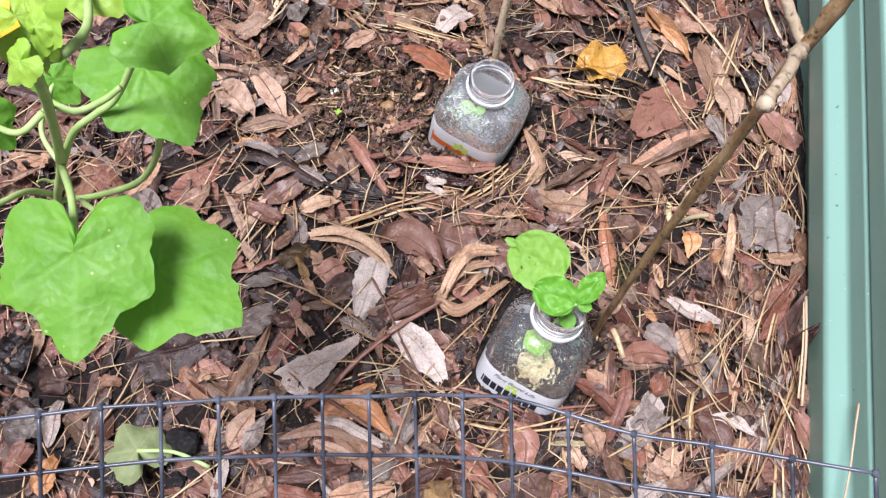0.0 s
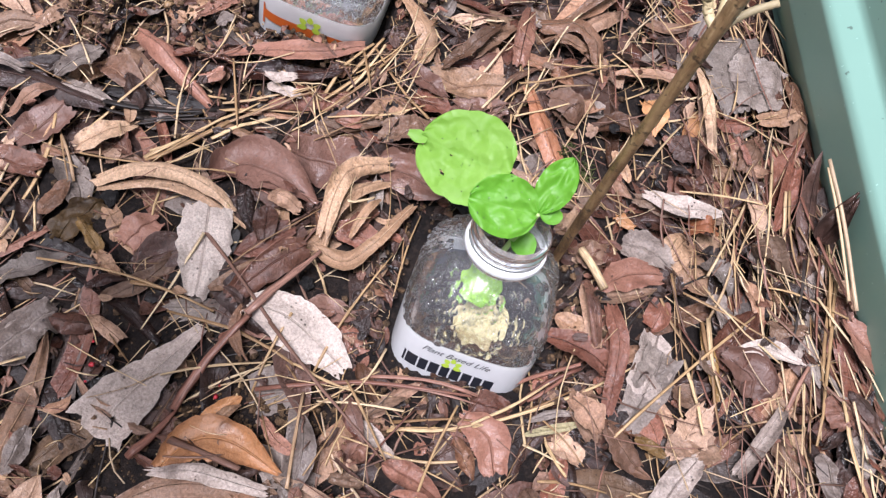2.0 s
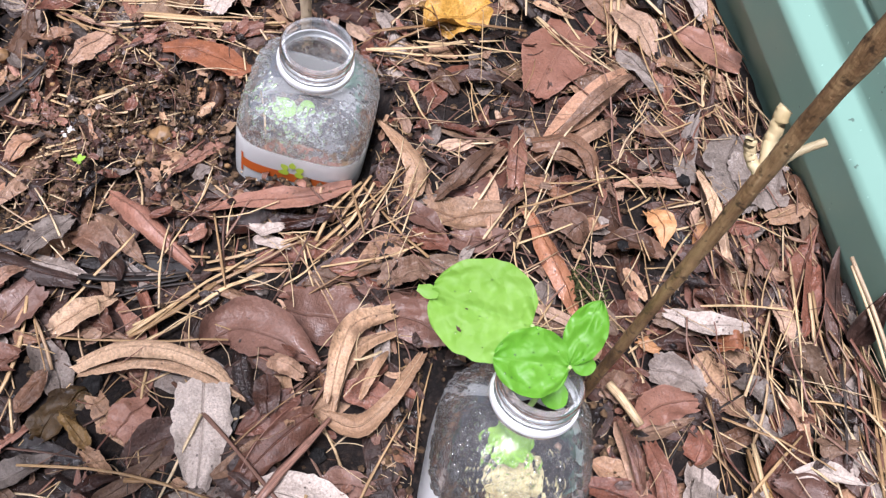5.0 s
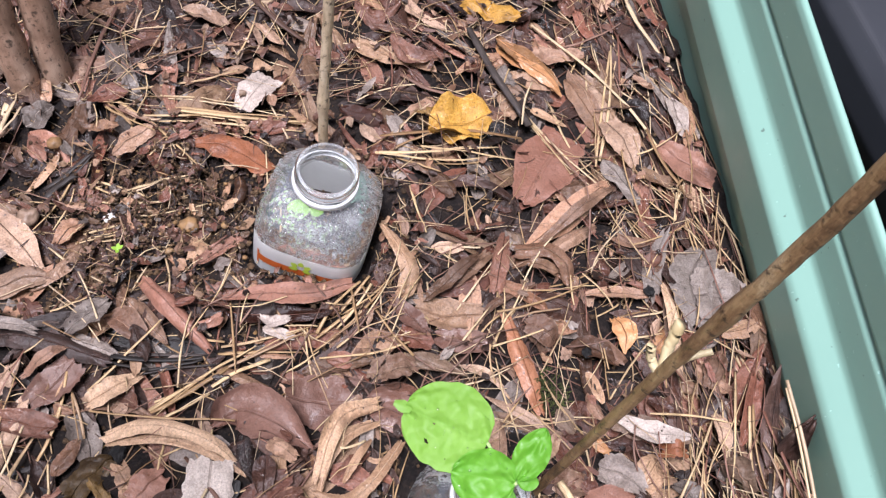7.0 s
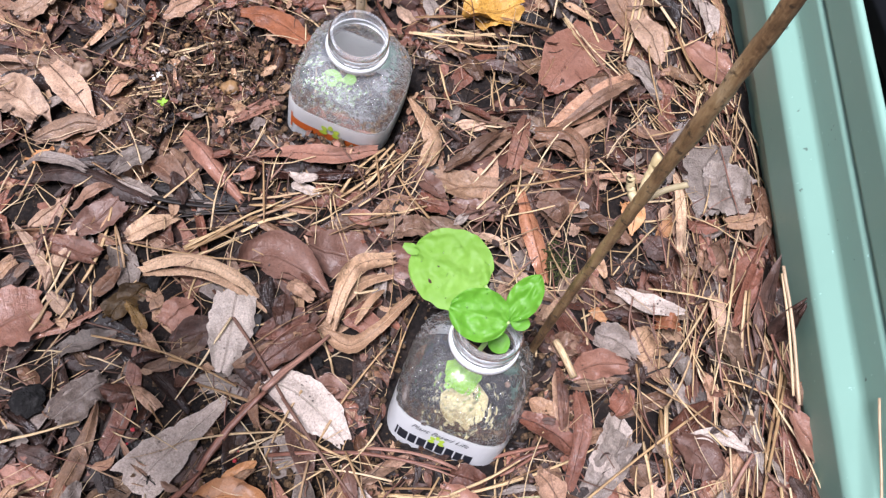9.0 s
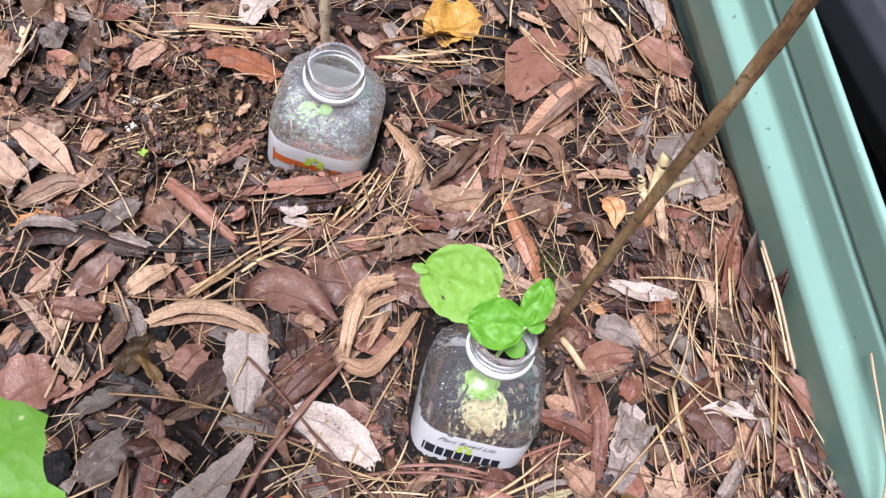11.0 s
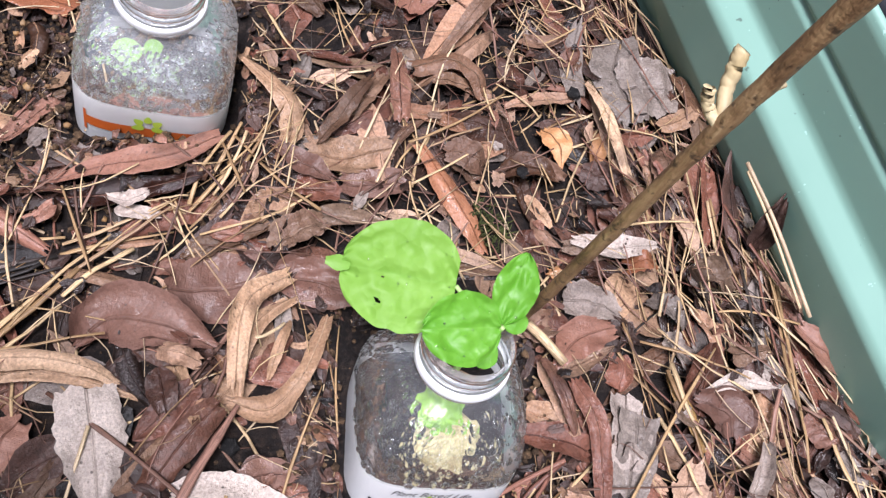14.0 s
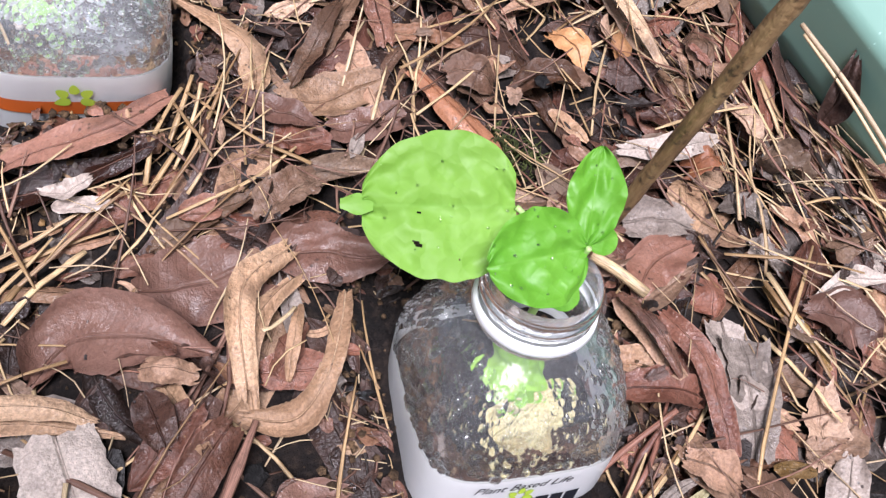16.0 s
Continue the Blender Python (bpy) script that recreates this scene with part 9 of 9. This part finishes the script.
spine_leaf([(0.081, 0.097), (0.095, 0.090), (0.107, 0.080)], [0.0058, 0.0158, 0.0064], "pink", (0.0040, 0.0030), 0.0020, "curled")
spine_leaf([(0.118, -0.048), (0.138, -0.050), (0.153, -0.059)], [0.0020, 0.0103, 0.0022], "pale", (0.0010, 0.0020), 0.0040, "thin pointed")
spine_leaf([(0.187, -0.037), (0.193, -0.054), (0.204, -0.071)], [0.0085, 0.0215, 0.0036], "dusty", (0.0020, 0.0010), 0.0030, "pointed spotted")
spine_leaf([(0.084, -0.036), (0.075, -0.054), (0.065, -0.069)], [0.0171, 0.0219, 0.0201], "grey", (0.0010, 0.0010), 0.0000, "broad stained")
spine_leaf([(0.035, -0.062), (0.035, -0.076), (0.037, -0.087)], [0.0140, 0.0171, 0.0102], "pink", (0.0010, -0.0010), 0.0020, "torn flat")
spine_leaf([(-0.116, 0.299), (-0.106, 0.312), (-0.096, 0.330)], [0.0166, 0.0248, 0.0226], "pale", (0.0010, 0.0010), 0.0030, "pale torn")
spine_leaf([(0.145, 0.267), (0.152, 0.245), (0.157, 0.228)], [0.0166, 0.0261, 0.0058], "pink", (0.0010, 0.0020), 0.0030, "broad pointed")
spine_leaf([(0.179, 0.246), (0.193, 0.226), (0.213, 0.211)], [0.0120, 0.0305, 0.0206], "dusty", (0.0010, 0.0020), 0.0030, "broad blunt")
spine_leaf([(-0.233, 0.200), (-0.225, 0.210), (-0.219, 0.217)], [0.0072, 0.0164, 0.0086], "tan", (0.0020, 0.0010), 0.0030, "small curved")
spine_leaf([(-0.151, 0.177), (-0.147, 0.185), (-0.148, 0.197)], [0.0072, 0.0122, 0.0050], "buff", (0.0010, 0.0010), 0.0030, "small torn")
spine_leaf([(-0.163, -0.081), (-0.149, -0.070), (-0.131, -0.072), (-0.110, -0.089)], [0.0072, 0.0221, 0.0221, 0.0022], "orange", (0.0020, 0.0040), 0.0020, "wet shiny")
spine_leaf([(-0.166, -0.083), (-0.143, -0.087), (-0.116, -0.096)], [0.0040, 0.0091, 0.0063], "pale", (-0.0020, -0.0020), 0.0040, "long pale")
spine_leaf([(-0.026, -0.070), (-0.014, -0.082), (-0.013, -0.098)], [0.0078, 0.0210, 0.0122], "dusty", (0.0010, 0.0030), 0.0020, "smooth folded")
spine_leaf([(0.029, -0.066), (0.035, -0.077), (0.039, -0.084)], [0.0081, 0.0161, 0.0050], "pink", (0.0010, 0.0020), 0.0030, "small pale")
spine_leaf([(0.043, -0.081), (0.050, -0.092), (0.057, -0.101)], [0.0081, 0.0158, 0.0100], "pink", (0.0010, -0.0020), 0.0030, "flat torn")
spine_leaf([(0.059, -0.125), (0.073, -0.111), (0.087, -0.100)], [0.0128, 0.0163, 0.0092], "grey", (0.0030, -0.0020), 0.0030, "stained curled")
spine_leaf([(0.107, -0.108), (0.121, -0.094), (0.136, -0.080)], [0.0072, 0.0100, 0.0058], "grey", (0.0060, 0.0040), 0.0040, "tightly curled")
spine_leaf([(0.113, -0.050), (0.126, -0.062), (0.124, -0.073)], [0.0099, 0.0287, 0.0170], "mauve", (0.0020, 0.0050), 0.0020, "wet folded")
spine_leaf([(0.055, -0.081), (0.069, -0.065), (0.084, -0.045)], [0.0142, 0.0202, 0.0206], "grey", (0.0010, 0.0010), 0.0000, "broad stained")
spine_leaf([(0.022, -0.033), (0.036, -0.043), (0.049, -0.053)], [0.0078, 0.0156, 0.0114], "red", (0.0020, 0.0010), 0.0020, "smooth")
spine_leaf([(0.057, -0.021), (0.055, -0.046), (0.044, -0.076)], [0.0071, 0.0110, 0.0061], "red", (-0.0030, 0.0020), 0.0040, "wavy strap-like")
spine_leaf([(-0.032, 0.136), (-0.021, 0.120), (-0.012, 0.109)], [0.0050, 0.0135, 0.0042], "mauve", (0.0010, 0.0010), 0.0010, "small dark")
spine_leaf([(0.028, 0.160), (0.008, 0.145), (-0.009, 0.134)], [0.0054, 0.0098, 0.0067], "tan", (0.0010, 0.0020), 0.0040, "narrow pointed")
spine_leaf([(0.051, 0.111), (0.060, 0.105), (0.068, 0.097)], [0.0120, 0.0184, 0.0092], "pink", (-0.0020, 0.0010), 0.0030, "torn curved")
spine_leaf([(0.075, 0.095), (0.087, 0.090), (0.100, 0.079)], [0.0064, 0.0177, 0.0050], "tan", (0.0020, 0.0030), 0.0030, "broad pointed")
spine_leaf([(0.092, 0.044), (0.109, 0.031), (0.130, 0.026)], [0.0050, 0.0142, 0.0032], "pale", (0.0010, 0.0010), 0.0030, "pale narrow")


stalk_of_straw(0.135, -0.031, 0.043, -0.089, 0.00122, "gold")
stalk_of_straw(0.097, -0.003, 0.096, -0.048, 0.00149, "gold")
stalk_of_straw(0.096, -0.048, 0.092, -0.089, 0.00149, "gold")
stalk_of_straw(0.189, -0.009, 0.161, -0.068, 0.00176, "gold")
stalk_of_straw(0.191, -0.013, 0.146, -0.100, 0.00176, "gold")
stalk_of_straw(0.174, 0.064, 0.138, -0.025, 0.00135, "gold")
stalk_of_straw(0.174, -0.023, 0.198, -0.109, 0.00122, "pale")
stalk_of_straw(0.183, 0.037, 0.190, -0.029, 0.00162, "red")
stalk_of_straw(0.154, -0.061, 0.116, -0.113, 0.00176, "red")
stalk_of_straw(0.160, -0.072, 0.191, -0.136, 0.00176, "brown")
stalk_of_straw(0.038, -0.066, 0.106, -0.089, 0.00081, "brown")
stalk_of_straw(0.100, -0.015, 0.141, -0.051, 0.00149, "gold")
stalk_of_straw(0.112, 0.045, 0.160, 0.031, 0.00108, "gold")
stalk_of_straw(0.164, -0.081, 0.165, -0.129, 0.00162, "gold")
stalk_of_straw(0.168, -0.082, 0.172, -0.131, 0.00135, "pale")
stalk_of_straw(0.198, -0.092, 0.171, -0.124, 0.00108, "pale")
stalk_of_straw(0.169, -0.108, 0.214, -0.121, 0.00081, "brown")
stalk_of_straw(0.176, 0.042, 0.168, -0.004, 0.00189, "gold")
stalk_of_straw(0.180, 0.043, 0.172, -0.006, 0.00162, "gold")
stalk_of_straw(0.111, -0.030, 0.106, -0.080, 0.00243, "pale")
stalk_of_straw(0.106, -0.032, 0.101, -0.095, 0.00189, "gold")
stalk_of_straw(0.178, 0.002, 0.149, -0.049, 0.00176, "black")
stalk_of_straw(0.147, -0.014, 0.188, -0.036, 0.00135, "gold")
stalk_of_straw(0.144, -0.026, 0.160, -0.060, 0.00149, "brown")
stalk_of_straw(-0.155, 0.052, -0.112, -0.017, 0.00162, "brown")
stalk_of_straw(-0.112, -0.017, -0.065, -0.087, 0.00162, "brown")
stalk_of_straw(-0.163, -0.038, -0.109, -0.033, 0.00108, "pale")
stalk_of_straw(-0.121, -0.047, -0.020, -0.061, 0.00189, "red")
stalk_of_straw(-0.161, -0.003, -0.102, -0.038, 0.00135, "gold")
stalk_of_straw(-0.102, -0.038, -0.071, -0.053, 0.00135, "gold")
stalk_of_straw(-0.178, 0.010, -0.152, 0.003, 0.00189, "gold")
stalk_of_straw(-0.143, 0.032, -0.173, -0.013, 0.00122, "pale")
stalk_of_straw(-0.154, -0.050, -0.113, -0.035, 0.00108, "pale")
stalk_of_straw(-0.107, -0.097, -0.098, -0.051, 0.00135, "gold")
stalk_of_straw(-0.164, -0.066, -0.127, -0.086, 0.00230, "brown")
stalk_of_straw(-0.093, -0.041, -0.050, 0.018, 0.00122, "gold")
stalk_of_straw(-0.177, -0.074, -0.156, -0.053, 0.00405, "red")
stalk_of_straw(-0.157, -0.054, -0.122, -0.011, 0.00405, "red")
stalk_of_straw(-0.123, -0.013, -0.086, 0.021, 0.00378, "red")
stalk_of_straw(-0.058, -0.069, -0.018, -0.076, 0.00176, "gold")
stalk_of_straw(-0.022, -0.075, 0.027, -0.054, 0.00149, "gold")
stalk_of_straw(-0.004, -0.055, 0.034, -0.052, 0.00203, "red")
stalk_of_straw(-0.057, -0.031, -0.081, -0.060, 0.00095, "pale")
stalk_of_straw(-0.078, -0.048, -0.063, -0.088, 0.00122, "gold")
stalk_of_straw(-0.092, -0.056, -0.053, -0.067, 0.00081, "pale")
stalk_of_straw(-0.208, 0.307, -0.173, 0.276, 0.00162, "gold")
stalk_of_straw(-0.182, 0.297, -0.080, 0.274, 0.00176, "gold")
stalk_of_straw(-0.024, 0.251, 0.040, 0.251, 0.00149, "pale")
stalk_of_straw(-0.213, 0.231, -0.154, 0.230, 0.00135, "pale")
stalk_of_straw(-0.206, 0.199, -0.181, 0.206, 0.00122, "pale")
stalk_of_straw(0.132, 0.241, 0.137, 0.275, 0.00108, "gold")
stalk_of_straw(0.087, 0.285, 0.108, 0.226, 0.00122, "gold")
stalk_of_straw(-0.137, 0.115, -0.088, 0.110, 0.00176, "gold")
stalk_of_straw(-0.136, 0.103, -0.086, 0.120, 0.00162, "gold")
stalk_of_straw(-0.140, 0.092, -0.107, 0.108, 0.00189, "gold")
stalk_of_straw(-0.073, 0.113, -0.030, 0.133, 0.00135, "gold")
stalk_of_straw(-0.067, 0.107, -0.025, 0.123, 0.00122, "gold")
stalk_of_straw(-0.076, 0.149, -0.059, 0.109, 0.00095, "brown")
stalk_of_straw(-0.180, 0.109, -0.145, 0.111, 0.00162, "black")
stalk_of_straw(-0.196, 0.113, -0.176, 0.109, 0.00162, "black")
stalk_of_straw(-0.220, 0.256, -0.243, 0.235, 0.00405, "black")
stalk_of_straw(-0.206, 0.085, -0.128, 0.071, 0.00095, "gold")
stalk_of_straw(-0.122, -0.047, -0.102, -0.013, 0.00095, "gold")
stalk_of_straw(-0.222, 0.025, -0.139, -0.007, 0.00108, "gold")
stalk_of_straw(-0.002, 0.019, 0.020, -0.002, 0.00095, "gold")


def stone(x, y, size, mat=pebble, label="small ochre stone in the soil", name="stone", cat="stone", squash=0.65, seed=0):
    geo = pebble_geo((x, y, pile_at(x, y) + size * 0.3), size, random.Random(seed), squash, 8, 12)
    raise_pile(x, y, pile_at(x, y) + size * 0.6)
    return tagged(mesh_object(name, geo[0], geo[1], mat, origin=(x, y, pile_at(x, y))), label, cat, cat + "s")


stone(-0.250, 0.219, 0.0079, seed=1)
stone(-0.153, 0.207, 0.0066, seed=2)
stone(-0.130, 0.200, 0.0030, seed=3)
stone(-0.183, 0.232, 0.0026, seed=4)
stone(-0.240, 0.279, 0.0059, seed=5)
stone(-0.165, 0.187, 0.0030, seed=6)
stone(-0.115, 0.309, 0.0033, seed=7)
stone(-0.204, 0.219, 0.0041, white_bit, "pale shell-like fragment on the soil", "fragment", "fragment", 0.4, 8)
stone(-0.201, 0.221, 0.0031, white_bit, "pale shell-like fragment on the soil", "fragment", "fragment", 0.4, 9)
stone(-0.364, 0.056, 0.0048, white_bit, "pale shell-like fragment on the soil", "fragment", "fragment", 0.4, 11)
stone(-0.201, 0.218, 0.0027, white_bit, "pale shell-like fragment on the soil", "fragment", "fragment", 0.4, 12)
stone(-0.194, -0.030, 0.0015, berry_mat, "tiny red berry on dark soil", "berry", "berry", 0.95, 13)
stone(-0.139, -0.048, 0.0015, berry_mat, "tiny red berry on dark soil", "berry", "berry", 0.95, 14)
stone(-0.137, -0.043, 0.0009, berry_mat, "tiny red berry on dark soil", "berry", "berry", 0.95, 15)
stone(-0.197, -0.037, 0.0009, berry_mat, "tiny red berry on dark soil", "berry", "berry", 0.95, 16)
stone(-0.195, -0.017, 0.0009, berry_mat, "tiny red berry on dark soil", "berry", "berry", 0.95, 17)
stone(-0.188, 0.192, 0.0048, charcoal, "lump of black charred wood on the mulch", "charcoal_lump", "charcoal", 0.6, 18)
stone(-0.191, 0.061, 0.0054, charcoal, "lump of black charred wood on the mulch", "charcoal_lump", "charcoal", 0.6, 19)
stone(-0.094, 0.008, 0.0048, charcoal, "lump of black charred wood on the mulch", "charcoal_lump", "charcoal", 0.6, 20)
stone(0.083, 0.086, 0.0041, charcoal, "lump of black charred wood on the mulch", "charcoal_lump", "charcoal", 0.6, 21)
stone(-0.252, -0.011, 0.0116, charcoal, "lump of black charred wood on the mulch", "charcoal_lump", "charcoal", 0.6, 22)
stone(-0.258, -0.109, 0.0136, charcoal, "lump of black charred wood on the mulch", "charcoal_lump", "charcoal", 0.6, 23)
stone(-0.243, -0.128, 0.0102, charcoal, "lump of black charred wood on the mulch", "charcoal_lump", "charcoal", 0.6, 24)
stone(-0.257, -0.137, 0.0088, charcoal, "lump of black charred wood on the mulch", "charcoal_lump", "charcoal", 0.6, 25)
stone(0.128, 0.177, 0.0041, charcoal, "lump of black charred wood on the mulch", "charcoal_lump", "charcoal", 0.6, 26)
stone(0.138, 0.127, 0.0048, charcoal, "lump of black charred wood on the mulch", "charcoal_lump", "charcoal", 0.6, 27)
stone(-0.073, -0.128, 0.016, ochre_rock, "weathered ochre-brown stone among the litter", "stone", "stone", 0.35, 91)

moss_geo = []
tuft = random.Random(8)
for _ in range(260):
    a, r = tuft.random() * 6.283, 0.011 * tuft.random() ** 0.7
    x, y = 0.060 + r * math.cos(a), 0.069 + r * math.sin(a) * 1.3
    z = pile_at(x, y)
    top = (x + tuft.gauss(0, 0.002), y + tuft.gauss(0, 0.002), z + tuft.uniform(0.001, 0.0035))
    moss_geo.append(tube([(x, y, z - 0.001), top], lambda u: 0.0005 * (1 - 0.7 * u), 4))
g = join(*moss_geo)
tagged(mesh_object("moss_tuft", g[0], g[1], moss_mat, uvs=g[2], origin=(0.060, 0.069, pile_at(0.060, 0.069))), "small dark green moss tuft among leaves", "moss")

cut_twig = lay("twig", tube(smooth_line([(0.047, 0.010, 0.016), (0.051, -0.001, 0.017), (0.055, -0.013, 0.016)]), 0.0022, 10), straw_pale, "short pale cut twig beside the stake", "twig", "twig pieces")

wilted = tagged(empty_at("wilted_leaf", (-0.282, -0.123, 0.008)), "wilted grey-green squash leaf with a yellow stalk", "leaf")
part("blade", squash_leaf((-0.282, -0.123, 0.020), (-0.302, -0.101, 0.017), (0.1, 0.05, 1.0), 12, 0.3, 8, 40), wilted_green, wilted)
part("stalk", tube(smooth_line([(-0.282, -0.123, 0.020), (-0.257, -0.121, 0.020), (-0.232, -0.127, 0.014)]), 0.0014, 8), pale_stem, wilted)

lay("straw_stalk", tube(smooth_line([(0.1905, 0.047, 0.035), (0.1890, 0.010, 0.030), (0.1850, -0.036, 0.021)]), 0.0011, 7), straw_pale, "stiff pale straw stalk propped against the green wall", "straw", "straw pieces")
lay("straw_stalk", tube(smooth_line([(0.1895, 0.043, 0.033), (0.1875, 0.010, 0.028), (0.1835, -0.030, 0.020)]), 0.0008, 7), straw_pale, "stiff pale straw stalk propped against the green wall", "straw", "straw pieces")
shrivelled = blade((0.1840, 0.008, 0.010), (0.1962, 0.0225, 0.0445), (-0.62, -0.45, 0.55), 0.0135, lambda u: oval(u, 0.95, 0.62), 0.45, 0.22, 0.22, 61, 22, 14)
lay("dead_leaf", shrivelled, leaf_dark, "shrivelled dark brown leaf curling up by the wall", "leaf", "dead leaves")
lay("straw_stalk", tube(smooth_line([(0.180, -0.150, 0.0), (0.190, -0.115, 0.051), (0.2005, -0.048, 0.072)]), 0.0008, 6), straw_pale, "thin pale dry stem leaning against the green wall", "straw", "straw pieces")

# top layer where nothing was laid by hand
for _ in range(N_TOP):
    x, y, x1, y1, w = random_piece(heap, 0.015, 0.05, 0.005, 0.014)
    tone = heap.choices(("tan", "pink", "grey", "red", "dark"), (3.5, 2.5, 1.5, 3.5, 2))[0]
    if not any(LAID[int((x + (x1 - x) * k - X0) / CELL), int((y + (y1 - y) * k - Y0) / CELL)] for k in (0, 0.33, 0.66, 1)):
        add_heap(tone, dry_leaf_geo(x, y, x1, y1, w, heap.choices(("lance", "scrap"), (2, 4))[0], heap, heap.uniform(-0.18, 0.18), heap.uniform(-0.6, 0.9), heap.uniform(-0.2, 0.2), settle=0.15, nu=9, nv=6, tilt=heap.uniform(-0.4, 0.4), hump=heap.uniform(-0.03, 0.12)))
for _ in range(N_TOPSTRAW):
    x, y, x1, y1, w = random_piece(heap, 0.012, 0.06, 0.002, 0.002)
    if sum(LAID[int((x + (x1 - x) * k - X0) / CELL), int((y + (y1 - y) * k - Y0) / CELL)] for k in (0, 0.25, 0.5, 0.75, 1)) > 1 and heap.random() < 0.85:
        continue
    tone = heap.choices(("s_gold", "s_pale", "s_brown", "s_red"), (5, 2.5, 2, 1))[0]
    add_heap(tone, straw_geo(x, y, x1, y1, 0.00025 + 0.0006 * heap.random() ** 2, heap, 0.08, 5, 5))

# loose swaths of golden straw between the bottles and along the wall
for _ in range(420):
    if heap.random() < 0.5:
        x, y, th = heap.gauss(-0.06, 0.09), heap.gauss(0.115, 0.05), heap.gauss(0.7, 0.6)
    else:
        x, y, th = heap.gauss(0.13, 0.04), heap.gauss(0.02, 0.10), heap.gauss(1.5, 0.35)
    L = heap.uniform(0.012, 0.06)
    x1, y1 = x + L * math.cos(th), y + L * math.sin(th)
    if max(x, x1) > 0.2 or not clear_of_bottles(x, y, x1, y1, 0.006) or (LAID[int((x - X0) / CELL), int((y - Y0) / CELL)] and heap.random() < 0.9):
        continue
    add_heap(heap.choice(("s_gold", "s_gold", "s_brown", "s_red") if x > 0.08 else ("s_gold", "s_gold", "s_pale", "s_brown")), straw_geo(x, y, x1, y1, heap.uniform(0.0003, 0.0009), heap, 0.07, 5, 5))

fine_bits(1200, 600, True)
# chaff, grit and rotten flakes over the bared soil
for _ in range(3200):
    x, y = heap.gauss(-0.17, 0.05), heap.gauss(0.22, 0.045)
    L, th = 0.003 + 0.013 * heap.random() ** 2, heap.random() * 2 * math.pi
    x1, y1 = x + L * math.cos(th), y + L * math.sin(th)
    if not clear_of_bottles(x, y, x1, y1, 0.003) or LAID[int((x - X0) / CELL), int((y - Y0) / CELL)]:
        continue
    kind = heap.random()
    if kind < 0.15:
        add_heap(heap.choice(("s_gold", "s_brown", "s_black", "s_pale", "s_brown")), straw_geo(x, y, x1, y1, heap.uniform(0.0002, 0.0006), heap, 0.15, 4, 3))
    elif kind < 0.21:
        add_heap(heap.choice(("dark", "red", "tan", "tan", "grey")), dry_leaf_geo(x, y, x1, y1, heap.uniform(0.003, 0.008), heap.choice(("egg", "lance", "scrap")), heap, 0.1, heap.uniform(-0.6, 0.9), 0.0, 0.3, 0.4, 5, 4, heap.uniform(-0.5, 0.5)))
    else:
        size = 0.0005 + 0.0017 * heap.random() ** 3
        add_heap("crumb" if heap.random() < 0.88 else "pebble", pebble_geo((x, y, pile_at(x, y) + size * 0.25), size, heap, 0.8, 3, 5))

HEAP_WORDS = {
    "crumb": ("soil_crumbs", crumb_mat, "loose dark soil crumbs", "soil"), "pebble": ("pebbles", pebble, "small brown and ochre pebbles in the soil", "pebbles"),
    "tan": ("leaf_litter", leaf_tan, "tan dead leaf litter covering the bed", "leaf litter"), "pink": ("leaf_litter", leaf_pink, "pinkish-brown dead leaf litter", "leaf litter"),
    "grey": ("leaf_litter", leaf_grey, "grey mottled dead leaf litter", "leaf litter"), "red": ("leaf_litter", leaf_red, "wet red-brown dead leaf litter", "leaf litter"),
    "dark": ("leaf_litter", leaf_dark, "dark rotting leaf litter on the soil", "leaf litter"), "s_gold": ("straw_litter", straw_gold, "scattered golden straw over the leaves", "straw"),
    "s_pale": ("straw_litter", straw_pale, "scattered pale straw over the leaves", "straw"), "s_brown": ("twig_litter", twig_brown, "scattered thin brown twigs", "twigs"),
    "s_red": ("twig_litter", twig_red, "scattered thin reddish twigs", "twigs"), "s_black": ("twig_litter", twig_black, "blackened bits of twig in the soil", "twigs"),
}
for key, geos in heaps.items():
    nm, mat, words, cat = HEAP_WORDS[key]
    g = join(*geos)
    tagged(mesh_object(nm, g[0], g[1], mat, uvs=g[2] if len(g) > 2 else None), words, cat, kind="stuff")
